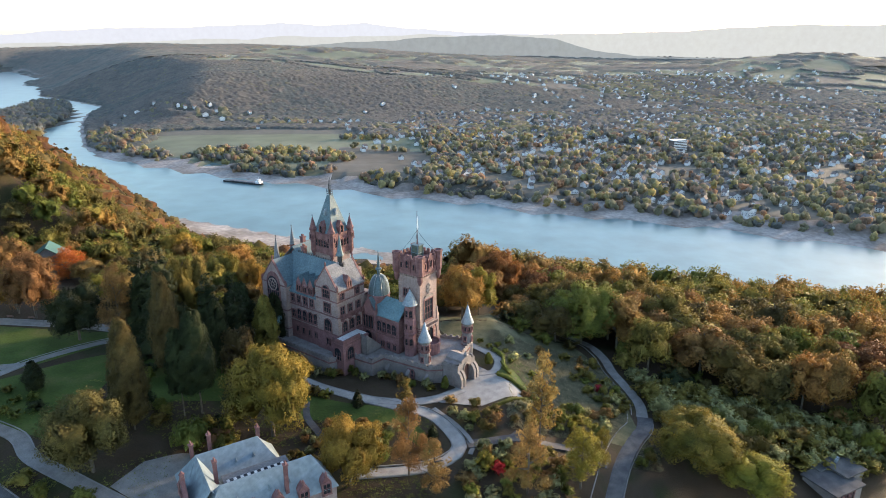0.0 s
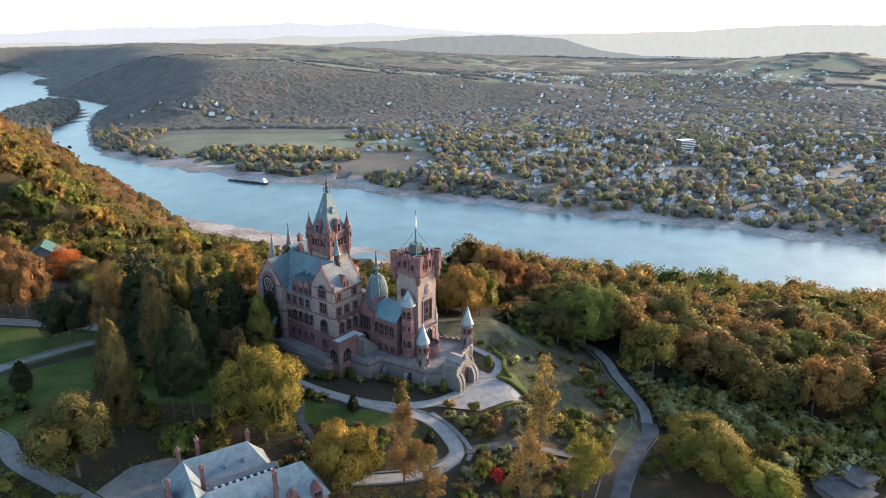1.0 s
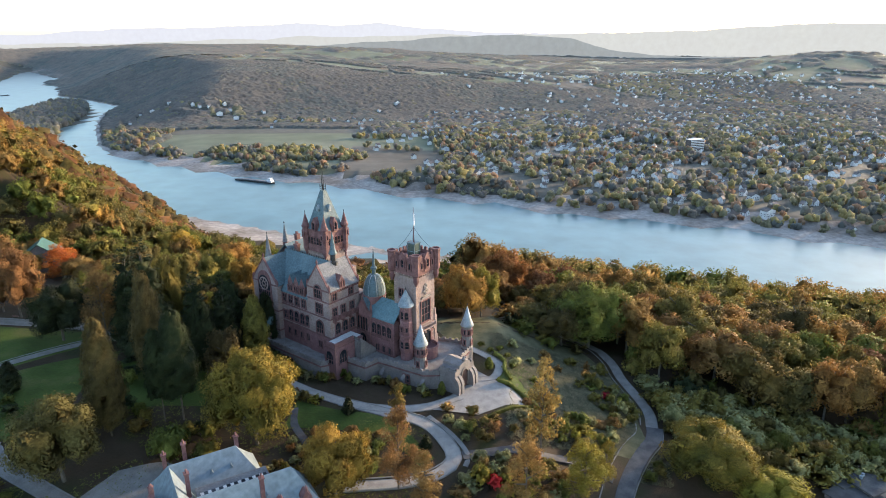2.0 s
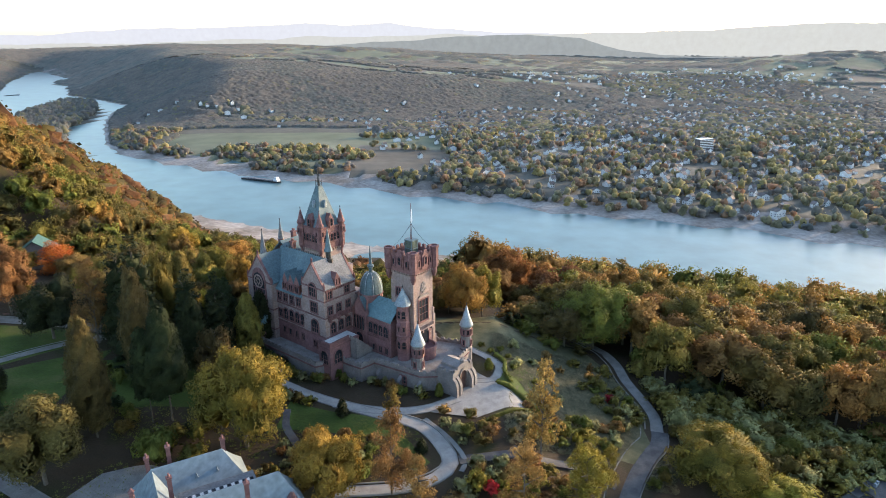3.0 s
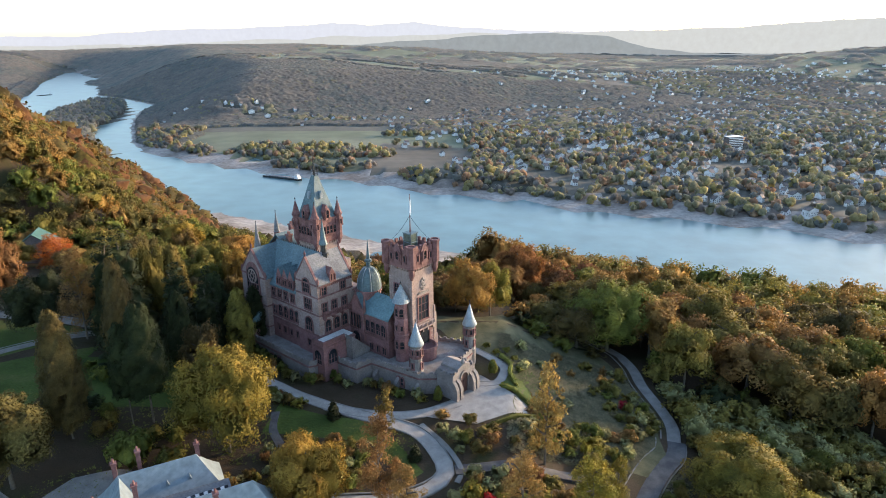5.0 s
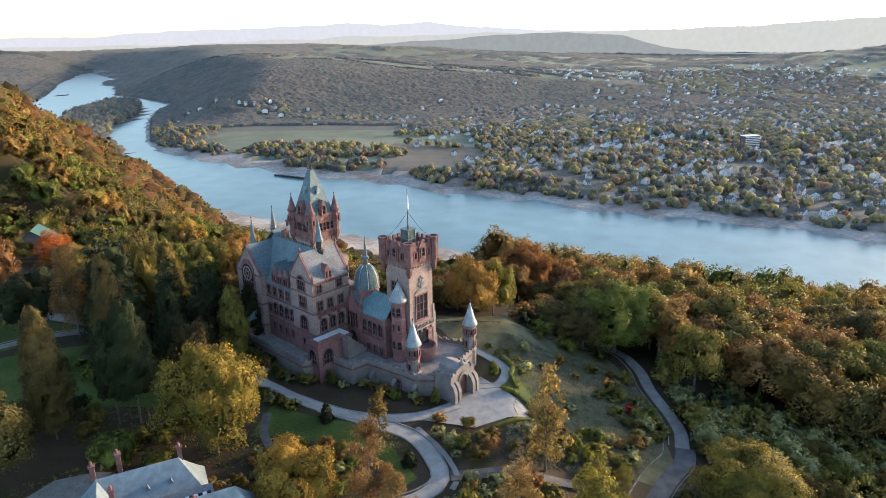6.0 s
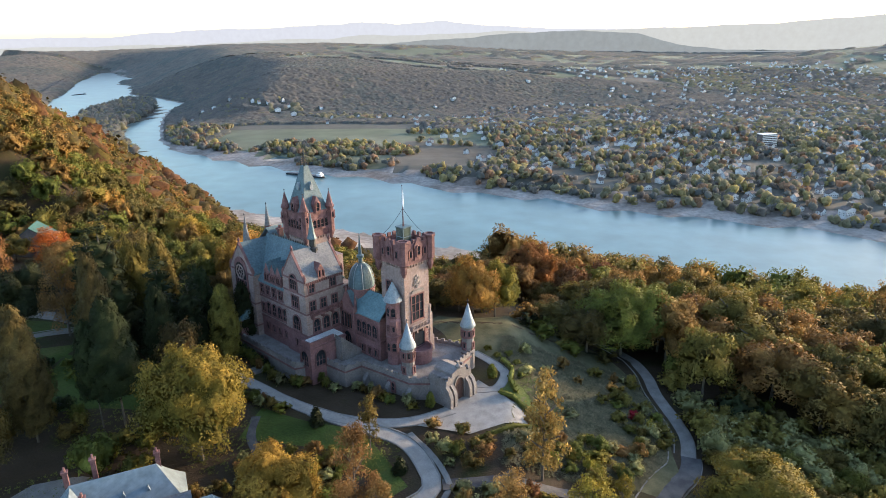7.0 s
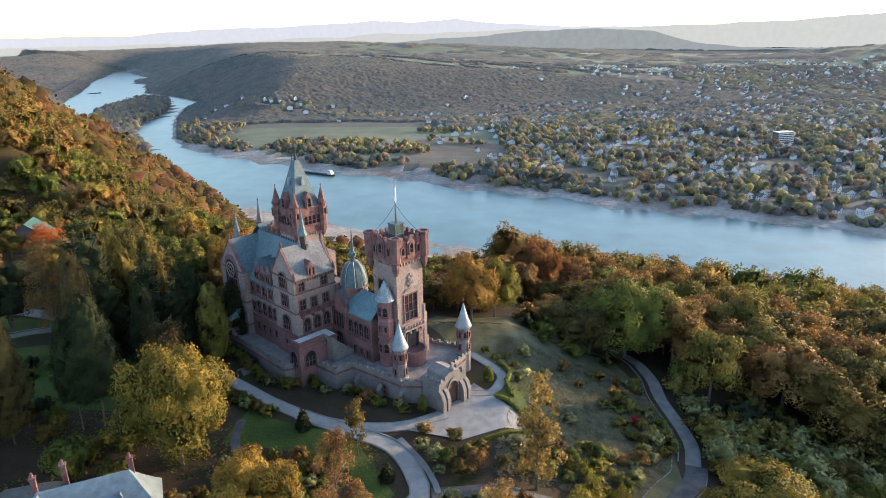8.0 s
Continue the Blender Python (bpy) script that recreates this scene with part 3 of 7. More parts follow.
def coping(parent, x0, x1, y, ze, zr, w=0.5, d=0.6):
    """Raised stone edges along a gable that faces -y, with a finial."""
    c = (x0 + x1) / 2
    bm = bmesh.new()
    for xe in (x0, x1):
        P = [(xe, ze - 0.1), (c, zr), (c, zr + w), (xe, ze + w - 0.1)]
        a = [bm.verts.new((x, y - 0.12, z)) for x, z in P]
        b = [bm.verts.new((x, y - 0.12 + d, z)) for x, z in P]
        for i in range(4):
            bm.faces.new((a[i], a[(i + 1) % 4], b[(i + 1) % 4], b[i]))
        bm.faces.new(a)
        bm.faces.new(b)
        ring(bm, xe, y + 0.2, [(0.35, ze - 0.3), (0.35, ze + 0.7), (0.0, ze + 1.7)], 6)
    ring(bm, c, y + 0.2, [(0.22, zr + 0.2), (0.22, zr + 0.8), (0.36, zr + 1.0), (0.0, zr + 1.9)], 6)
    return part("gable_coping", bm, M["trim"], parent)


def course(parent, x0, x1, y0, y1, z, h=0.35, out=0.16, mat="trim"):
    """A string course round a rectangular block."""
    bm = bmesh.new()
    for a in ((x0 - out, x1 + out, y0 - out, y0 + 0.05), (x0 - out, x1 + out, y1 - 0.05, y1 + out),
              (x0 - out, x0 + 0.05, y0 + 0.06, y1 - 0.06), (x1 - 0.05, x1 + out, y0 + 0.06, y1 - 0.06)):
        box(bm, *a, z, z + h)
    return part("string_course", bm, M[mat], parent)


QUOIN = bmesh.new()
box(QUOIN, -0.42, 0.42, -0.42, 0.42, 0, 0.42)
QUOIN_ME = bpy.data.meshes.new("quoin")
QUOIN.to_mesh(QUOIN_ME)
QUOIN.free()
QUOIN_ME.materials.append(M["quoin"])


def quoins(parent, x, y, z0, z1, sx, sy):
    """Alternating corner stones at a corner; sx, sy point into the building."""
    z, k = z0, 0
    while z < z1 - 0.4:
        lx, ly = (0.62, 0.36) if k % 2 else (0.36, 0.62)
        q = part("quoin", QUOIN_ME, None, parent)
        q.location = (x + sx * (lx - 0.06), y + sy * (ly - 0.06), z)
        q.scale = (lx / 0.42, ly / 0.42, 1)
        z += 0.62
        k += 1


def merlons(parent, a, b, z, step=1.25, w=0.7, h=0.75, d=0.5, mat="trim"):
    """Battlements along a line: every merlon is a piece of its own."""
    a, b = Vector((*a, z)), Vector((*b, z))
    n = max(1, int((b - a).length / step))
    me = MERLON[mat]
    ang = math.atan2(b.y - a.y, b.x - a.x)
    for i in range(n):
        p = a + (b - a) * ((i + 0.5) / n)
        o = part("merlon", me, None, parent)
        o.matrix_local = Matrix.Translation(p) @ Matrix.Rotation(ang, 4, "Z") @ Matrix.Diagonal((w, d, h, 1))


MERLON = {}
for k in ("trim", "rubble"):
    bm = bmesh.new()
    prism(bm, [(-0.5, -0.5), (0.5, -0.5), (0.5, 0.5), (-0.5, 0.5)], 0, 0.75)
    ring(bm, 0, 0, [(0.78, 0.75), (0.0, 1.0)], 4, math.pi / 4)
    me = bpy.data.meshes.new("merlon")
    bm.to_mesh(me)
    bm.free()
    me.materials.append(M[k])
    MERLON[k] = me


def block(name, x0, x1, y0, y1, z0, z1, mat, label=""):
    bm = bmesh.new()
    box(bm, x0, x1, y0, y1, z0, z1)
    return part(name, bm, M[mat], castle, label)


def roof_part(parent, x0, x1, y0, y1, ze, zr, along, mat, name="roof"):
    bm = bmesh.new()
    gable_roof(bm, x0, x1, y0, y1, ze, zr, along)
    return part(name, bm, M[mat], parent)


def crest(parent, a, b, step=0.7):
    """Cast ridge cresting: a rail with small spikes."""
    a, b = Vector(a), Vector(b)
    bm = bmesh.new()
    n = int((b - a).length / step)
    for i in range(n + 1):
        p = a + (b - a) * (i / n)
        ring(bm, p.x, p.y, [(0.13, p.z), (0.13, p.z + 0.35), (0.0, p.z + 0.75)], 4)
    tagged(part("ridge_crest", bm, M["iron"], parent), kind="stuff")


def spire(parent, x, y, r, z0, z1, tip, mat, n=8, finial=True, flare=0.0, name="spire"):
    bm = bmesh.new()
    ring(bm, x, y, [(r + flare, z0 - 0.12), (r + flare, z0), (r * 0.80, z0 + (z1 - z0) * 0.18), (0.08, z1)], n)
    sp = part(name, bm, M[mat], parent)
    if finial:
        bm = bmesh.new()
        ring(bm, x, y, [(0.07, z1 - 0.2), (0.07, z1 + 0.3), (0.2, z1 + 0.45), (0.07, z1 + 0.6), (0.0, tip)], 6)
        part("finial", bm, M["iron"], parent)
    return sp


# main block
mb = block("main_block", -38, -13.2, -19, -5, 1, 20.8, "plaster", "pale ashlar storeys over a red sandstone base")
bm = bmesh.new()
box(bm, -38.06, -12.9, -19.12, -4.9, 1, 11.4)
part("base_storey", bm, M["sandstone"], mb, "red sandstone lower storey")
for z in (11.3, 16.6, 20.3):
    course(mb, -38, -13.2, -19.1, -5, z)
roof_part(mb, -38, -17, -19, -5, 20.8, 29.6, "x", "copper")
crest(mb, (-36, -12, 29.8), (-18, -12, 29.8))
windows("two", mb, [(u, -19, 17.6) for u in (-28.9, -26.2, -23.5)], 0)
windows("arch", mb, [(u, -19.05, 12.5) for u in (-29, -26.7, -24.4, -22.1)], 0)
windows("low", mb, [(u, -19.14, 8.2) for u in (-30, -27.4, -24.8, -22.2, -18.6, -15.6)], 0)
windows("two", mb, [(u, -19, z) for u in (-31.4,) for z in (12.6, 17.6)], 0)
for u in (-28.4, -26.0, -23.6):         # gabled stone dormers over the eaves
    bm = bmesh.new()
    gable_wall(bm, u - 1.05, u + 1.05, -19.15, -15.5, 20.6, 24.0, 26.2)
    d = part("dormer", bm, M["trim"], mb)
    w = part("window", WIN["lancet"], None, mb)
    w.matrix_local = pose(u - 0.45, -19.2, 21.6)
    w = part("window", WIN["lancet"], None, mb)
    w.matrix_local = pose(u + 0.45, -19.2, 21.6)
    bm = bmesh.new()
    gable_roof(bm, u - 1.05, u + 1.05, -19.1, -14.5, 24.0, 26.2, "y", 0.12, 0.12)
    part("dormer_roof", bm, M["copper"], mb)
# cross gable
gb = bmesh.new()
gable_wall(gb, -21.2, -12.8, -19.4, -8.6, 11.35, 25.2, 31.0)
gb = part("gable_block", gb, M["plaster"], castle, "tall pale cross gable with corner stones")
roof_part(gb, -21.2, -12.8, -18.9, -9.0, 25.2, 31.0, "y", "slate")
coping(gb, -21.2, -12.8, -19.4, 25.2, 31.0)
coping(gb, -21.2, -12.8, -8.9, 25.2, 31.0)
bm = bmesh.new()
box(bm, -21.3, -12.7, -19.5, -8.5, 1, 11.5)
part("base_storey", bm, M["sandstone"], gb, "red sandstone lower storey")
for z in (11.4, 16.8, 21.4, 24.6):
    course(gb, -21.2, -12.8, -19.4, -8.6, z)
for x, sx in ((-21.2, 1), (-12.8, -1)):
    quoins(gb, x, -19.4, 11.8, 25, sx, 1)
windows("three", gb, [(-16.8, -19.4, 17.9)], 0)
windows("big_arch", gb, [(-16.8, -19.45, 12.2)], 0)
windows("big_arch", gb, [(-17, -19.42, 22.2)], 0)
windows("low", gb, [(-17.0, -19.5, 8.0)], 0)
windows("two", gb, [(-12.8, v, 22.0) for v in (-17.6, -11.6)], 90)
windows("two", gb, [(-12.8, v, 17.6) for v in (-17.6, -14.6, -11.4)], 90)
windows("arch", gb, [(-12.8, v, 12.2) for v in (-16.9, -14.2, -11.6)], 90)
bm = bmesh.new()            # gabled dormer on the sunny eave
P = [(-15.6, 24.8), (-14.0, 24.8), (-14.0, 27.0), (-14.8, 28.4), (-15.6, 27.0)]
a = [bm.verts.new((-12.6, y, z)) for y, z in P]
b = [bm.verts.new((-15.4, y, z)) for y, z in P]
bm.faces.new(a), bm.faces.new(b)
for i in range(5):
    bm.faces.new((a[i], a[(i + 1) % 5], b[(i + 1) % 5], b[i]))
part("dormer", bm, M["trim"], gb)
windows("lancet", gb, [(-12.6, -15.15, 25.2), (-12.6, -14.45, 25.2)], 90)
bm = bmesh.new()            # balcony with a pierced parapet over the loggia
box(bm, -12.75, -11.6, -18.6, -9.4, 16.55, 16.85)
box(bm, -11.8, -11.6, -18.6, -9.4, 17.65, 17.85)
for i in range(17):
    y = -18.5 + i * 9.0 / 16
    box(bm, -11.78, -11.62, y - 0.12, y + 0.12, 16.85, 17.65)
for y in (-18.2, -15.4, -12.6, -9.8):
    box(bm, -12.75, -11.7, y - 0.2, y + 0.2, 15.7, 16.55)
tagged(part("balcony", bm, M["trim"], gb), "red sandstone balcony with a pierced parapet")
bm = bmesh.new()            # moulded cornice under the gable roof
for y in np.arange(-19.0, -9.0, 0.62):
    box(bm, -12.8, -12.45, y, y + 0.3, 24.0, 24.6)
tagged(part("cornice", bm, M["trim"], gb), kind="stuff")
bm = bmesh.new()            # ridge lantern
ring(bm, -17.0, -13.4, [(1.15, 29.6), (1.15, 30.8), (0.75, 31.0), (0.75, 33.0), (1.0, 33.1)], 8)
part("ridge_lantern", bm, M["iron"], gb)
spire(gb, -17.0, -13.4, 0.95, 33.1, 39.0, 39.9, "copper", flare=0.2)
# west wing with the rose-window gable
wb = bmesh.new()
gable_wall(wb, -43, -32.6, -20.6, -6, 1, 22.4, 29.0)
ww = part("west_wing", wb, M["plaster"], castle, "wing with a great traceried gable window")
roof_part(ww, -43, -32.6, -20.1, -6.2, 22.4, 29.0, "y", "copper")
coping(ww, -43, -32.6, -20.6, 22.4, 29.0)
for z in (8.6, 14.4, 21.9):
    course(ww, -43, -32.6, -20.6, -6, z)
for x, sx in ((-43, 1), (-32.6, -1)):
    quoins(ww, x, -20.6, 9.0, 22.0, sx, 1)
bm = bmesh.new()
n, r, hs = 10, 2.5, 6.4
fr = [(-r, 0), (r, 0)] + [(r * math.cos(math.pi * i / n), hs + 1.25 * r * math.sin(math.pi * i / n)) for i in range(n + 1)]
for s0, y0_, mi_ in ((1.14, -0.25, 0), (1.0, -0.30, 1)):
    a = [bm.verts.new((-37.8 + x * s0, -20.6 + y0_, 14.9 + z * (s0 if z > 1 else 1))) for x, z in fr]
    b = [bm.verts.new((-37.8 + x * s0, -20.5, 14.9 + z * (s0 if z > 1 else 1))) for x, z in fr]
    bm.faces.new(a).material_index = mi_
    for i in range(len(fr)):
        bm.faces.new((a[i], a[(i + 1) % len(fr)], b[(i + 1) % len(fr)], b[i])).material_index = 0
for i in range(-2, 3):
    box(bm, -37.8 + i * 0.83 - 0.09, -37.8 + i * 0.83 + 0.09, -21.0, -20.85, 14.9, 20.0)
for z in (16.6, 18.4, 20.0):
    box(bm, -40.3, -35.3, -21.0, -20.86, z - 0.12, z + 0.12)
RC, n = 21.9, 28          # the rose: two stone rings joined by spokes
for r0, r1 in ((1.62, 1.92), (0.55, 0.75)):
    rows = [[bm.verts.new((-37.8 + r * math.cos(6.2832 * q / n), y, RC + r * math.sin(6.2832 * q / n))) for q in range(n)]
            for r, y in ((r1, -20.86), (r1, -21.06), (r0, -21.06), (r0, -20.86))]
    for a, b in zip(rows, rows[1:]):
        for q in range(n):
            bm.faces.new((a[q], a[(q + 1) % n], b[(q + 1) % n], b[q])).material_index = 2
for k in range(8):
    an = 6.2832 * k / 8
    c, w = Vector((math.cos(an), math.sin(an))), Vector((-math.sin(an), math.cos(an))) * 0.07
    Q = [c * 0.7 + w, c * 1.68 + w, c * 1.68 - w, c * 0.7 - w]
    a = [bm.verts.new((-37.8 + q.x, -21.02, RC + q.y)) for q in Q]
    b = [bm.verts.new((-37.8 + q.x, -20.88, RC + q.y)) for q in Q]
    bm.faces.new(a).material_index = 2
    for q in range(4):
        bm.faces.new((a[q], a[(q + 1) % 4], b[(q + 1) % 4], b[q])).material_index = 2
tagged(part("rose_window", bm, [M["trim"], M["glass"], M["quoin"]], ww), "round traceried window over tall lancets", kind="stuff")
bm = bmesh.new()
box(bm, -41.4, -34.6, -24.2, -20.7, 1, 10.6)
po = part("porch", bm, M["sandstone"], castle, "arched sandstone entrance porch")
bm = bmesh.new()
poly(bm, [(-41.7, -24.5, 10.6), (-34.3, -24.5, 10.6), (-35.0, -20.7, 13.8), (-41.0, -20.7, 13.8)])
poly(bm, [(-34.3, -24.5, 10.6), (-34.3, -20.7, 10.6), (-35.0, -20.7, 13.8)])
poly(bm, [(-41.7, -20.7, 10.6), (-41.7, -24.5, 10.6), (-41.0, -20.7, 13.8)])
poly(bm, [(-41.7, -24.5, 10.6), (-41.7, -20.7, 10.6), (-34.3, -20.7, 10.6), (-34.3, -24.5, 10.6)])
part("roof", bm, M["teal"], po)
WIN["portal"] = rect_win(2.8, 4.2, 1, 1, arch=True)
windows("portal", po, [(-38, -24.2, 5.2)], 0)
spire(ww, -39.6, -17.2, 1.25, 26.6, 35.0, 36.0, "slate")
# back block and its spire
bb = block("back_block", -43.5, -33, -12, 0, 1, 26.0, "plaster", "rear block with chimneys")
roof_part(bb, -43.5, -33, -12, 0, 26.0, 31.0, "y", "copper")
bm = bmesh.new()
ring(bm, -40.2, -10.5, [(0.8, 26), (0.8, 31.0), (1.0, 31.2)], 6)
part("stair_lantern", bm, M["trim"], bb)
spire(bb, -40.2, -10.5, 0.85, 31.2, 36.4, 37.4, "slate")
for u, v in ((-44, -3), (-36.2, -9.6), (-33.4, -4)):
    bm = bmesh.new()
    box(bm, u - 0.6, u + 0.6, v - 0.6, v + 0.6, 24, 30.6)
    box(bm, u - 0.75, u + 0.75, v - 0.75, v + 0.75, 30.6, 31.0)
    for k in (-0.3, 0.3):
        box(bm, u + k - 0.18, u + k + 0.18, v - 0.18, v + 0.18, 31.0, 31.7)
    part("chimney", bm, M["trim"], bb)
bm = bmesh.new()
box(bm, -22.3, -17.5, -9.5, -4.5, 1, 27)
part("stair_block", bm, M["plaster"], mb)

# main tower
TX, TY, TH_ = -25.3, -8.2, 3.55
mt = block("main_tower", TX - TH_, TX + TH_, TY - TH_, TY + TH_, 1, 32.2, "plaster", "tall square main tower with a steep pavilion roof")
bm = bmesh.new()
e = TH_ + 0.28
box(bm, TX - e, TX + e, TY - e, TY + e, 32.2, 37.6)
part("belfry", bm, M["trim"], mt, "dark red arcaded upper storey")
course(mt, TX - TH_, TX + TH_, TY - TH_, TY + TH_, 31.5, 0.7, 0.35)
course(mt, TX - e, TX + e, TY - e, TY + e, 37.3, 0.4, 0.2)
for i in range(9):          # corbels
    for fx in (-1, 1):
        k = -TH_ + 0.5 + i * (2 * TH_ - 1) / 8
        for (x, y) in ((TX + k, TY + fx * (TH_ + 0.2)), (TX + fx * (TH_ + 0.2), TY + k)):
            c = part("corbel", QUOIN_ME, None, mt)
            c.location, c.scale = (x, y, 30.9), (0.35, 0.35, 1.5)
windows("small_arch", mt, [(TX + k, TY - e, 33.6) for k in (-2.3, -1.1, 0, 1.1, 2.3)], 0)
windows("small_arch", mt, [(TX + e, TY + k, 33.6) for k in (-2.3, -1.1, 0, 1.1, 2.3)], 90)
bm = bmesh.new()
h = TH_ - 0.05
ring(bm, TX, TY, [((h + 0.2) * math.sqrt(2), 37.6), ((h - 0.35) * math.sqrt(2), 38.6), (0.62 * math.sqrt(2), 48.0), (0.62 * math.sqrt(2), 48.2)], 4, math.pi / 4)
part("pavilion_roof", bm, M["copper"], mt, "steep patinated copper pavilion roof")
for sx in (-1, 1):
    for sy in (-1, 1):
        x, y = TX + sx * (e - 0.1), TY + sy * (e - 0.1)
        bm = bmesh.new()
        ring(bm, x, y, [(0.25, 30.2), (0.95, 32.0), (0.95, 37.9), (1.15, 38.1), (1.15, 38.4)], 8, math.pi / 8)
        tu = part("turret", bm, M["trim"], mt)
        spire(mt, x, y, 1.05, 38.4, 41.9, 42.7, "trim", flare=0.1, name="turret_spire")
        for k in range(4):
            w = part("window", WIN["slit"], None, mt)
            an = k * 90
            w.matrix_local = Matrix.Translation((x, y, 35.6)) @ Matrix.Rotation(radians(an), 4, "Z") @ Matrix.Translation((0, -0.92, 0))
for face, (dx, dy) in ((0, (0, -1)), (90, (1, 0))):      # roof gables
    bm = bmesh.new()
    gable_wall(bm, -1.0, 1.0, -0.9, 1.6, 0, 2.0, 3.7)
    g = part("roof_gable", bm, M["trim"], mt)
    g.matrix_local = Matrix.Translation((TX + dx * (e - 0.7), TY + dy * (e - 0.7), 37.5)) @ Matrix.Rotation(radians(face), 4, "Z")
    w = part("window", WIN["small_arch"], None, mt)
    w.matrix_local = Matrix.Translation((TX + dx * (e + 0.22), TY + dy * (e + 0.22), 37.8)) @ Matrix.Rotation(radians(face), 4, "Z")
    bm = bmesh.new()
    gable_wall(bm, -0.4, 0.4, -0.5, 1.2, 0, 1.1, 1.9)
    g = part("roof_dormer", bm, M["zinc"], mt)
    g.matrix_local = Matrix.Translation((TX + dx * 1.9, TY + dy * 1.9, 42.6)) @ Matrix.Rotation(radians(face), 4, "Z")
bm = bmesh.new()
for sx in (-1, 1):
    for sy in (-1, 1):
        ring(bm, TX + sx * 0.55, TY + sy * 0.55, [(0.07, 48.2), (0.07, 49.6), (0.0, 50.0)], 5)
for z in (48.5, 49.1, 49.5):
    for s in (-1, 1):
        box(bm, TX - 0.6, TX + 0.6, TY + s * 0.55 - 0.04, TY + s * 0.55 + 0.04, z, z + 0.08)
        box(bm, TX + s * 0.55 - 0.04, TX + s * 0.55 + 0.04, TY - 0.6, TY + 0.6, z, z + 0.08)
tagged(part("roof_crest", bm, M["iron"], mt), kind="stuff")
for s in (-1, 1):
    bm = bmesh.new()
    ring(bm, TX + s * 0.62, TY - s * 0.3, [(0.13, 48.2), (0.11, 50.8), (0.2, 51.0), (0.09, 51.1), (0.03, 53.4)], 5)
    part("lightning_rod", bm, M["iron"], mt)

# gallery wing, its gabled bay and the dome
ga = block("gallery", -13.2, 0.5, -9.3, -1.4, 1, 16.3, "sandstone", "red sandstone gallery wing with tall lights")
roof_part(ga, -13.2, 0.5, -9.3, -1.4, 16.3, 20.2, "x", "teal")
crest(ga, (-7, -5.35, 20.4), (-2, -5.35, 20.4))
course(ga, -13.2, 0.5, -9.3, -1.4, 15.8)
course(ga, -13.2, 0.5, -9.3, -1.4, 10.4)
windows("arch", ga, [(u, -9.3, 11.4) for u in (-6.6, -4.8, -3.0, -1.2)], 0)
windows("low", ga, [(u, -9.3, 6.6) for u in (-5.6, -3.2, -1.0)], 0)
bm = bmesh.new()
gable_wall(bm, -12.9, -7.7, -9.9, -5, 1, 16.2, 20.4)
gy_ = part("gallery_gable", bm, M["sandstone"], castle, "gabled bay with lancet lights")
roof_part(gy_, -12.9, -7.7, -9.4, -5, 16.2, 20.4, "y", "copper")
coping(gy_, -12.9, -7.7, -9.9, 16.2, 20.4, 0.4, 0.5)
WIN["chapel"] = rect_win(0.7, 3.6, 1, 1, arch=True)
windows("chapel", gy_, [(-10.3 + k, -9.9, 11.6) for k in (-1.5, -0.5, 0.5, 1.5)], 0)
windows("big_arch", gy_, [(-10.3, -9.9, 7.0)], 0)
DX, DY = -10.3, -5.0
bm = bmesh.new()
ring(bm, DX, DY, [(3.0, 1), (3.0, 20.2), (3.25, 20.3), (3.25, 20.7), (3.0, 20.7)], 16)
dm = part("chapel_drum", bm, M["sandstone"], castle, "round drum carrying a ribbed copper dome")
bm = bmesh.new()
ring(bm, DX, DY, [(3.0, 20.7)] + [(3.0 * math.cos(a) ** 0.8, 20.7 + 5.6 * math.sin(a)) for a in np.linspace(0.1, 1.35, 8)] + [(0.5, 26.4), (0.5, 28.0)], 16, smooth=False)
part("dome", bm, M["copper"], dm, "ribbed patinated copper dome")
for k in range(8):
    an = 2 * math.pi * k / 8 + 0.2
    bm = bmesh.new()
    prev = None
    for a in np.linspace(0.0, 1.35, 9):
        r, z = 3.06 * math.cos(a) ** 0.8, 20.75 + 5.62 * math.sin(a)
        cur = [bm.verts.new((DX + (r + o) * math.cos(an + s / max(r, .5)), DY + (r + o) * math.sin(an + s / max(r, .5)), z + o)) for o, s in ((0, -0.09), (0.12, 0), (0, 0.09))]
        if prev:
            for i in range(2):
                bm.faces.new((prev[i], prev[i + 1], cur[i + 1], cur[i]))
        prev = cur
    part("dome_rib", bm, M["zinc"], dm)
bm = bmesh.new()
ring(bm, DX, DY, [(0.5, 26.2), (0.5, 27.6), (0.9, 27.8), (0.9, 28.3), (0.45, 28.6), (0.05, 33.6)], 8)
part("dome_spire", bm, M["copper"], dm)
bm = bmesh.new()
ring(bm, -7.4, -9.6, [(0.35, 16), (0.35, 18.6), (0.0, 21)], 6)
part("pinnacle", bm, M["trim"], gy_)

# right tower
RX, RY, RH = 1.5, -1.9, 3.75
rt = block("keep_tower", RX - RH, RX + RH, RY - RH, RY + RH, 1, 29.4, "plaster", "square pale stone tower with a red battlemented crown")
for x, sx in ((RX - RH, 1), (RX + RH, -1)):
    for y, sy in ((RY - RH, 1), (RY + RH, -1)):
        quoins(rt, x, y, 6.2, 29, sx, sy)
bm = bmesh.new()
box(bm, RX - RH - 0.05, RX + RH + 0.05, RY - RH - 0.05, RY + RH + 0.05, 1, 13.8)
part("base_storey", bm, M["sandstone"], rt, "red sandstone tower base")
ce = RH + 0.5
bm = bmesh.new()
box(bm, RX - ce, RX + ce, RY - ce, RY + ce, 29.8, 33.0)
part("crown", bm, M["trim"], rt, "carved red crown storey")
bm = bmesh.new()
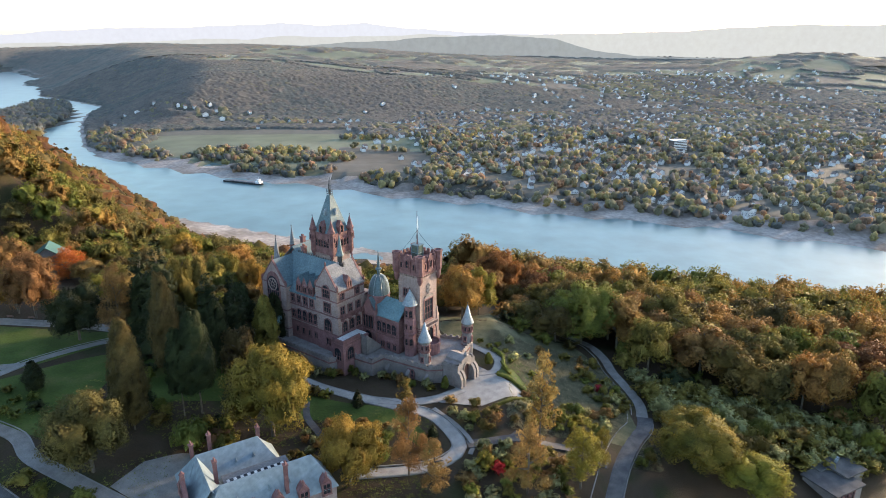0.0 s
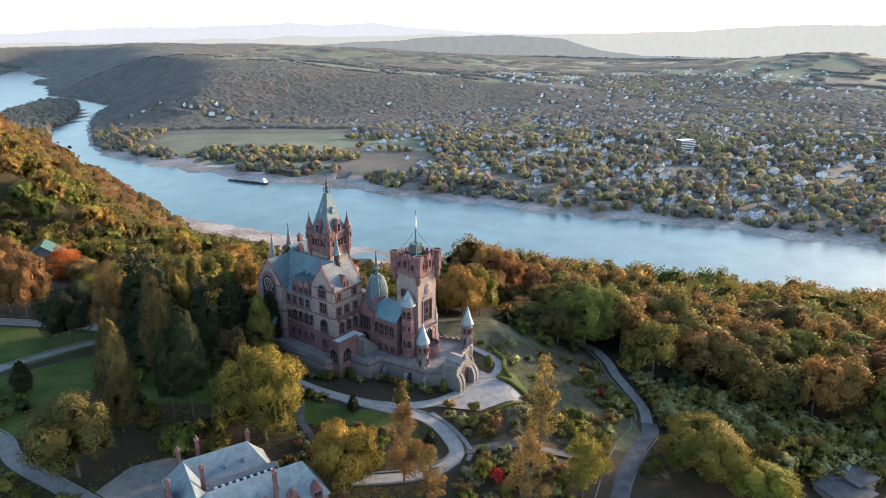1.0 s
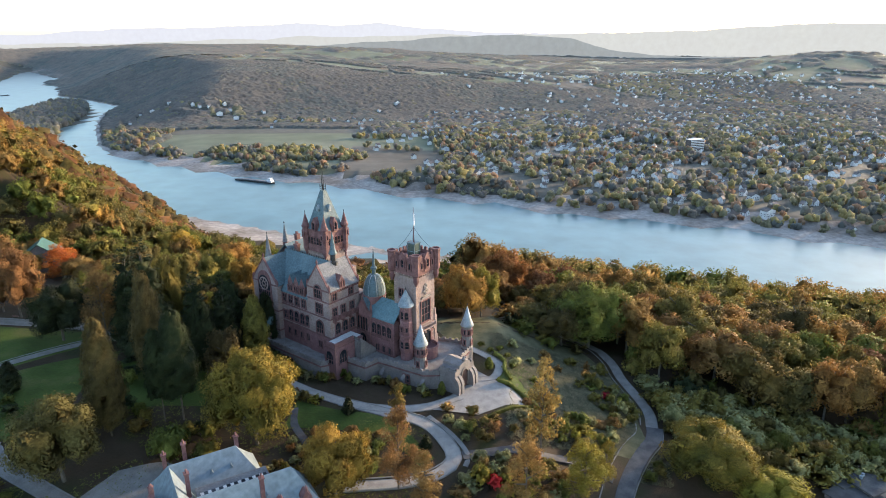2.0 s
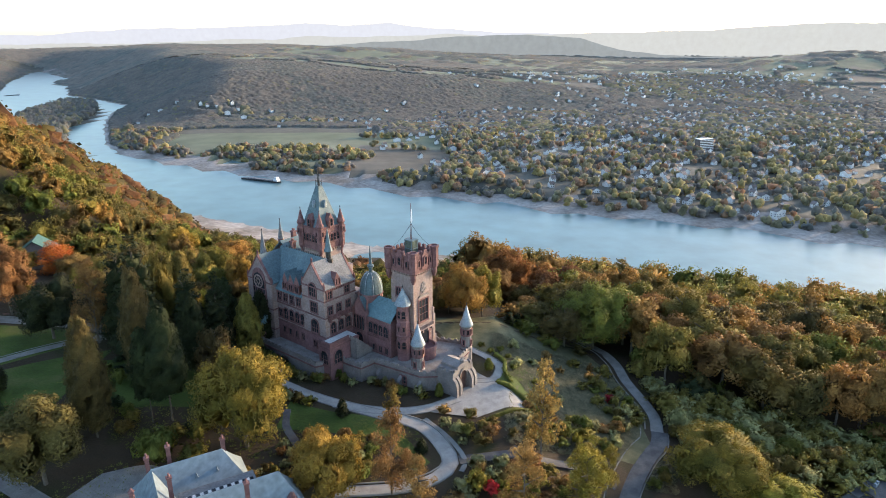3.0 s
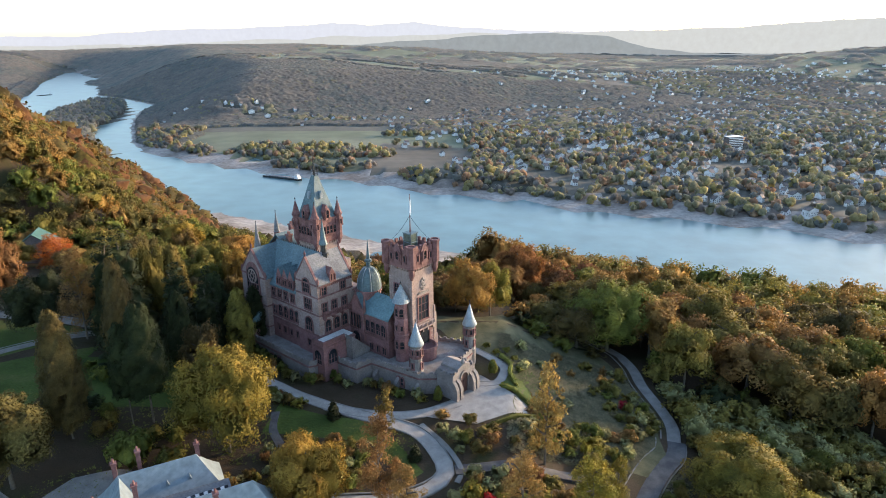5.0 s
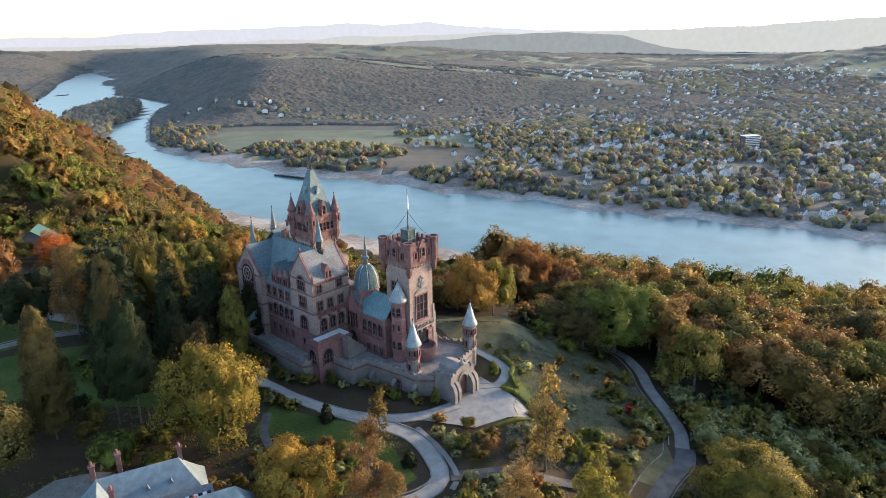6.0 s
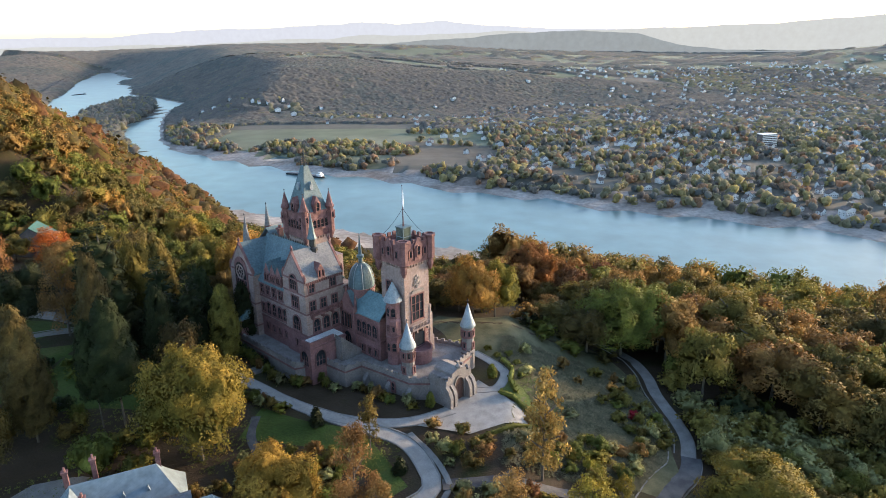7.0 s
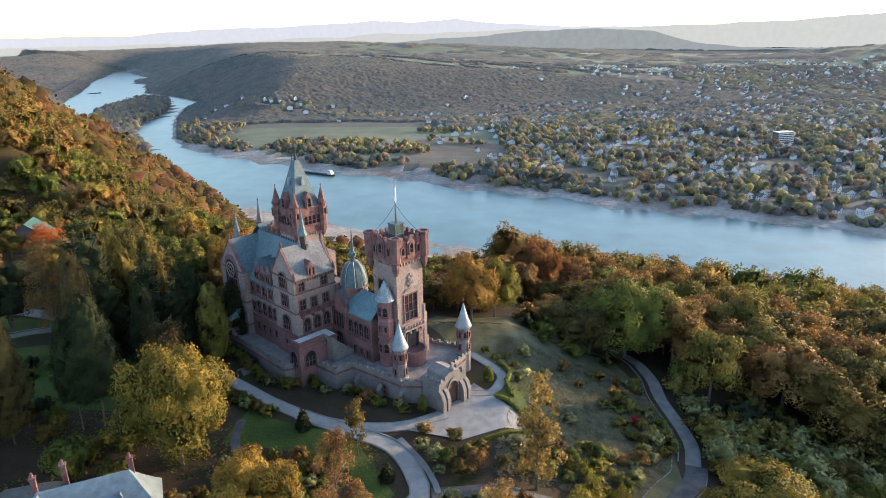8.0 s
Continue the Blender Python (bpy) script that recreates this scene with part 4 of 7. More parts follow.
for a in ((RX - ce, RX + ce, RY - ce, RY - ce + 0.5), (RX - ce, RX + ce, RY + ce - 0.5, RY + ce), (RX - ce, RX - ce + 0.5, RY - ce + 0.5, RY + ce - 0.5), (RX + ce - 0.5, RX + ce, RY - ce + 0.5, RY + ce - 0.5)):
    box(bm, *a, 33.0, 34.0)
part("parapet", bm, M["trim"], rt)
course(rt, RX - RH, RX + RH, RY - RH, RY + RH, 29.2, 0.6, 0.4)
for i in range(9):
    for fx in (-1, 1):
        k = -RH + 0.4 + i * (2 * RH - 0.8) / 8
        for (x, y) in ((RX + k, RY + fx * (RH + 0.25)), (RX + fx * (RH + 0.25), RY + k)):
            c = part("corbel", QUOIN_ME, None, rt)
            c.location, c.scale = (x, y, 28.6), (0.36, 0.36, 1.6)
for s in (-1, 1):
    merlons(rt, (RX - ce + 1.2, RY + s * (ce - 0.25)), (RX + ce - 1.2, RY + s * (ce - 0.25)), 34.0, 1.5, 0.8, 1.0)
    merlons(rt, (RX + s * (ce - 0.25), RY - ce + 1.2), (RX + s * (ce - 0.25), RY + ce - 1.2), 34.0, 1.5, 0.8, 1.0)
    for s2 in (-1, 1):
        x, y = RX + s * (ce - 0.15), RY + s2 * (ce - 0.15)
        bm = bmesh.new()
        ring(bm, x, y, [(0.3, 26.8), (0.8, 28.0), (0.8, 29.4), (1.15, 29.8), (1.15, 34.6), (1.3, 34.8), (1.3, 35.2), (0.9, 35.2), (0.9, 34.9)], 8, math.pi / 8)
        part("corner_turret", bm, M["trim"], rt)
for face, p in ((90, (RX + ce, RY)), (0, (RX, RY - ce))):      # carved gables on the crown
    m = Matrix.Translation((*p, 31.0)) @ Matrix.Rotation(radians(face), 4, "Z")
    bm = bmesh.new()
    gable_wall(bm, -1.1, 1.1, -0.28, 0.1, -0.9, 2.6, 4.3)
    g = part("crown_gable", bm, M["trim"], rt)
    g.matrix_local = m
    w = part("window", WIN["small_arch"], None, rt)
    w.matrix_local = m @ Matrix.Translation((0, -0.3, 0.3))
    for s in (-2.2, 2.2):
        w = part("window", WIN["lancet"], None, rt)
        w.matrix_local = m @ Matrix.Translation((s, -0.02, 0.0))
bm = bmesh.new()            # carved arms
for k, (y, z, r) in enumerate(((0, 1.4, 0.75), (-0.75, 0.9, 0.5), (0.75, 0.9, 0.5), (-0.5, 2.2, 0.45), (0.5, 2.2, 0.45), (0, 0.3, 0.55), (0, 2.7, 0.4))):
    m_ = bmesh.ops.create_icosphere(bm, subdivisions=1, radius=r)
    for v in m_["verts"]:
        v.co = Vector((v.co.x * 0.4, v.co.y + y, v.co.z + z))
box(bm, -0.2, 0.25, -1.9, 1.9, -1.0, -0.7)
box(bm, -0.2, 0.2, -1.5, 1.5, -0.7, -0.45)
ca_ = part("carved_arms", bm, M["rubble"], rt, "grey carved stone coat of arms")
ca_.location = (RX + RH + 0.1, RY, 23.4)
windows("tall", rt, [(RX + RH, RY, 15.6)], 90)
bm = bmesh.new()
box(bm, RX + RH, RX + RH + 1.3, RY - 2.9, RY + 2.9, 13.6, 14.0)
box(bm, RX + RH + 1.1, RX + RH + 1.3, RY - 2.9, RY + 2.9, 14.9, 15.1)
for i in range(13):
    y = RY - 2.8 + i * 5.6 / 12
    ring(bm, RX + RH + 1.2, y, [(0.12, 14.0), (0.16, 14.4), (0.1, 14.9)], 5)
for y in (RY - 2.7, RY - 0.9, RY + 0.9, RY + 2.7):
    box(bm, RX + RH, RX + RH + 0.9, y - 0.2, y + 0.2, 12.6, 13.6)
part("balcony", bm, M["plaster"], rt)
WIN["loggia"] = rect_win(3.0, 4.4, 1, 1, arch=True)
windows("loggia", rt, [(RX + RH + 0.06, RY + 0.2, 8.8)], 90)
windows("two", rt, [(RX - 1.2, RY - RH, z) for z in (12.5, 22.5)], 0)
bm = bmesh.new()            # round bastion below the loggia
ring(bm, 6.2, -2.6, [(3.0, 2), (3.0, 8.3), (3.2, 8.4), (3.2, 9.4), (2.8, 9.4), (2.8, 8.5), (0, 8.5)], 20)
part("bastion", bm, M["sandstone"], rt, "round sandstone bastion terrace")
for s, y in ((1, RY + RH + 0.1),):
    bm = bmesh.new()
    for z0, z1, o in ((1, 10, 1.3), (10, 16, 0.8), (16, 18, 0.4)):
        box(bm, RX + RH - 1.2, RX + RH + 0.2, y - 0.1, y + o, z0, z1)
    part("buttress", bm, M["plaster"], rt)
bm = bmesh.new()
box(bm, RX - 1.1, RX + 1.1, RY - 1.1, RY + 1.1, 33.0, 36.6, 1)
for sx in (-1, 1):
    for sy in (-1, 1):
        box(bm, RX + sx * 1.1 - 0.1, RX + sx * 1.1 + 0.1, RY + sy * 1.1 - 0.1, RY + sy * 1.1 + 0.1, 33, 36.7)
box(bm, RX - 1.3, RX + 1.3, RY - 1.3, RY + 1.3, 36.7, 36.95)
box(bm, RX - 1.25, RX + 1.25, RY - 1.25, RY + 1.25, 34.6, 34.75)
M["greenglass"] = material("green_glazing", [(0.05, 0.065, 0.055), (0.08, 0.10, 0.085)], 0.8, rough=0.15, bump=0)
part("roof_cabin", bm, [M["copper"], M["greenglass"]], rt, "small glazed copper cabin on the tower roof")
bm = bmesh.new()
ring(bm, RX, RY, [(0.24, 36.9), (0.14, 38.0), (0.10, 42), (0.06, 46.0), (0.12, 46.15), (0.0, 46.3)], 8)
fp = part("flagpole", bm, M["trim"], rt, "brown flagpole with a furled flag")
bm = bmesh.new()
ring(bm, RX + 0.15, RY, [(0.05, 41.2), (0.22, 41.8), (0.16, 43), (0.12, 44.4), (0.02, 45.0)], 7)
part("flag", bm, M["cloth"], fp, "furled pale flag")
for k in range(4):
    an = math.pi / 4 + k * math.pi / 2
    bm = bmesh.new()
    a, b = Vector((RX, RY, 41.0)), Vector((RX + 4.6 * math.cos(an), RY + 4.6 * math.sin(an), 35.2))
    prev = None
    for t in np.linspace(0, 1, 9):
        p = a.lerp(b, t) + Vector((0, 0, -0.5 * math.sin(math.pi * t)))
        cur = [bm.verts.new(p + Vector((0.06 * math.cos(q), 0.06 * math.sin(q), 0))) for q in (0, 2.1, 4.2)]
        if prev:
            for i in range(3):
                bm.faces.new((prev[i], prev[(i + 1) % 3], cur[(i + 1) % 3], cur[i]))
        prev = cur
    part("guy_wire", bm, M["iron"], fp)

# stair turret on the tower's flank
bm = bmesh.new()
ring(bm, 3.0, -7.2, [(1.75, 1), (1.75, 12.4), (2.0, 12.6), (2.0, 13.0), (1.75, 13.1), (1.75, 16.8), (1.55, 17.0), (1.55, 20.8), (1.9, 21.0), (1.9, 21.3)], 8, math.pi / 8)
st = part("stair_turret", bm, M["sandstone"], castle, "octagonal sandstone stair turret with a banded copper cone")
bm = bmesh.new()
prof = []
for i in range(6):
    r0, r1 = 2.15 - 2.05 * i / 6, 2.15 - 2.05 * (i + 1) / 6
    z0, z1 = 21.3 + 4.2 * i / 6, 21.3 + 4.2 * (i + 1) / 6
    prof += [(r0, z0), (r1 + 0.12, z1 - 0.02)]
ring(bm, 3.0, -7.2, prof + [(0.0, 25.6)], 16)
part("cone_roof", bm, M["zinc"], st)
spire(st, 3.0, -7.2, 0.1, 25.3, 25.6, 26.8, "zinc")
for k in (-45, 0, 45):
    for kind, z in (("small_arch", 17.8), ("small_arch", 9.4), ("slit", 14.2)):
        w = part("window", WIN[kind], None, st)
        w.matrix_local = Matrix.Translation((3.0, -7.2, z)) @ Matrix.Rotation(radians(k), 4, "Z") @ Matrix.Translation((0, -1.42 if z > 16 else -1.62, 0))

M["palestone"] = material("pale_flagstones", [(0.40, 0.39, 0.375), (0.50, 0.48, 0.46)], 0.6)
# raised balcony with its stair
ba = block("balcony_terrace", -12.7, -8.4, -22.2, -12.2, 1, 11.2, "sandstone", "raised sandstone balcony terrace with a flat paved top")
bm = bmesh.new()
box(bm, -12.6, -8.9, -21.7, -12.4, 11.2, 11.3)
part("paving", bm, M["palestone"], ba, "pale paved balcony floor")
bm = bmesh.new()
box(bm, -12.7, -8.4, -22.2, -21.8, 11.2, 12.3)
box(bm, -8.8, -8.4, -21.8, -15.4, 11.2, 12.3)
part("parapet", bm, M["trim"], ba)
windows("big_arch", ba, [(-10.5, -22.2, 6.2)], 0)
windows("big_arch", ba, [(-8.4, -19.6, 6.2)], 90)
for z in (10.7,):
    course(ba, -12.7, -8.4, -22.2, -12.2, z)
n = 26
for i in range(n):
    bm = bmesh.new()
    y0_ = -15.2 + i * 0.22
    box(bm, -8.4, -6.4, y0_, y0_ + 0.22, 5.8, 11.1 - i * (5.1 / n))
    part("step", bm, M["kerb" if i % 2 else "rubble"], ba)
for x in (-6.4, -8.5):
    bm = bmesh.new()
    P = [(-15.2, 6), (-9.4, 6), (-9.4, 7.0), (-15.2, 12.2)]
    a = [bm.verts.new((x, y, z)) for y, z in P]
    b = [bm.verts.new((x + 0.3, y, z)) for y, z in P]
    bm.faces.new(a), bm.faces.new(b)
    for i in range(4):
        bm.faces.new((a[i], a[(i + 1) % 4], b[(i + 1) % 4], b[i]))
    part("stair_wall", bm, M["rubble"], ba)

# terrace and its walls
T_OUT = [(-36, -24.2), (-12, -24.2), (-9.2, -18.2), (-2.3, -17.6), (-1.8, -13.2), (12.2, -11.4), (15.2, -8.8), (15.2, 0.2), (13.5, 7.6), (9.0, 8.8), (2.0, 6.2), (-6, 4), (-36, 2)]
bm = bmesh.new()
prism(bm, T_OUT, 0.2, 5.9)
te = part("terrace", bm, [M["rubble"]], castle, "high rubble-stone terrace wall with battlements")
bm = bmesh.new()
cen = Vector((-8, -8))
prism(bm, [tuple(Vector(p) + (cen - Vector(p)).normalized() * 0.5) for p in T_OUT], 5.9, 5.96)
part("terrace_floor", bm, M["paving"], te, "worn pale terrace paving")
for a, b in zip(T_OUT[:10], T_OUT[1:11]):
    A_, B_ = Vector(a), Vector(b)
    t = (B_ - A_).normalized()
    nn = Vector((-t.y, t.x)) * 0.45
    bm = bmesh.new()
    prism(bm, [tuple(A_), tuple(B_), tuple(B_ + nn), tuple(A_ + nn)], 5.9, 6.75)
    part("parapet", bm, M["rubble"], te)
    bm = bmesh.new()
    o_ = Vector((t.y, -t.x)) * 0.18
    prism(bm, [tuple(A_ + o_), tuple(B_ + o_), tuple(B_), tuple(A_)], 5.4, 5.75)
    part("string_course", bm, M["trim"], te)
    merlons(te, tuple(A_ + nn / 2), tuple(B_ + nn / 2), 6.75, 1.5, 0.85, 0.55, 0.45, "rubble")
windows("small_arch", te, [(6.5 + k, -12.25 + (6.5 + k) * 0.005, 2.6) for k in (0, 1.2)], 0)
for u in (-33, -30, -27, -24):
    windows("low", te, [(u, -24.2, 2.6)], 0)
for (x, y) in ((12.2, -11.4), (6.5, -12.2), (0, -13)):      # sloped buttresses
    bm = bmesh.new()
    P = [(0, 0.2), (-1.5, 0.2), (-1.2, 3.2), (0, 4.6)]
    a = [bm.verts.new((x - 0.5, y + q, z)) for q, z in P]
    b = [bm.verts.new((x + 0.5, y + q, z)) for q, z in P]
    bm.faces.new(a), bm.faces.new(b)
    for i in range(4):
        bm.faces.new((a[i], a[(i + 1) % 4], b[(i + 1) % 4], b[i]))
    part("buttress", bm, M["rubble"], te)


def gate_turret(x, y, z0, z1, z2, r):
    bm = bmesh.new()
    ring(bm, x, y, [(r + 0.25, z0), (r + 0.25, 6.2), (r + 0.35, 6.4), (r, 6.8), (r, z1 - 0.6), (r + 0.18, z1 - 0.4), (r + 0.18, z1)], 12)
    g = part("gate_turret", bm, M["rubble"], castle, "round stone gate turret with a pale zinc cone")
    bm = bmesh.new()
    ring(bm, x, y, [(r + 0.45, z1 - 0.05), (r + 0.45, z1 + 0.1), ((r + 0.3) * 0.62, z1 + (z2 - z1) * 0.38), (0.08, z2)], 20, smooth=True)
    part("cone_roof", bm, M["zinc"], g, "pale zinc cone")
    bm = bmesh.new()
    ring(bm, x, y, [(0.06, z2 - 0.1), (0.06, z2 + 0.4), (0.22, z2 + 0.6), (0.0, z2 + 0.9)], 6)
    part("finial", bm, M["iron"], g)
    course_ = bmesh.new()
    ring(course_, x, y, [(r + 0.02, 10.0), (r + 0.14, 10.1), (r + 0.14, 10.4), (r + 0.02, 10.5)], 12)
    part("string_course", course_, M["trim"], g)
    for k in range(8):
        for kind, z in (("slit", z1 - 2.4), ("slit", 7.6)):
            if z < 8 and k % 2:
                continue
            w = part("window", WIN[kind], None, g)
            w.matrix_local = Matrix.Translation((x, y, z)) @ Matrix.Rotation(radians(k * 45 + 10), 4, "Z") @ Matrix.Translation((0, -r * 0.985, 0))


gate_turret(10.2, -9.9, 0.5, 13.4, 18.9, 1.45)
gate_turret(12.3, 7.4, 0.5, 13.0, 18.5, 1.40)
# gatehouse
gh = bmesh.new()
arc = [(-1.45, 0)] + [(-1.45 * math.cos(math.pi * i / 10), 4.3 + 2.0 * math.sin(math.pi * i / 10)) for i in range(11)] + [(1.45, 0)]
out = [(-4.0, 0), (-4.0, 6.9), (-2.2, 7.2), (-2.2, 7.9), (0, 8.7), (2.2, 7.9), (2.2, 7.2), (4.0, 6.9), (4.0, 0)]
YC = -4.5


def arch_wall(bm, xs):
    k, q = len(arc), len(out)
    rows = []
    for x in xs:
        rows.append(([bm.verts.new((x, YC + y, 1 + z)) for y, z in arc], [bm.verts.new((x, YC + y, 1 + z)) for y, z in out]))
    for (a, o) in rows:
        # left jamb, crown and right jamb as one ring of quads
        bm.faces.new([o[0], a[0], a[1], a[2], a[3], o[1]])
        bm.faces.new([o[1], a[3], a[4], a[5], o[2]])
        bm.faces.new([o[2], a[5], a[6], o[4], o[3]])
        bm.faces.new([o[4], a[6], a[7], o[6], o[5]])
        bm.faces.new([o[6], a[7], a[8], a[9], o[7]])
        bm.faces.new([o[7], a[9], a[10], a[11], a[12], o[8]])
    (a0, o0), (a1, o1) = rows
    for i in range(k - 1):
        bm.faces.new((a0[i], a0[i + 1], a1[i + 1], a1[i]))
    for i in range(q - 1):
        bm.faces.new((o0[i], o0[i + 1], o1[i + 1], o1[i]))


arch_wall(gh, (15.0, 20.2))
gh = part("gatehouse", gh, M["rubble"], castle, "stone gatehouse with a pointed arch and buttresses")
bm = bmesh.new()
k = len(arc)
rows = []
for s, x in ((1.0, 20.0), (1.0, 20.42), (1.10, 20.42), (1.10, 20.15)):
    rows.append([bm.verts.new((x, YC + y * s, 1 + (z * s if z > 1 else z))) for y, z in arc])
for a, b in zip(rows, rows[1:]):
    for i in range(k - 1):
        bm.faces.new((a[i], a[i + 1], b[i + 1], b[i]))
part("arch_moulding", bm, M["rubble"], gh)
for s in (-1, 1):
    bm = bmesh.new()
    leaf = [(0, 0)] + [(s * 1.44 * math.cos(math.pi / 2 * (1 - i / 5)), 4.3 + 1.98 * math.sin(math.pi / 2 * (1 - i / 5))) for i in range(6)] + [(s * 1.44, 0)]
    leaf = [(s * 0.02 if j == 0 else y, z) for j, (y, z) in enumerate(leaf)]
    a = [bm.verts.new((19.8, YC + y, 1.02 + z)) for y, z in leaf]
    b = [bm.verts.new((19.95, YC + y, 1.02 + z)) for y, z in leaf]
    bm.faces.new(a), bm.faces.new(b)
    for i in range(len(leaf)):
        bm.faces.new((a[i], a[(i + 1) % len(leaf)], b[(i + 1) % len(leaf)], b[i]))
    for z in (1.8, 3.4, 5.0):
        box(bm, 19.95, 20.0, YC + min(s * 0.1, s * 1.38), YC + max(s * 0.1, s * 1.38), z, z + 0.12)
    part("gate_leaf", bm, M["wood"], gh, "dark stained oak gate leaf")
    for y in (s * 2.35, s * 3.75):
        bm = bmesh.new()
        box(bm, 20.1, 21.6, YC + y - 0.45, YC + y + 0.45, 0.6, 4.4)
        P = [(20.1, 4.4), (21.6, 4.4), (21.0, 5.8), (20.1, 6.6)]
        a = [bm.verts.new((x, YC + y - 0.45, z)) for x, z in P]
        b = [bm.verts.new((x, YC + y + 0.45, z)) for x, z in P]
        bm.faces.new(a), bm.faces.new(b)
        for i in range(4):
            bm.faces.new((a[i], a[(i + 1) % 4], b[(i + 1) % 4], b[i]))
        part("buttress", bm, M["rubble"], gh)
    merlons(gh, (15.3, YC + s * 3.7), (20, YC + s * 3.7), 7.9, 1.3, 0.8, 0.7, 0.5, "rubble")
    merlons(gh, (20.0, YC + s * 2.4), (20.0, YC + s * 3.9), 8.0, 1.0, 0.6, 0.7, 0.5, "rubble")
bm = bmesh.new()
ring(bm, 19.9, YC, [(0.5, 9.4), (0.6, 10.0), (0.35, 10.4), (0.0, 11.1)], 8)
part("crest_ornament", bm, M["rubble"], gh, "carved grey stone crest over the arch")

# west terrace with parapet and a stone figure
bm = bmesh.new()
prism(bm, [(-64, -27), (-43.2, -27), (-43.2, -4), (-64, -4)], 0.2, 5.0)
wt = part("west_terrace", bm, M["rubble"], castle, "paved side terrace with a battlemented parapet")
bm = bmesh.new()
prism(bm, [(-63.4, -26.4), (-43.4, -26.4), (-43.4, -4.6), (-63.4, -4.6)], 5.0, 5.06)
part("terrace_floor", bm, M["palestone"], wt, "pale flagstone floor")
for a, b in (((-64, -27), (-43.2, -27)), ((-64, -4), (-64, -27)), ((-43.2, -4), (-64, -4))):
    A_, B_ = Vector(a), Vector(b)
    t = (B_ - A_).normalized()
    nn = Vector((-t.y, t.x)) * 0.45
    bm = bmesh.new()
    prism(bm, [tuple(A_), tuple(B_), tuple(B_ + nn), tuple(A_ + nn)], 5.0, 5.9)
    part("parapet", bm, M["rubble"], wt)
    merlons(wt, tuple(A_ + nn / 2), tuple(B_ + nn / 2), 5.9, 1.5, 0.85, 0.55, 0.45, "rubble")
bm = bmesh.new()
ring(bm, -52, -6.5, [(0.9, 5.0), (0.9, 5.6), (0.5, 5.8), (0.42, 9.4), (0.7, 9.6), (0.7, 9.9)], 10)
col = part("column", bm, M["rubble"], wt)
bm = bmesh.new()
ring(bm, -52, -6.5, [(0.4, 9.9), (0.5, 10.6), (0.35, 11.4), (0.22, 11.6), (0.26, 11.9), (0.0, 12.2)], 10, smooth=True)
part("finial", bm, M["rubble"], wt, "weathered stone figure on a column")

# ---- outbuilding ----
def outbuilding():
    base = gz(-45, -62) - 1.0
    h = thing("outbuilding", pose(-45.1, -61.8, base, 0, 0, 30), "castle outbuilding with pale blue-green metal roofs and stone chimneys", "building")
    e, r = 6.6 - base, 12.3 - base
    bm = bmesh.new()
    box(bm, -13.2, 6.2, 1.9, 10.0, -2, e)
    box(bm, -13.2, 13.2, -10.0, -1.7, -2, e)
    box(bm, -13.2, -6.0, -1.7, 1.9, -2, e)
    box(bm, -6.0, 6.0, -1.7, 1.9, -2, e - 0.2)
    part("wall", bm, M["plaster"], h, "pale stone wall with red trim")

    def hip(x0, x1, y0, y1, ra, rb, name, left_hip, right_hip):
        """A roof with swept eaves: ridge from ra to rb along x."""
        c = (y0 + y1) / 2
        bm = bmesh.new()
        o = 0.4
        rows = []
        for t, zz in ((0.0, e - 0.25), (0.22, e + (r - e) * 0.16), (0.6, e + (r - e) * 0.55), (1.0, r)):
            xa = x0 - o + (ra - x0 + o) * t if left_hip else x0 - o + (ra - x0 + o) * t * 0.25
            xb = x1 + o + (rb - x1 - o) * t if right_hip else x1 + o + (rb - x1 - o) * t * 0.25
            ya, yb = y0 - o + (c - y0 + o) * t, y1 + o + (c - y1 - o) * t
            if t == 1:
                ya, yb = c - 0.12, c + 0.12
            rows.append([bm.verts.new((xa, ya, zz)), bm.verts.new((xb, ya, zz)), bm.verts.new((xb, yb, zz)), bm.verts.new((xa, yb, zz))])
        for a, b in zip(rows, rows[1:]):
            for i in range(4):
                bm.faces.new((a[i], a[(i + 1) % 4], b[(i + 1) % 4], b[i]))
        bm.faces.new(rows[0]), bm.faces.new(rows[-1])
        return part(name, bm, M["zincblue"], h)

    M["zincblue"] = coursed(material("seamed_zinc", [(0.118, 0.150, 0.168), (0.134, 0.168, 0.185), (0.150, 0.184, 0.200)], 0.12, rough=0.55, bump=0.03, spec=0.35), 50, 0.6, 0.025, dark=0.86)
    hip(-13.2, 6.2, 1.9, 10.0, -9.8, 2.6, "roof", True, True)
    hip(-13.2, 13.2, -10.0, -1.7, -8.0, 9.8, "roof", True, True)
    bm = bmesh.new()
    gable_roof(bm, -13.2, -6.2, -6, 6, e, r - 0.3, "y", 0.3, 0.15)
    part("roof", bm, M["zincblue"], h)
    bm = bmesh.new()
    box(bm, -6.2, 7.0, -2.2, 2.2, e + 1.6, e + 1.8)
    part("valley_roof", bm, M["slate"], h, "flat grey valley roof with glass panes")
    for i in range(18):
        for j in range(2):
            bm = bmesh.new()
            box(bm, -5.6 + i * 0.68, -5.05 + i * 0.68, -1.5 + j * 0.95, -0.75 + j * 0.95, e + 1.8, e + 1.9)
            part("skylight_pane", bm, M["palestone" if (i + j) % 2 else "glass"], h)
    for x, y, hh in ((-10.2, 7.4, 2.6), (-6.4, 9.0, 2.8), (2.9, 6.6, 2.6), (-7.5, -0.2, 2.4), (3.6, -8.8, 3.0)):
        bm = bmesh.new()
        z0 = e + 2.2 if abs(y) < 8 else e + 0.6
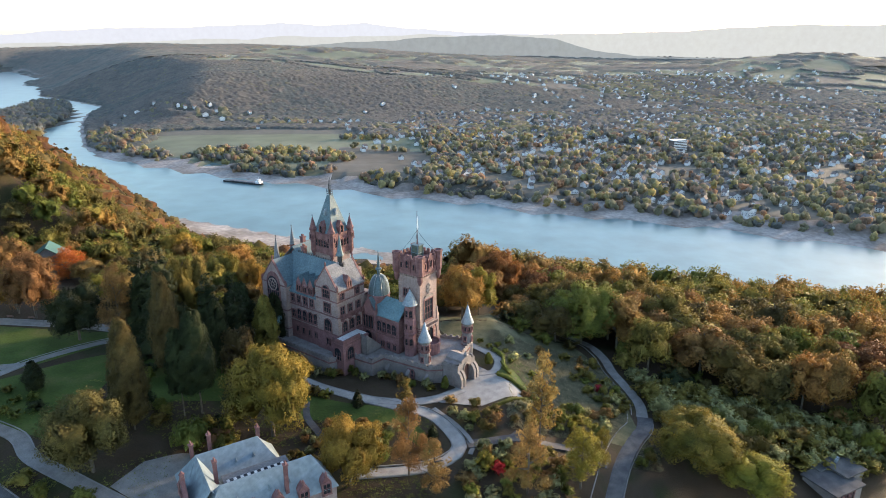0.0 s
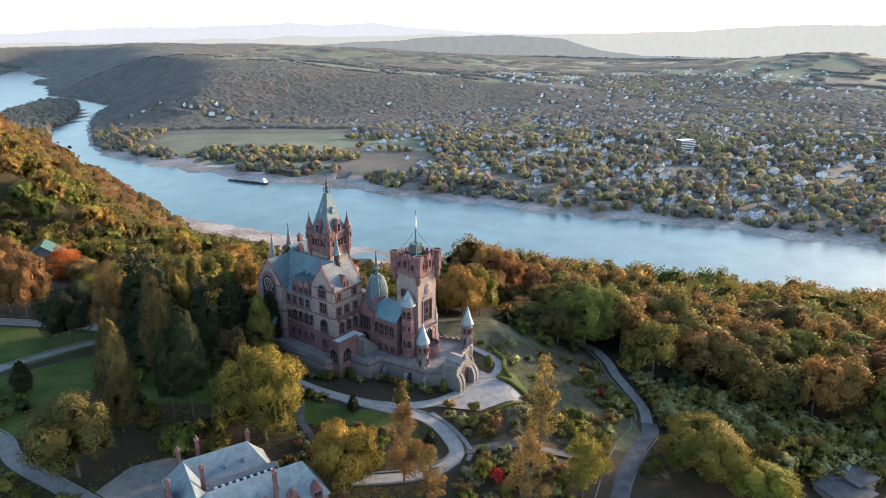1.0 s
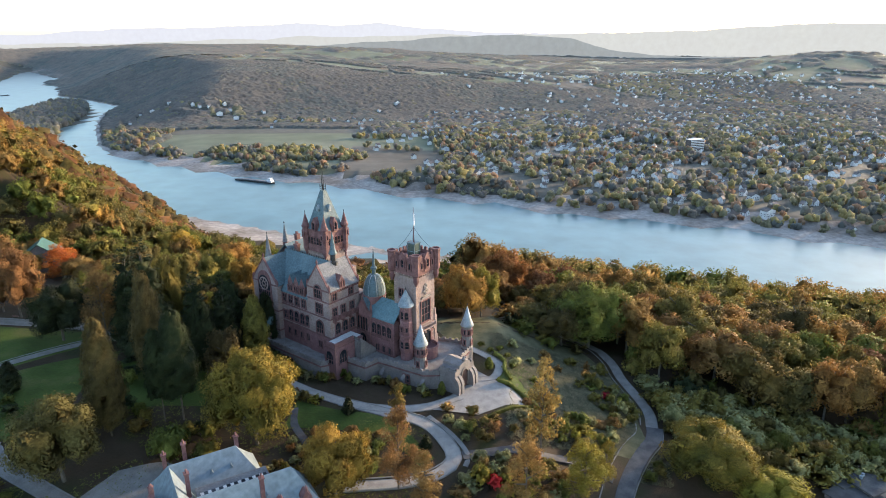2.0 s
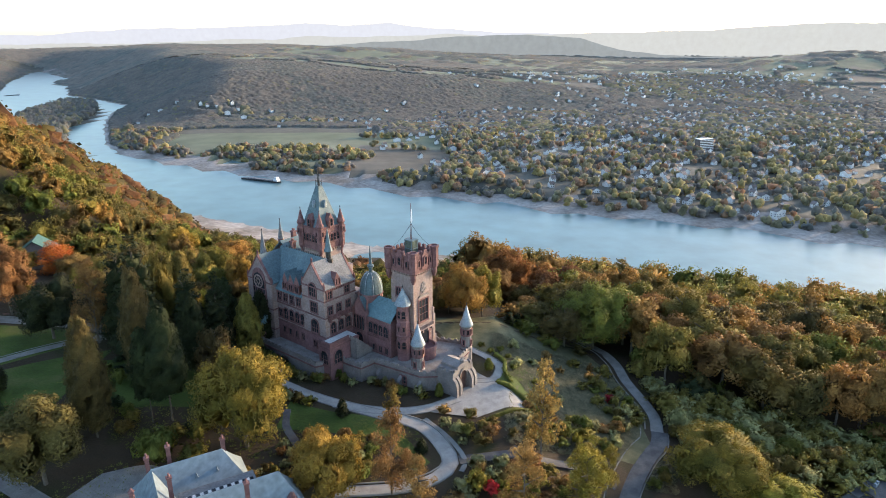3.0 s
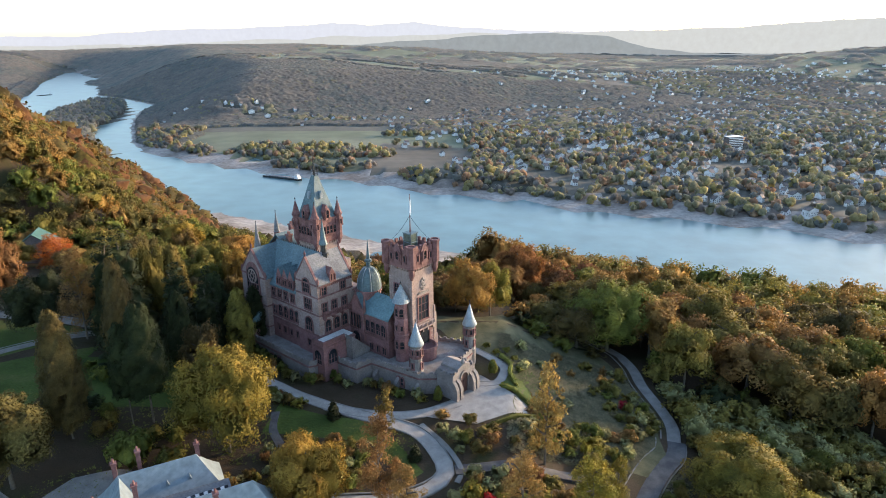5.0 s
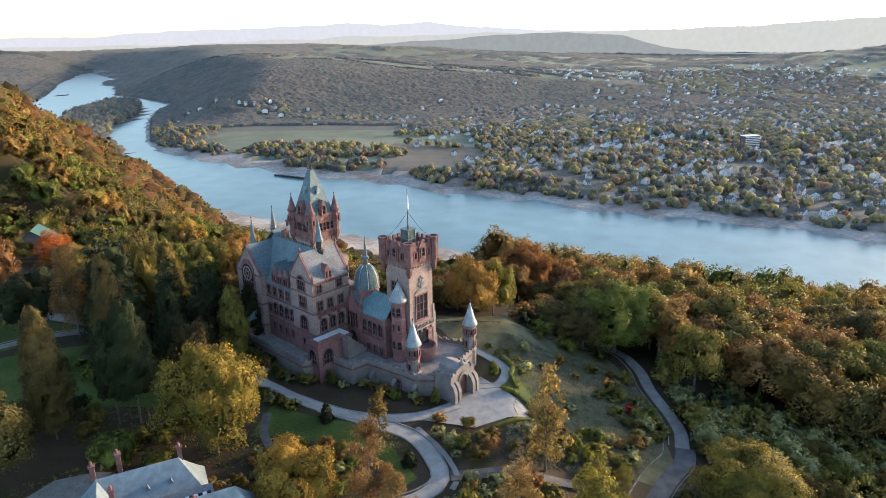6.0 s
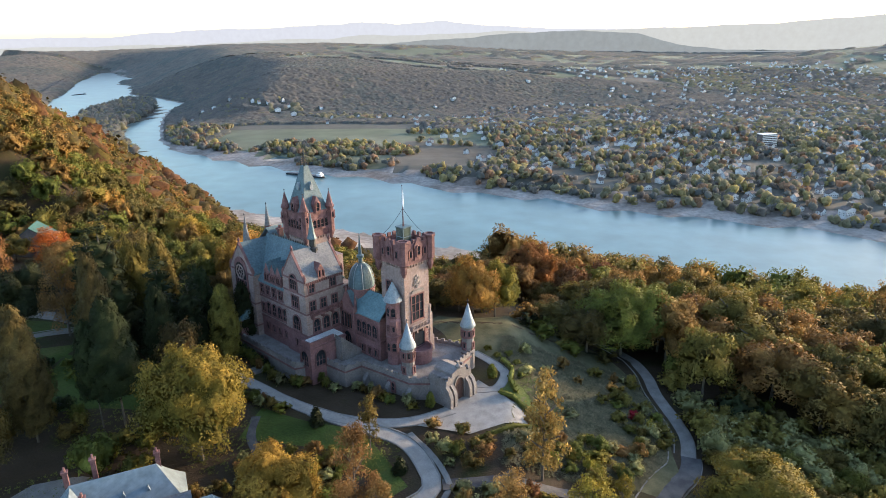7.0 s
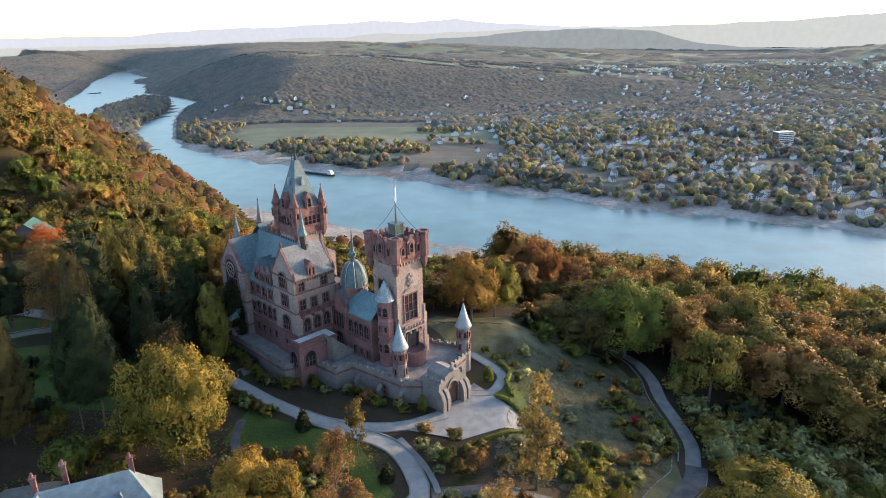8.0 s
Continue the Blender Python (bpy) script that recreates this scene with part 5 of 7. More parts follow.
        box(bm, x - 0.36, x + 0.36, y - 0.36, y + 0.36, z0, r + hh * 0.6)
        box(bm, x - 0.5, x + 0.5, y - 0.5, y + 0.5, r + hh * 0.6, r + hh * 0.6 + 0.25)
        ring(bm, x, y, [(0.24, r + hh * 0.6 + 0.2), (0.18, r + hh * 0.6 + 1.0)], 8)
        part("chimney", bm, M["trim"], h)
    for x, y in ((-2.6, 4.0), (1.0, 4.0), (-8.4, 4.4), (-4, -4.2), (0.5, -8), (4.5, -8), (8.2, -6.8), (-5.5, -8.3)):
        bm = bmesh.new()
        zc = e + (r - e) * 0.48
        s = 1 if (y < 0 and y < -5.8) or (0 < y < 5.9) else -1
        P = [(-0.3, 0), (0.3, 0), (0, 0.75)]
        a = [bm.verts.new((x + q, y - 0.4, zc + z)) for q, z in P]
        b = [bm.verts.new((x + q, y + 0.9, zc + z)) for q, z in P]
        bm.faces.new(a), bm.faces.new(b)
        for i in range(3):
            bm.faces.new((a[i], a[(i + 1) % 3], b[(i + 1) % 3], b[i]))
        part("roof_vent", bm, M["zincblue"], h)
    for x, w in ((6.4, 1.1), (11.0, 1.0), (1.5, 1.1), (-3, 1.1)):       # stone dormers on the front eave
        bm = bmesh.new()
        gable_wall(bm, x - w, x + w, -10.35, -8.6, e - 1.5, e + 1.5, e + 2.9)
        ring(bm, x, -10.1, [(0.3, e + 2.6), (0.35, e + 3.2), (0.0, e + 4.0)], 6)
        d = part("dormer", bm, M["trim"], h)
        w_ = part("window", WIN["two"], None, h)
        w_.matrix_local = pose(x, -10.35, e - 1.0)
    bm = bmesh.new()
    P = [(-4, -2), (4, -2), (4, e), (0, e + 5.2), (-4, e)]
    a = [bm.verts.new((-13.8, y, z)) for y, z in P]
    b = [bm.verts.new((-13.2, y, z)) for y, z in P]
    bm.faces.new(a), bm.faces.new(b)
    for i in range(5):
        bm.faces.new((a[i], a[(i + 1) % 5], b[(i + 1) % 5], b[i]))
    part("gable", bm, M["plaster"], h, "stone gable with red coping")
    bm = bmesh.new()
    for s in (-1, 1):
        Q = [(s * 4.2, e - 0.3), (0, e + 5.2), (0, e + 5.8), (s * 4.4, e + 0.4)]
        a = [bm.verts.new((-13.95, y, z)) for y, z in Q]
        b = [bm.verts.new((-13.1, y, z)) for y, z in Q]
        bm.faces.new(a), bm.faces.new(b)
        for i in range(4):
            bm.faces.new((a[i], a[(i + 1) % 4], b[(i + 1) % 4], b[i]))
        ring(bm, -13.5, s * 4.3, [(0.5, e - 1), (0.5, e + 1.4), (0.7, e + 1.6), (0, e + 2.6)], 6)
    ring(bm, -13.5, 0, [(0.45, e + 5.0), (0.45, e + 6.4), (0.6, e + 6.6), (0, e + 7.4)], 6)
    part("gable_coping", bm, M["trim"], h)
    for y in (-6.8, 6.8):
        w_ = part("window", WIN["two"], None, h)
        w_.matrix_local = pose(-13.2, y, e - 2.6, 0, 0, -90)
    w_ = part("window", WIN["big_arch"], None, h)
    w_.matrix_local = pose(-13.8, 0, e - 0.5, 0, 0, -90)


outbuilding()


# ---- trees ----
def ico_data(sub):
    bm = bmesh.new()
    bmesh.ops.create_icosphere(bm, subdivisions=sub, radius=1)
    v = np.array([q.co[:] for q in bm.verts])
    f = np.array([[q.index for q in t.verts] for t in bm.faces])
    bm.free()
    return v, f


ICO1, ICO2, ICO3 = ico_data(1), ico_data(2), ico_data(3)


def leaf_quads(rng, centres, normals, size):
    """Small leaf sprays as folded quads round the given points."""
    n = len(centres)
    t = rng.normal(size=(n, 3))
    nn = normals + rng.normal(size=(n, 3)) * 0.7
    nn /= np.linalg.norm(nn, axis=1)[:, None] + 1e-9
    t -= nn * np.sum(t * nn, 1)[:, None]
    t /= np.linalg.norm(t, axis=1)[:, None] + 1e-9
    b = np.cross(nn, t)
    s = size * rng.uniform(0.55, 1.25, (n, 1))
    V = np.stack([centres - t * s, centres - b * s * 0.7 - nn * s * 0.25, centres + t * s, centres + b * s * 0.7 - nn * s * 0.25], 1)
    return V.reshape(-1, 3), np.arange(n * 4).reshape(n, 4)


def leaf_tris(rng, centres, normals, size):
    """Pointed leaf sprays, one triangle each."""
    n = len(centres)
    t = rng.normal(size=(n, 3))
    nn = normals + rng.normal(size=(n, 3)) * 0.45
    nn /= np.linalg.norm(nn, axis=1)[:, None] + 1e-9
    t -= nn * np.sum(t * nn, 1)[:, None]
    t /= np.linalg.norm(t, axis=1)[:, None] + 1e-9
    b = np.cross(nn, t)
    s = size * rng.uniform(0.6, 1.3, (n, 1))
    V = np.stack([centres - t * s * 0.6 + b * s * 0.75, centres - t * s * 0.9 - b * s * 0.6, centres + t * s], 1)
    return V.reshape(-1, 3), np.arange(n * 3).reshape(n, 3)


def clump_reach(origin, way, C, R):
    """How far each ray from origin gets before it leaves the union of the leaf clumps, and the clump where it does."""
    w = C[None] - origin[:, None]
    b = np.einsum("ij,ikj->ik", way, w)
    disc = b * b - np.sum(w * w, 2) + R[None] ** 2
    t = np.where(disc > 0, b + np.sqrt(np.maximum(disc, 0)), 0)
    k = np.argmax(t, 1)
    return t[np.arange(len(k)), k], k


def crown_clumps(rng, shape, clumps):
    """Leaf clumps of a crown as spheres, in a space where they are round; also that space's height."""
    C, R = [], []
    if shape == "round":        # main lobes, each with smaller tufts on it
        H = 2.0
        lobes = max(9, clumps // 4)
        for i in range(lobes):
            u = 1 - 1.72 * (i + 0.5) / lobes
            a = i * 2.39996 + rng.uniform(-0.35, 0.35)
            q, k = math.sqrt(max(0, 1 - u * u)), rng.uniform(0.50, 0.68)
            c, r = np.array((math.cos(a) * q * k, math.sin(a) * q * k, u * k * 0.95)), rng.uniform(0.24, 0.36)
            C.append(tuple(c))
            R.append(r)
            for j in range(5):
                d = rng.normal(size=3) + c * 2.4
                d /= np.linalg.norm(d)
                C.append(tuple(c + d * r * rng.uniform(0.72, 1.0)))
                R.append(r * rng.uniform(0.32, 0.52))
    elif shape == "shrub":
        H = 1.5
        for i in range(clumps):
            u = 1 - 1.78 * (i + 0.5) / clumps
            a = i * 2.39996 + rng.uniform(-0.35, 0.35)
            q = math.sqrt(max(0, 1 - u * u))
            k = rng.uniform(0.58, 0.85)
            C.append((math.cos(a) * q * k, math.sin(a) * q * k, (u * k * 0.92 + 0.02) * H / 2))
            R.append(rng.uniform(0.18, 0.33) * 1.3)
    elif shape == "cone":
        H = 7.0
        tiers = 12
        for t in range(tiers):
            z = 0.03 + 0.93 * t / (tiers - 1)
            w = (1 - z) ** 0.85 * 0.80 + 0.05
            n = max(1, int(9 * w + 2))
            for i in range(n):
                a = 6.283 * (i + rng.uniform(-0.25, 0.25)) / n + t
                k = w * rng.uniform(0.62, 1.05)
                C.append((math.cos(a) * k, math.sin(a) * k, (z - 0.5 + rng.normal() * 0.012) * H))
                R.append((0.13 + 0.26 * w) * rng.uniform(0.8, 1.15))
    else:       # column
        H = 3.4
        for i in range(clumps):
            z = 0.05 + 0.90 * (i + rng.random()) / clumps
            w = min(1.0, (1.03 - z) * 1.7) ** 0.7 * min(1.0, 0.72 + z)
            a = i * 2.39996 + rng.uniform(-0.3, 0.3)
            k = rng.uniform(0.48, 0.72) * w
            C.append((math.cos(a) * k, math.sin(a) * k, (z - 0.5) * H))
            R.append(rng.uniform(0.20, 0.32) * (0.35 + 0.65 * w))
    return np.array(C), np.array(R), H


def crown_data(seed, shape, leaves, size, clumps):
    """Vertices, faces and normals of a crown of unit height and radius: lumpy leaf clumps with gaps and an uneven outline."""
    rng = np.random.default_rng(seed)
    if shape == "tall":
        return sparse_crown(rng, leaves, size, clumps)
    C, R, H = crown_clumps(rng, shape, clumps)
    upright = shape in ("cone", "column")

    def rays(n):
        if upright:
            z = rng.uniform(0.02, 0.985, n)
            if shape == "cone":
                z = 1 - (1 - z) ** 0.72
            a = rng.uniform(0, 2 * math.pi, n)
            return np.stack([np.zeros(n), np.zeros(n), (z - 0.5) * H], 1), np.stack([np.cos(a), np.sin(a), np.zeros(n)], 1)
        d = rng.normal(size=(n, 3))
        d /= np.linalg.norm(d, axis=1)[:, None]
        d[:, 2] = np.where((d[:, 2] < -0.55) & (rng.random(n) < 0.7), -d[:, 2], d[:, 2])
        return np.zeros((n, 3)), d

    # the shaded inside of the crown
    if upright:
        nz, na = 17, 14
        zz, aa = np.meshgrid(np.linspace(0.03, 0.78 if shape == "cone" else 0.93, nz), np.arange(na) * 2 * math.pi / na, indexing="ij")
        o = np.stack([0 * zz.ravel(), 0 * zz.ravel(), (zz.ravel() - 0.5) * H], 1)
        w = np.stack([np.cos(aa.ravel()), np.sin(aa.ravel()), 0 * aa.ravel()], 1)
        i = np.arange(nz * na).reshape(nz, na)
        j = np.roll(i, -1, 1)
        f0 = np.vstack([np.stack([i[:-1].ravel(), j[:-1].ravel(), j[1:].ravel()], 1), np.stack([i[:-1].ravel(), j[1:].ravel(), i[1:].ravel()], 1)])
    else:
        w, f0 = ICO3 if leaves > 1500 else ICO2
        o = np.zeros((len(w), 3))
    t, k = clump_reach(o, w, C, R)
    body = o + w * (np.maximum(t, 0.03 if upright else 0.30) * (0.88 if upright else 0.84))[:, None]
    bn = body - C[k]
    bn /= np.linalg.norm(bn, axis=1)[:, None] + 1e-9
    # leaf sprays over the clumps
    o, w = rays(leaves)
    t, k = clump_reach(o, w, C, R)
    keep = t > 0.06
    o, w, t, k = o[keep], w[keep], t[keep], k[keep]
    P = o + w * (t * rng.uniform(0.87, 1.02, len(t)) + rng.exponential(0.020, len(t)))[:, None]
    d = P - C[k]
    d /= np.linalg.norm(d, axis=1)[:, None] + 1e-9
    q, fq = leaf_tris(rng, P, d, size)
    dome = P * np.array((1, 1, 2.0 / H)) + np.array((0, 0, 0.35))
    dome /= np.linalg.norm(dome, axis=1)[:, None] + 1e-9
    n = d * 0.80 + dome * 0.40 + rng.normal(size=d.shape) * 0.20
    V = np.vstack([body, q])
    V[:, 2] = V[:, 2] / H + 0.5
    NN = np.vstack([bn, np.repeat(n, 3, 0)])
    return V, f0.tolist() + (fq + len(body)).tolist(), NN / (np.linalg.norm(NN, axis=1)[:, None] + 1e-9)


def sparse_crown(rng, leaves, size, clumps):
    """An airy upright crown: loose sprays of leaves round the limbs, with the sky and the branches showing between."""
    C, R = [], []
    for i in range(clumps):
        z = rng.uniform(0.12, 0.96)
        w = max(0.1, 1 - abs(z - 0.40) / 0.68) ** 0.7
        a, k = i * 2.39996, rng.uniform(0.15, 0.78) * w
        C.append((math.cos(a) * k, math.sin(a) * k, z))
        R.append(rng.uniform(0.16, 0.30) * (0.55 + 0.45 * w))
    C, R = np.array(C), np.array(R)
    pick = rng.choice(len(C), leaves, p=R ** 2 / np.sum(R ** 2))
    d = rng.normal(size=(leaves, 3))
    d /= np.linalg.norm(d, axis=1)[:, None]
    zs = 0.34
    P = C[pick] + d * (R[pick] * rng.uniform(0.25, 1.10, leaves) ** 0.6)[:, None] * np.array((1, 1, zs))
    q, fq = leaf_tris(rng, P, d, size)
    q = (q - np.repeat(P, 3, 0)) * np.array((1, 1, zs)) + np.repeat(P, 3, 0)
    n = d * 0.6 + rng.normal(size=d.shape) * 0.25 + np.array((0, 0, 0.35))
    NN = np.repeat(n, 3, 0)
    return q, fq.tolist(), NN / (np.linalg.norm(NN, axis=1)[:, None] + 1e-9)


def trunk_mesh(name, seed, limbs, bare=0.3):
    """A tapered trunk of unit height with limbs, in unit crown space."""
    rng = random.Random(seed)
    bm = bmesh.new()

    def limb(a, b, r0, r1, n=5):
        d = (b - a).normalized()
        s = d.orthogonal().normalized()
        t = d.cross(s)
        rows = []
        for p, r in ((a, r0), (a.lerp(b, 0.5) + Vector((rng.uniform(-1, 1), rng.uniform(-1, 1), 0)) * r0 * 0.7, (r0 + r1) / 2), (b, r1)):
            rows.append([bm.verts.new(p + (s * math.cos(6.283 * i / n) + t * math.sin(6.283 * i / n)) * r) for i in range(n)])
        for x, y in zip(rows, rows[1:]):
            for i in range(n):
                bm.faces.new((x[i], x[(i + 1) % n], y[(i + 1) % n], y[i]))

    limb(Vector((0, 0, -0.06)), Vector((rng.uniform(-.03, .03), rng.uniform(-.03, .03), 0.88)), 0.05, 0.012, 6)
    for i in range(limbs):
        z = bare + (0.85 - bare) * i / limbs
        a = i * 2.4 + rng.uniform(-0.4, 0.4)
        k = rng.uniform(0.45, 0.75) * (1 - 0.4 * z)
        limb(Vector((0, 0, z)), Vector((math.cos(a) * k, math.sin(a) * k, z + rng.uniform(0.06, 0.16))), 0.022, 0.006, 4)
    me = bpy.data.meshes.new(name)
    bm.to_mesh(me)
    bm.free()
    me.materials.append(M["bark"])
    return me


CROWN, TRUNK = {}, [trunk_mesh("trunk", s, 7) for s in range(3)]
SPEC = {"round": (4000, 0.039, 44), "tall": (3400, 0.046, 44), "cone": (4200, 0.060, 0), "column": (4600, 0.048, 84), "shrub": (620, 0.088, 10)}


def crown(shape, colour, variant, fine=1.0):
    key = (shape, colour, variant, fine)
    if key not in CROWN:
        n, s, c = SPEC[shape]
        v, f, nn = crown_data(101 * len(shape) + 13 * len(colour) + 7 * variant, shape, int(n * fine * (1.5 if fine > 1 else 1)), s * (0.74 if fine > 1 else 1) / fine ** 0.30, int(c * (1 + 0.3 * (fine - 1))))
        CROWN[key] = mesh_of("crown", v.tolist(), f, M["leaf_" + colour], normals=nn)
    return CROWN[key]


rnd = random.Random(11)
WORDS = {"rust": "rusty orange-brown", "umber": "brown-green", "amber": "bright orange", "sage": "grey-green", "crimson": "crimson", "green": "green", "olive": "olive-green", "yellow": "golden yellow", "lime": "yellow-green", "orange": "orange", "red": "flame red", "russet": "russet brown", "conifer": "dark green"}
PLACED = []


def tree(x, y, h, r, shape, colour, variant=None, label="", z=None, fine=1.0, group="", bare=None):
    """One tree: a trunk with limbs and a leafy crown, h metres high, r in radius."""
    variant = rnd.randrange(3) if variant is None else variant
    z = gz(x, y) - 0.1 if z is None else z
    names = {"cone": "conifer", "column": "cypress", "shrub": "shrub"}
    nm = names.get(shape, "tree")
    cat = {"shrub": "shrub", "cone": "conifer tree", "column": "conifer tree"}.get(shape, "tree")
    if not label:
        label = {"shrub": WORDS[colour] + " garden shrub on the castle slope",
                 "cone": "tall " + WORDS[colour] + " conifer in the castle park",
                 "column": "dense columnar " + WORDS[colour] + " cypress in the park"}.get(shape, WORDS[colour] + " autumn broadleaf tree on the wooded hill")
    t = thing(nm, Matrix.Translation((x, y, z)) @ Matrix.Rotation(rnd.uniform(0, 6.28), 4, "Z"), label, cat, group)
    c = part("crown", crown(shape, colour, variant, fine), None, t)
    lift = 0.0 if shape in ("shrub",) else {"round": 0.0, "tall": 0.03, "cone": 0.03, "column": 0.08}[shape] * h if bare is None else bare
    c.matrix_local = Matrix.Translation((0, 0, lift)) @ Matrix.Diagonal((r * 1.1, r * 1.1, (h - lift) * 0.98, 1))
    if shape != "shrub":
        k = part("trunk", TRUNK[variant % 3], None, t)
        k.matrix_local = Matrix.Diagonal((r * 1.0, r * 1.0, h * 0.92, 1))
    PLACED.append((x, y, r))
    return t


# park trees and those that stand out
tree(-46.5, -40, 26.5, 9.8, "round", "lime", 0, "large yellow-green maple beside the castle drive", fine=3.0)
tree(-27, -55, 18, 7.4, "round", "yellow", 1, "broad golden yellow maple beside the drive", fine=2.5)
tree(-14.5, -52, 20.5, 5.0, "tall", "orange", 0, "tall orange birch beside the curving drive", fine=1.8)
tree(-9.0, -57, 14, 4.6, "tall", "orange", 1, "slender orange tree below the drive", fine=1.6)
tree(-15.5, -34.1, 12.5, 3.2, "tall", "olive", 2, "thin half-bare larch before the terrace", fine=0.5)
tree(17.3, -37, 25, 5.6, "tall", "orange", 1, "tall thin birch with sparse orange leaves on the slope", fine=0.8)
tree(11, -57, 18, 5.4, "tall", "orange", 2, "orange-yellow tree below the asphalt lane", fine=1.6)
tree(24.5, -50, 18, 6.0, "tall", "lime", 2, "yellow-green tree beside the asphalt road", fine=2.0)
tree(30.5, -44, 14, 3.4, "tall", "lime", 0, "slim yellow-green tree beside the road", fine=1.4)
tree(57, -37, 15, 10.5, "round", "lime", 1, "broad olive tree turning gold at its top", fine=3.0)
tree(68, -46, 12, 8.0, "round", "lime", 2, "wide yellow-green tree on the lower slope", fine=2.0)
tree(-64.8, -33.4, 28.5, 5.0, "column", "conifer", 0, "tall dark green cypress with twin trunks", bare=6.5, fine=1.6)
tree(-68.6, -34.6, 24, 3.4, "column", "conifer", 1, "tall dark green cypress with bare lower trunk", bare=6.0)
tree(-77.8, -40.7, 29.0, 4.6, "column", "umber", 1, "tall thuja browned at its tip", fine=1.4)
tree(-79.5, -38.4, 22, 3.8, "column", "conifer", 2, "tall dark thuja in the park")
tree(-83.2, -4, 35, 6.6, "cone", "conifer", 0, fine=1.4)
tree(-91, 2, 29.5, 5.6, "cone", "conifer", 1)
tree(-77.3, -18, 31, 4.4, "column", "umber", 0, "tall thuja with a rusty tip in the park", fine=1.2)
tree(-81.3, 6, 29, 5.6, "round", "olive", 0, "tall olive-green tree among the conifers", fine=1.5)
tree(-76.8, 9, 25.5, 4.4, "column", "olive", 2, "olive conical tree among the conifers")
tree(-71, -3, 26, 5.6, "cone", "conifer", 2)
tree(-65.6, -14, 23, 4.0, "column", "conifer", 0)
tree(-62.9, -5, 23.5, 5.2, "cone", "conifer", 1, fine=1.2)
tree(-58, -21, 20, 5.8, "round", "umber", 0, "dull green tree between cypress and maple")
tree(-67.7, 30, 19.5, 5.4, "round", "yellow", 2, "golden yellow tree behind the castle", fine=2.0)
tree(-82.7, 48, 20, 7.0, "round", "olive", 1, "olive-green tree behind the castle", fine=1.5)
tree(-93, 95, 18, 10.5, "round", "amber", 1, "low orange-brown beech above the river flats", fine=1.5)
tree(-97, -1, 25.5, 6.0, "tall", "orange", 0, "tall orange-brown beech beside the promenade", fine=2.4)
tree(-109, -1, 18, 8.6, "round", "conifer", 2, "broad dark cedar beside the lawn", fine=1.6)
tree(-81, -54.5, 21, 9.2, "round", "umber", 2, "brown-green maple above the outbuilding yard", fine=2.5)
tree(-63.1, -46.4, 8.0, 4.2, "shrub", "green", 0, "large dark green laurel above the outbuilding")
tree(-55.5, -46.0, 5.0, 3.2, "shrub", "green", 2, "dark green laurel above the outbuilding")
tree(-112, -48, 15, 6.0, "round", "green", 1, "green tree at the park edge", fine=1.5)
tree(-106.5, -28, 8.5, 2.6, "column", "conifer", 2, "small dark yew on the lawn")
tree(-138.4, 53, 13, 8.6, "tall", "red", 0, "flaming red-orange maple beside a green-roofed house", fine=2.4)
tree(-147, 48, 9.5, 5.5, "round", "olive", 2, "olive-green tree before the lodge", fine=1.2)
tree(-130, 48, 10, 6.0, "round", "orange", 1, "pale orange maple beside the flaming red one", fine=1.5)
tree(-127, 10.5, 23, 7.0, "round", "orange", 2, "tan-orange beech behind the promenade", fine=2.0)
tree(-133.5, 13, 19, 6.0, "round", "yellow", 1, "bright yellow tree behind the promenade", fine=1.5)
tree(-121, 11.5, 11, 4.0, "tall", "lime", 2, "small yellow-green tree on the promenade", fine=1.2)
tree(-146, 30, 20, 7.5, "round", "orange", 0, "tall orange tree above the promenade", fine=1.5)
tree(-150, 18, 18, 7.0, "round", "yellow", 2, "bright yellow tree at the park edge", fine=1.5)
tree(-113, 26, 12, 5.6, "round", "lime", 0, "yellow-green tree above the promenade", fine=1.2)
tree(-105, 22, 14, 6.0, "round", "orange", 1, "orange-brown tree above the promenade", fine=1.2)
tree(-117.6, 103, 18, 8.2, "round", "yellow", 0, "golden yellow maple in the wood", fine=2.0)
tree(2, 24, 20, 7.4, "round", "amber", 2, "rounded orange beech behind the keep", fine=2.0)
tree(8, 30, 19, 6.4, "round", "lime", 0, "yellow-green tree behind the keep", fine=1.5)
tree(21, 80, 23, 9.8, "round", "amber", 1, "broad orange-brown beech in the wood", fine=2.0)
tree(17, 66, 15, 6.8, "round", "russet", 0, "orange beech at the wood edge", fine=1.5)
tree(43, 27, 24, 12.0, "round", "green", 0, "large green oak at the wood edge", fine=2.6)
tree(33, 22, 14, 7.5, "round", "umber", 1, "green tree at the wood edge", fine=1.5)
tree(-27.8, -27.4, 4.8, 1.6, "cone", "conifer", 0, "small fir on the lawn bank")
tree(-9.0, -39.5, 3.8, 1.5, "cone", "conifer", 1, "small fir beside the curving drive")
tree(2.5, -50.5, 5.5, 2.4, "shrub", "lime", 0, "bright green shrub below the lane")
tree(5.8, -51.5, 3.2, 1.9, "shrub", "crimson", 1, "small crimson shrub below the lane")
tree(-5.3, -19.6, 4.2, 1.2, "column", "green", 1, "clipped green yew beside the gate")
tree(7.6, -7.2, 4.0, 1.3, "column", "green", 0, "clipped green cypress on the small lawn")
tree(40, -8, 2.2, 1.5, "shrub", "crimson", 2, "small red shrub on the slope")

# woods
MIX_R = ["russet", "olive", "olive", "umber", "green", "russet", "rust", "olive", "rust", "umber", "green", "olive"]
MIX_L = ["umber", "green", "umber", "olive", "green", "russet", "olive", "umber", "green", "umber"]


WAIT = []


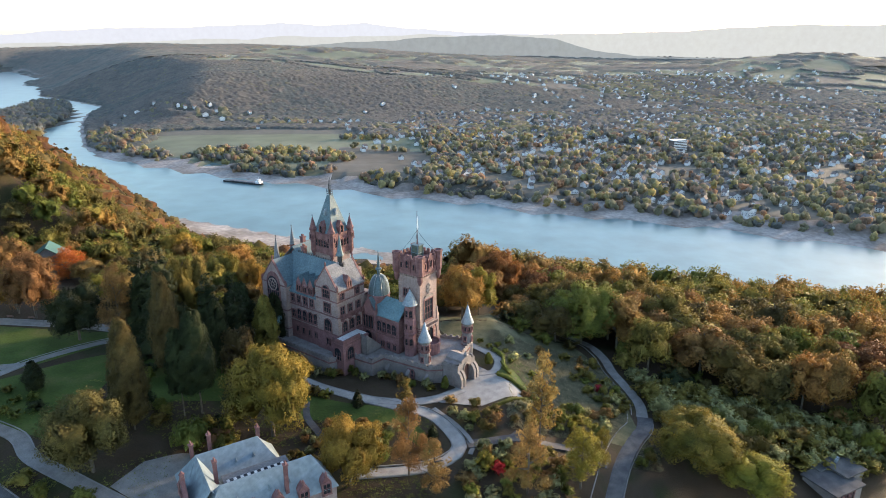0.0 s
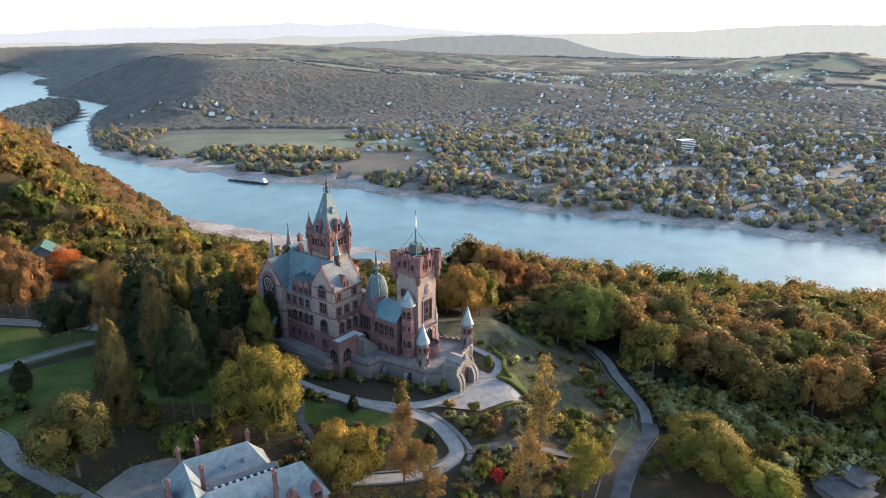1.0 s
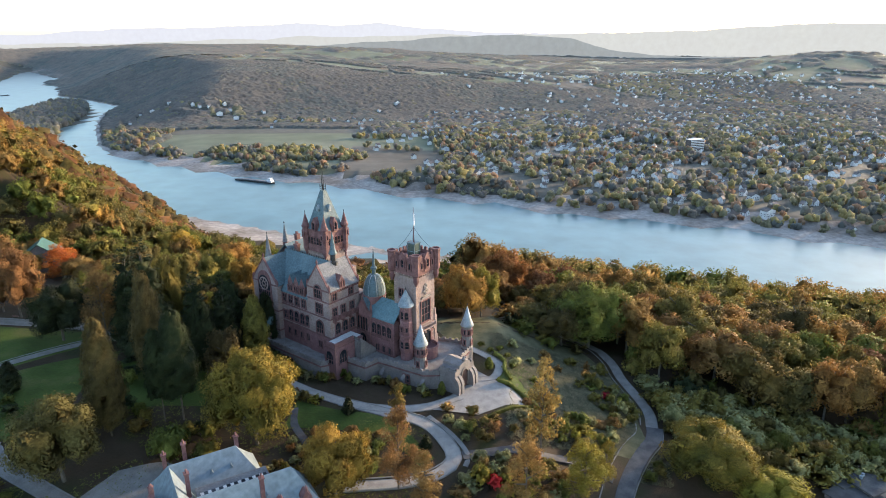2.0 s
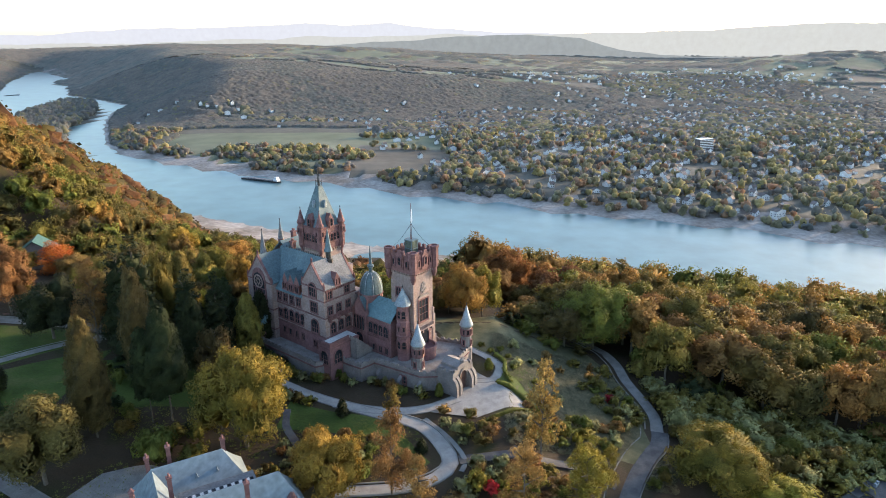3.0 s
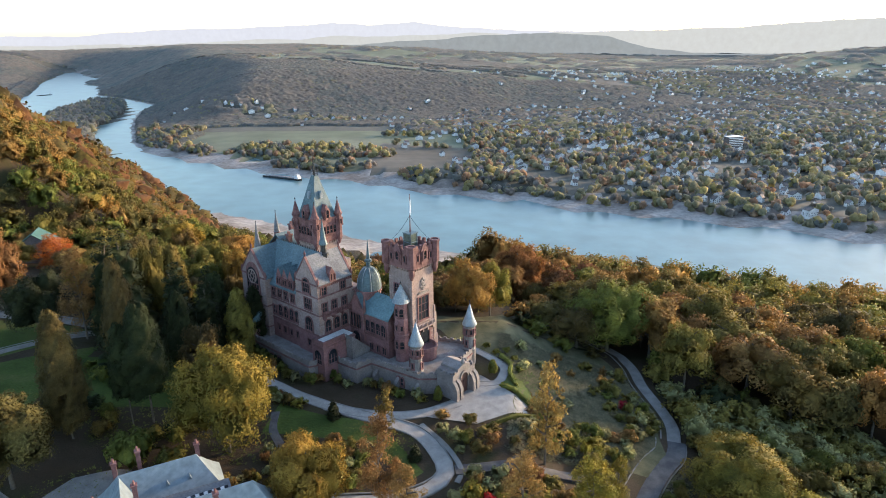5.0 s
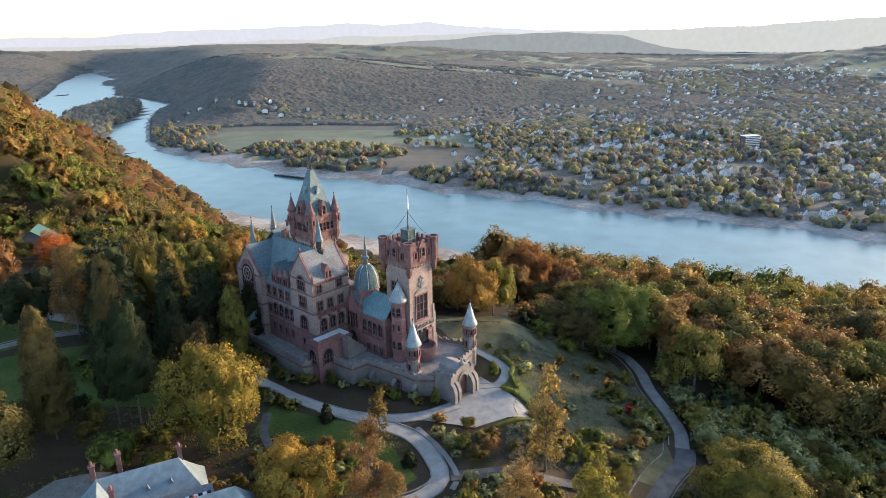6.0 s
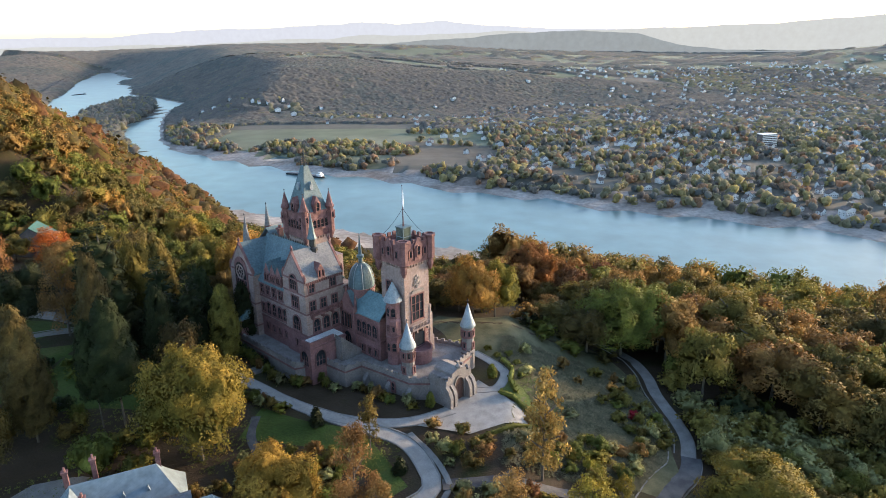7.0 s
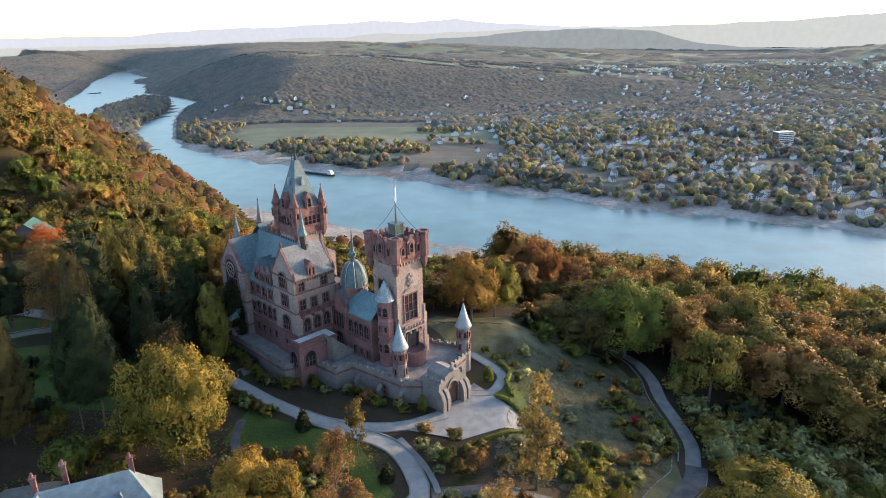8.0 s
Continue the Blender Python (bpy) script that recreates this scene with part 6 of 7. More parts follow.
def scatter(n, x0, x1, y0, y1, test, mix, h, r, shapes=("round",), gap=0.62, seed=1, group=""):
    """Finds places for n trees; they are built further down, the nearest as things."""
    rg = random.Random(seed)
    made = 0
    cell = {}
    for a, b, c in PLACED:
        cell.setdefault((int(a // 20), int(b // 20)), []).append((a, b, c))
    for _ in range(n * 14):
        if made >= n:
            break
        x, y = rg.uniform(x0, x1), rg.uniform(y0, y1)
        hh, rr = rg.uniform(*h), rg.uniform(*r)
        i, j = int(x // 20), int(y // 20)
        close = [q for di in (-1, 0, 1) for dj in (-1, 0, 1) for q in cell.get((i + di, j + dj), ())]
        if not -0.86 < (x + 5) / (y + 190) < 0.76 or not test(x, y) or any((x - a) ** 2 + (y - b) ** 2 < ((rr + c) * gap) ** 2 for a, b, c in close):
            continue
        PLACED.append((x, y, rr))
        cell.setdefault((i, j), []).append((x, y, rr))
        WAIT.append((x, y, hh, rr, rg.choice(shapes), rg.choice(mix), rg.randrange(3), group))
        made += 1


def off_paths(x, y, gap=3.2):
    return all(min(np.hypot(L[:, 0] - x, L[:, 1] - y)) > w / 2 + gap for L, w in LINES if abs(L[:, 0].mean() - x) < 60)


EDGE_X, EDGE_Y = [10, 18, 32, 42, 47, 54, 60, 90, 140, 250], [40, 26, 18, 22, 36, 16, 6, -6, -18, -28]


def right_wood(x, y):
    return y > np.interp(x, EDGE_X, EDGE_Y) and gz(x, y) > -85 and not (x < 34 and y < 110) and off_paths(x, y)


scatter(330, 10, 310, -24, 215, right_wood, MIX_R, (17, 24), (7.5, 12.5), gap=0.48, seed=3, group="right wood")
scatter(95, 14, 150, -24, 44, lambda x, y: -2.5 < y - np.interp(x, EDGE_X, EDGE_Y) < 5 and off_paths(x, y, 1.5), ["green", "umber", "conifer", "olive", "green", "russet"], (3.0, 6.5), (2.4, 4.2), ("shrub",), gap=0.5, seed=17, group="wood edge shrubs")
scatter(26, 4, 36, 34, 112, lambda x, y: np.hypot(x - 21, y - 80) > 9 and not (y < 78 and abs(x - 14) < 9), ["russet", "umber", "russet", "olive", "orange"], (9, 13), (5, 7.5), gap=0.5, seed=16, group="right wood")
scatter(110, -60, 14, 30, 130, lambda x, y: y > 34, MIX_L, (9, 13), (4.5, 6.5), gap=0.5, seed=4, group="wood behind the castle")
scatter(330, -200, -58, 14, 210, lambda x, y: (y > 22 or x > -90) and not (-160 < x < -100 and y < 30) and not (-160 < x + 0.45 * (y - 50) < -122 and 28 < y < 68), MIX_L, (11, 16), (4.5, 7), gap=0.5, seed=5, group="wood behind the park")
scatter(420, -300, -120, 60, 330, lambda x, y: gz(x, y) > -60 and x < -135 and not (x > -170 and y < 72), ["russet", "russet", "rust", "umber", "russet", "olive", "rust", "umber", "russet", "olive", "umber", "rust"], (10, 14), (4.5, 7.5), gap=0.5, seed=6, group="hillside wood")
scatter(9, -96, -54, -6, 12, lambda x, y: off_paths(x, y), ["conifer", "conifer", "olive"], (14, 22), (3.4, 5.0), ("column", "cone"), gap=0.8, seed=7, group="park conifers")
scatter(9, 62, 140, -70, -14, lambda x, y: not (84 < x < 104 and -52 < y < -30) and off_paths(x, y), ["olive", "lime", "green"], (5, 8), (3, 4.5), gap=0.6, seed=8, group="slope trees")
BUSH = ["sage", "olive", "russet", "green", "sage", "olive", "lime"]
scatter(260, 54, 150, -34, 14, lambda x, y: y < np.interp(x, [54, 60, 90, 140], [12, 6, -4, -14]) and off_paths(x, y, 2), ["sage", "sage", "olive", "sage", "olive"], (3.0, 6.0), (2.6, 4.6), ("shrub",), gap=0.45, seed=9, group="slope shrubs")
scatter(85, -8, 47, -40, 12, lambda x, y: (y < -21 or x > 36 or math.sin(x * 0.7) * math.sin(y * 0.6) > 0.72) and np.hypot(x - 5, y + 17) > 11.5 and off_paths(x, y, 1.2) and not (2 < x < 13 and y > -14), BUSH, (1.4, 3.4), (1.2, 2.2), ("shrub",), gap=0.55, seed=10, group="garden shrubs")
scatter(90, -2, 36, -75, -42, lambda x, y: off_paths(x, y, 1.5), BUSH, (1.5, 3.5), (1.4, 2.6), ("shrub",), gap=0.55, seed=12, group="bank shrubs")
scatter(60, -52, -12, -24, -8, lambda x, y: -20.5 - 0.42 * (x + 30) > y > -27 - 0.4 * (x + 30) and off_paths(x, y, 1.2), BUSH, (1.2, 3.0), (1.0, 1.9), ("shrub",), gap=0.6, seed=13, group="terrace shrubs")
scatter(110, -130, -56, -66, 0, lambda x, y: not (-76 < x < -58 and y < -46) and off_paths(x, y, 1.5) and not (x < -92 and y > -24) and (math.sin(x * 0.21) + math.sin(y * 0.3) > 0.1), ["green", "olive", "green", "conifer"], (1.5, 4), (1.4, 2.8), ("shrub",), gap=0.75, seed=14, group="park shrubs")
scatter(40, -45, -18, -50, -34, lambda x, y: y < -36 and off_paths(x, y, 1.2), BUSH, (1.2, 2.8), (1.0, 1.8), ("shrub",), gap=0.7, seed=15, group="bank shrubs")

WAIT.sort(key=lambda w: math.hypot(w[0], w[1] + 150))
quota = {"shrub": 235, "tree": 225}
far_trees, far_shrubs = [], []
for x, y, h, r, shape, colour, variant, group in WAIT:
    kind = "shrub" if shape == "shrub" else "tree"
    if quota[kind] > 0:
        quota[kind] -= 1
        tree(x, y, h, r, shape, colour, variant, group=group)
    else:
        (far_shrubs if kind == "shrub" else far_trees).append((x, y, h, r, shape, colour))


def joined(name, items, leaves, size, label, category):
    """Many trees past counting, as one mesh."""
    base = [crown_data(900 + k, "shrub" if "shrub" in name else "round", leaves, size, 9 if "shrub" in name else 30) for k in range(4)]
    cols = sorted(LEAF)
    V, F, MI, NN, off = [], [], [], [], 0
    rg = np.random.default_rng(77)
    for k, (x, y, h, r, shape, colour) in enumerate(items):
        v, f, nn = base[k % 4]
        a = rg.uniform(0, 6.28)
        c, s = math.cos(a), math.sin(a)
        p = v * np.array((r * 1.1, r * 1.1, h))
        V.append(np.stack([p[:, 0] * c - p[:, 1] * s + x, p[:, 0] * s + p[:, 1] * c + y, p[:, 2] + gz(x, y) - 0.2], 1))
        nn = nn / np.array((r * 1.1, r * 1.1, h)) * h
        NN.append(np.stack([nn[:, 0] * c - nn[:, 1] * s, nn[:, 0] * s + nn[:, 1] * c, nn[:, 2]], 1))
        F.extend([[q + off for q in t] for t in f])
        MI.extend([cols.index(colour)] * len(f))
        off += len(v)
    tagged(new(name, mesh_of(name, np.vstack(V).tolist(), F, [M["leaf_" + c] for c in cols], MI, normals=np.vstack(NN))), label, category, kind="stuff")


joined("woodland", far_trees, 960, 0.052, "dense autumn woodland canopy of green, russet and gold", "woods")
if far_shrubs:
    joined("shrubbery", far_shrubs, 300, 0.11, "dense low green shrubs on the slope", "shrubs")

# planting along the foot of the terrace wall
U_, V_ = Vector((math.cos(radians(TURN)), math.sin(radians(TURN)))), Vector((-math.sin(radians(TURN)), math.cos(radians(TURN))))
rg = random.Random(31)
for a, b in (((-34, -26), (-13, -26)), ((-12, -25), (-9, -20.5)), ((-8, -20), (-2, -19.5)), ((0, -15.5), (11, -13.8)), ((13, -13), (16, -11.5))):
    n = int(math.hypot(b[0] - a[0], b[1] - a[1]) / 2.1) + 1
    for i in range(n):
        t = (i + rg.random() * 0.6) / n
        u, v = a[0] + (b[0] - a[0]) * t, a[1] + (b[1] - a[1]) * t - rg.uniform(0, 1.6)
        p = Vector((O.x, O.y)) + U_ * u + V_ * v
        tree(p.x, p.y, rg.uniform(1.2, 3.2), rg.uniform(0.9, 1.7), "shrub", rg.choice(BUSH + ["green", "russet"]), rg.randrange(3), "shrub at the foot of the terrace wall", group="terrace shrubs")


for k in range(7):       # a row of clipped yews under the wall
    u, v = -33.5 + k * 1.9, -25.4
    p = Vector((O.x, O.y)) + U_ * u + V_ * v
    tree(p.x, p.y, 2.6 + 0.3 * (k % 2), 0.85, "column", "conifer", k % 3, "clipped dark yew in the terrace garden", group="clipped yews")
gs = thing("garden_steps", Matrix.Translation((*(Vector((O.x, O.y)) + U_ * -22.5 + V_ * -27.6), 0)) @ Matrix.Rotation(radians(TURN), 4, "Z"), "short flight of grey stone garden steps beside the drive", "steps")
gs.location.z = gz(gs.location.x, gs.location.y)
for k in range(8):
    bm = bmesh.new()
    box(bm, -1.1, 1.1, -1.6 + k * 0.34, -1.2 + k * 0.34, -0.6, -0.05 + k * 0.15)
    part("step", bm, M["kerb"], gs)
for sx in (-1.3, 1.1):
    bm = bmesh.new()
    box(bm, sx, sx + 0.2, -1.7, 1.6, -0.6, 0.5)
    box(bm, sx - 0.05, sx + 0.25, -1.75, 1.65, 0.5, 0.6)
    part("cheek_wall", bm, M["rubble"], gs)


def tufts(name, n, x0, x1, y0, y1, test, mat, size, label, seed):
    """Rough grass and herbs: small upright blades in tufts over the slope."""
    rg = np.random.default_rng(seed)
    x, y = rg.uniform(x0, x1, n), rg.uniform(y0, y1, n)
    keep = np.array([test(a, b) for a, b in zip(x, y)])
    x, y = x[keep], y[keep]
    z = np.array([gz(a, b) for a, b in zip(x, y)])
    k = 5
    x, y, z = np.repeat(x, k) + rg.normal(size=len(x) * k) * 0.25, np.repeat(y, k) + rg.normal(size=len(y) * k) * 0.25, np.repeat(z, k)
    a, s = rg.uniform(0, 6.28, len(x)), size * rg.uniform(0.4, 1.3, len(x))
    dx, dy = np.cos(a) * s * 0.4, np.sin(a) * s * 0.4
    V = np.stack([np.stack([x - dx, y - dy, z + 0.02], 1), np.stack([x + dx, y + dy, z + 0.02], 1), np.stack([x - dy * 2.4, y + dx * 2.4, z + s * 0.5], 1)], 1).reshape(-1, 3)
    me = mesh_of(name, V.tolist(), np.arange(len(V)).reshape(-1, 3).tolist(), mat, normals=np.tile((0.0, 0.0, 1.0), (len(V), 1)))
    tagged(new(name, me), label, "grass", kind="stuff")


M["straw"] = material("dry_grass_blades", [(0.060, 0.056, 0.030), (0.092, 0.083, 0.047), (0.125, 0.108, 0.063)], 0.5, bump=0, per_island=0.3, spec=0.1)
tufts("rough_grass", 9000, 10, 48, -40, 14, lambda x, y: np.hypot(x - 5, y + 17) > 12 and off_paths(x, y, 0.4), M["straw"], 0.55, "dry brownish grass tufts on the slope", 51)
tufts("undergrowth", 7000, -110, -8, -75, -22, lambda x, y: y < -24 - 0.35 * (x + 30) and off_paths(x, y, 0.4) and math.sin(x * 0.25) + math.sin(y * 0.31) > 0.2 and not (-66 < x < -28 and y < -48), M["leaf_green"], 0.35, "low green herbs and fallen leaves under the park trees", 52)


def flat_house():
    """Low flat-roofed building on the lower slope."""
    z = gz(93, -38) - 0.4
    h = thing("flat_roofed_house", pose(93, -38.5, z, 0, 0, 24), "low flat-roofed grey house on the lower slope", "house")
    for x0, x1, y0, y1, hh in ((-7, 3, -5, 4, 3.0), (1, 8, -2, 6, 3.8), (-2, 2.5, 3, 8, 3.4)):
        bm = bmesh.new()
        box(bm, x0, x1, y0, y1, -4, hh)
        part("wall", bm, M["rubble"], h)
        bm = bmesh.new()
        box(bm, x0 - 0.5, x1 + 0.5, y0 - 0.5, y1 + 0.5, hh, hh + 0.35)
        part("roof", bm, M["asphalt"], h, "flat grey bitumen roof")
    for x, y in ((4, 3), (5.2, 3.4), (0.5, 6.5)):
        bm = bmesh.new()
        box(bm, x - 0.3, x + 0.3, y - 0.3, y + 0.3, 3.7, 5.0)
        part("roof_vent", bm, M["zinc"], h)
    for x in (-5.5, -3.2, -0.9):
        w = part("window", WIN["two"], None, h)
        w.matrix_local = pose(x, -5, 0.3)


flat_house()


def green_house():
    """House with a green roof among the trees above the promenade."""
    x, y = -150, 62
    h = thing("lodge", pose(x, y, gz(x, y), 0, 0, 20), "stone lodge with a green metal roof among the trees", "house")
    bm = bmesh.new()
    gable_wall(bm, -6, 6, -4.5, 4.5, -2, 6.5, 11)
    part("wall", bm, M["rubble"], h)
    bm = bmesh.new()
    gable_roof(bm, -6, 6, -4.5, 4.5, 6.5, 11, "y", 0.6, 0.25)
    part("roof", bm, M["greenroof"], h, "green metal roof")
    for q in (-3, 0, 3):
        w = part("window", WIN["two"], None, h)
        w.matrix_local = pose(q, -4.5, 2.5)


green_house()


def bench(x, y, turn):
    b = thing("bench", pose(x, y, gz(x, y) + 0.1, 0, 0, turn), "plain wooden park bench on the promenade", "bench", "benches on the promenade")
    bm = bmesh.new()
    box(bm, -0.9, 0.9, -0.25, 0.25, 0.40, 0.46)
    part("seat", bm, M["wood"], b)
    bm = bmesh.new()
    box(bm, -0.9, 0.9, 0.22, 0.28, 0.5, 0.9)
    part("backrest", bm, M["wood"], b)
    for s in (-0.75, 0.75):
        bm = bmesh.new()
        box(bm, s - 0.05, s + 0.05, -0.22, 0.26, 0, 0.42)
        part("leg", bm, M["iron"], b)


for x in (-134, -128, -121, -113):
    bench(x, 9.6, 180)


def hedge(name, pts, width, height, label):
    """A clipped hedge along a smooth line: a rounded body covered in small leaves."""
    L = smooth_line(pts, 0.8)
    T = np.gradient(L, axis=0)
    T /= np.linalg.norm(T, axis=1)[:, None]
    Nn = np.stack([-T[:, 1], T[:, 0]], 1)
    rg = np.random.default_rng(len(pts) * 7 + int(abs(pts[0][0])))
    prof = [(-0.5, 0), (-0.5, 0.7), (-0.3, 1.0), (0.3, 1.0), (0.5, 0.7), (0.5, 0)]
    V, F = [], []
    for p, n in zip(L, Nn):
        z = gz(*p)
        for s, h in prof:
            q = p + n * s * width
            V.append((q[0] + rg.normal() * 0.06, q[1] + rg.normal() * 0.06, z - 0.1 + h * height + rg.normal() * 0.06))
    k = len(prof)
    for i in range(len(L) - 1):
        for j in range(k - 1):
            a = i * k + j
            F.append((a, a + 1, a + k + 1, a + k))
    V = np.array(V)
    c = V[rg.integers(0, len(V), len(L) * 14)] + rg.normal(size=(len(L) * 14, 3)) * 0.15
    q, fq = leaf_quads(rg, c, np.tile((0, 0, 1.0), (len(c), 1)), 0.22)
    F += (fq + len(V)).tolist()
    ob = new(name, mesh_of(name, np.vstack([V, q]).tolist(), F, M["leaf_green"]))
    return tagged(ob, label, "hedge")


hedge("hedge", [(9.5, -13.5), (13, -15.5), (17.2, -20.6)], 0.9, 1.0, "low clipped green hedge along the forecourt")
hedge("hedge", [(16.5, -22.8), (11.5, -26), (5, -30)], 0.8, 0.8, "low clipped hedge on the forecourt edge")
hedge("hedge", [(13, -12.5), (11.8, -8), (12.2, -3.5), (10, 1)], 0.9, 1.0, "curved clipped hedge beside the narrow path")
for x, y in ((8.8, 2.5), (11.6, 3.6), (13.4, 0.2), (14.2, -5), (6.4, 6.0)):
    tree(x, y, 1.5, 1.1, "shrub", "green", 1, "rounded green shrub beside the narrow path")

# ---- the far bank: woods and towns ----
def blobs(name, pts, sizes, mats, pick, label, category, sub=ICO1, seed=5, leaves=0):
    rng = np.random.default_rng(seed)
    pick = np.asarray(pick)
    v0, f0 = sub
    n, k = len(pts), len(v0)
    d = 1 + 0.27 * rng.normal(size=(n, k, 1))
    V = v0[None] * d * sizes[:, None, :] + pts[:, None, :]
    F = f0[None] + (np.arange(n) * k)[:, None, None]
    me = bpy.data.meshes.new(name)
    V, F = V.reshape(-1, 3), F.reshape(-1, 3)
    MI = np.repeat(pick, len(f0))
    if leaves:      # ragged leaf sprays on the outline
        o = np.repeat(np.arange(n), leaves)
        dd = rng.normal(size=(n * leaves, 3))
        dd[:, 2] = np.abs(dd[:, 2]) - 0.3
        dd /= np.linalg.norm(dd, axis=1)[:, None]
        q, fq = leaf_quads(rng, pts[o] + dd * sizes[o] * rng.uniform(0.80, 1.30, (n * leaves, 1)), dd, sizes[o][:, :1] * 0.24)
        F = np.vstack([F, np.vstack([fq[:, :3], fq[:, [0, 2, 3]]]) + len(V)])
        V = np.vstack([V, q])
        MI = np.concatenate([MI, pick[o], pick[o]])
    me.vertices.add(len(V))
    me.vertices.foreach_set("co", V.ravel())
    me.loops.add(F.size)
    me.loops.foreach_set("vertex_index", F.ravel())
    me.polygons.add(len(F))
    me.polygons.foreach_set("loop_start", np.arange(0, F.size, 3))
    for m in mats:
        me.materials.append(m)
    me.polygons.foreach_set("material_index", MI)
    me.polygons.foreach_set("use_smooth", np.ones(len(F), bool))
    me.update(calc_edges=True)
    if leaves:      # crowns of leaves shade softly, as domes open to the sky
        N = np.concatenate([v0[None].repeat(n, 0).reshape(-1, 3), np.repeat(dd, 4, 0)]) * 0.55 + np.array((0, 0, 0.6))
        me.normals_split_custom_set_from_vertices((N / np.linalg.norm(N, axis=1)[:, None]).tolist())
    return tagged(new(name, me), label, category, kind="stuff")


# paler and greyer than leaves: valley haze is put into colour and sheen
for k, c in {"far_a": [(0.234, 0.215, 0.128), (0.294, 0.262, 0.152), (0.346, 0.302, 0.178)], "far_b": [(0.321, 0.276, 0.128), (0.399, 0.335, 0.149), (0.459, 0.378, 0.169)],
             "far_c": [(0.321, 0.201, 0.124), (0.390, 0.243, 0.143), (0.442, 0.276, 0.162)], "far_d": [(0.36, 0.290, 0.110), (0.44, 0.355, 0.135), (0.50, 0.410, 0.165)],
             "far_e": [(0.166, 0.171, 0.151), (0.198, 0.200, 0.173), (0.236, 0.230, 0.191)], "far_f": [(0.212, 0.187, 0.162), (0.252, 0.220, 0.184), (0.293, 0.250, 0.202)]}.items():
    M[k] = material("haze_paled_foliage_" + k[-1], c, 0.03, rough=0.9, bump=0, per_island=0.10, sheen=0.10, translucent=0.65, spec=0.1)


def far_mid(x):
    return np.interp(x, [-2300, -1782, -1100, -760, -426, 31, 470, 2600], [3700, 2750, 1780, 1120, 760, 560, 350, -900])


rng = np.random.default_rng(21)


def far_points(n, x0, x1, y0, y1, keep, gap=22):
    x, y = rng.uniform(x0, x1, n), rng.uniform(y0, y1, n)
    ok = (y > far_mid(x)) & ~inside(x, y, RIVER) & (dist_poly(x, y, RIVER) > gap)
    ok &= keep(x, y) & (np.abs(x + 5) < 0.75 * (y + 190) + 60)
    x, y = x[ok], y[ok]
    return x, y, ground_z(x, y)


def town(x, y):
    """How built-up the land is, 0 to 1."""
    t = sstep(x, -80, 60) * (1 - sstep(y, 1350, 1650 + 0.15 * x)) + 0.9 * np.exp(-(((x - 850) / 420) ** 2 + ((y - 2000) / 330) ** 2))
    t = t + np.exp(-(((x - 30) / 200) ** 2 + ((y - 1250) / 150) ** 2)) + 0.8 * np.exp(-(((x + 330) / 110) ** 2 + ((y - 1370) / 40) ** 2)) + 0.8 * np.exp(-(((x + 560) / 120) ** 2 + ((y - 1420) / 50) ** 2))
    return np.clip(t, 0, 1)


def plain(x, y):
    """Trees of the river plain: a belt along the shore, a copse in the fields, gardens in the town."""
    d = dist_poly(x, y, RIVER)
    copse = ((x + 270) / 150) ** 2 + ((y - 950 + 0.25 * (x + 270)) / 62) ** 2 < 1
    belt = (d < 66 + 18 * wave(x, y, 40.0, 3)) & (d > 30) & (wave(x, y, 29.0, 6) > -0.35)
    garden = (x > -20 - 40 * wave(x, y, 60.0)) & (wave(x, y, 38.0, 4) > -0.45)
    hedge = ((np.abs(y - 1010 + 0.35 * (x + 100)) < 7) | (np.abs(y - 1130) < 9)) & (x < 0) & (x > -170)
    return copse | belt | garden | hedge | (x < -560)


# places of the houses, thinned so that none overlap
hx, hy = rng.uniform(-800, 1500, 12000), rng.uniform(380, 2450, 12000)
shore_d = dist_poly(hx, hy, RIVER)
ok = (hy > far_mid(hx)) & ~inside(hx, hy, RIVER) & (shore_d > 58) & (rng.random(12000) < 0.55 * town(hx, hy) * (0.35 + 0.65 * (wave(hx, hy, 58.0, 9) > -0.1))) & (np.abs(hx + 5) < 0.78 * (hy + 190))
ok &= (hx > 240) | (hy > 690 - 0.35 * hx + 90 * rng.random(12000))
hx, hy = hx[ok], hy[ok]
SHORE = ((276, 610, 3, 0.55), (290, 603, 1, 0.5), (333, 572, 3, 0.55), (372, 548, 5, 0.5), (352, 560, 2, 0.5), (440, 500, 4, 0.5))
taken = []
for i in np.argsort(np.hypot(hx, hy + 170)):
    if all((hx[i] - a) ** 2 + (hy[i] - b) ** 2 > 18 ** 2 for a, b in taken + [(q[0], q[1]) for q in SHORE]):
        taken.append((hx[i], hy[i]))
YARD = np.zeros((560, 1200), bool)       # open ground round and in front of the houses, 4 m cells from (-2400, 360)
for a, b in taken + [(q[0], q[1]) for q in SHORE] + [(452, 980)]:
    i, j = int((b - 360) / 4), int((a + 2400) / 4)
    YARD[max(0, i - 6):i + 2, max(0, j - 2):j + 3] = True


def in_yard(x, y):
    i, j = np.clip(((y - 360) / 4).astype(int), 0, 559), np.clip(((x + 2400) / 4).astype(int), 0, 1199)
    return YARD[i, j]


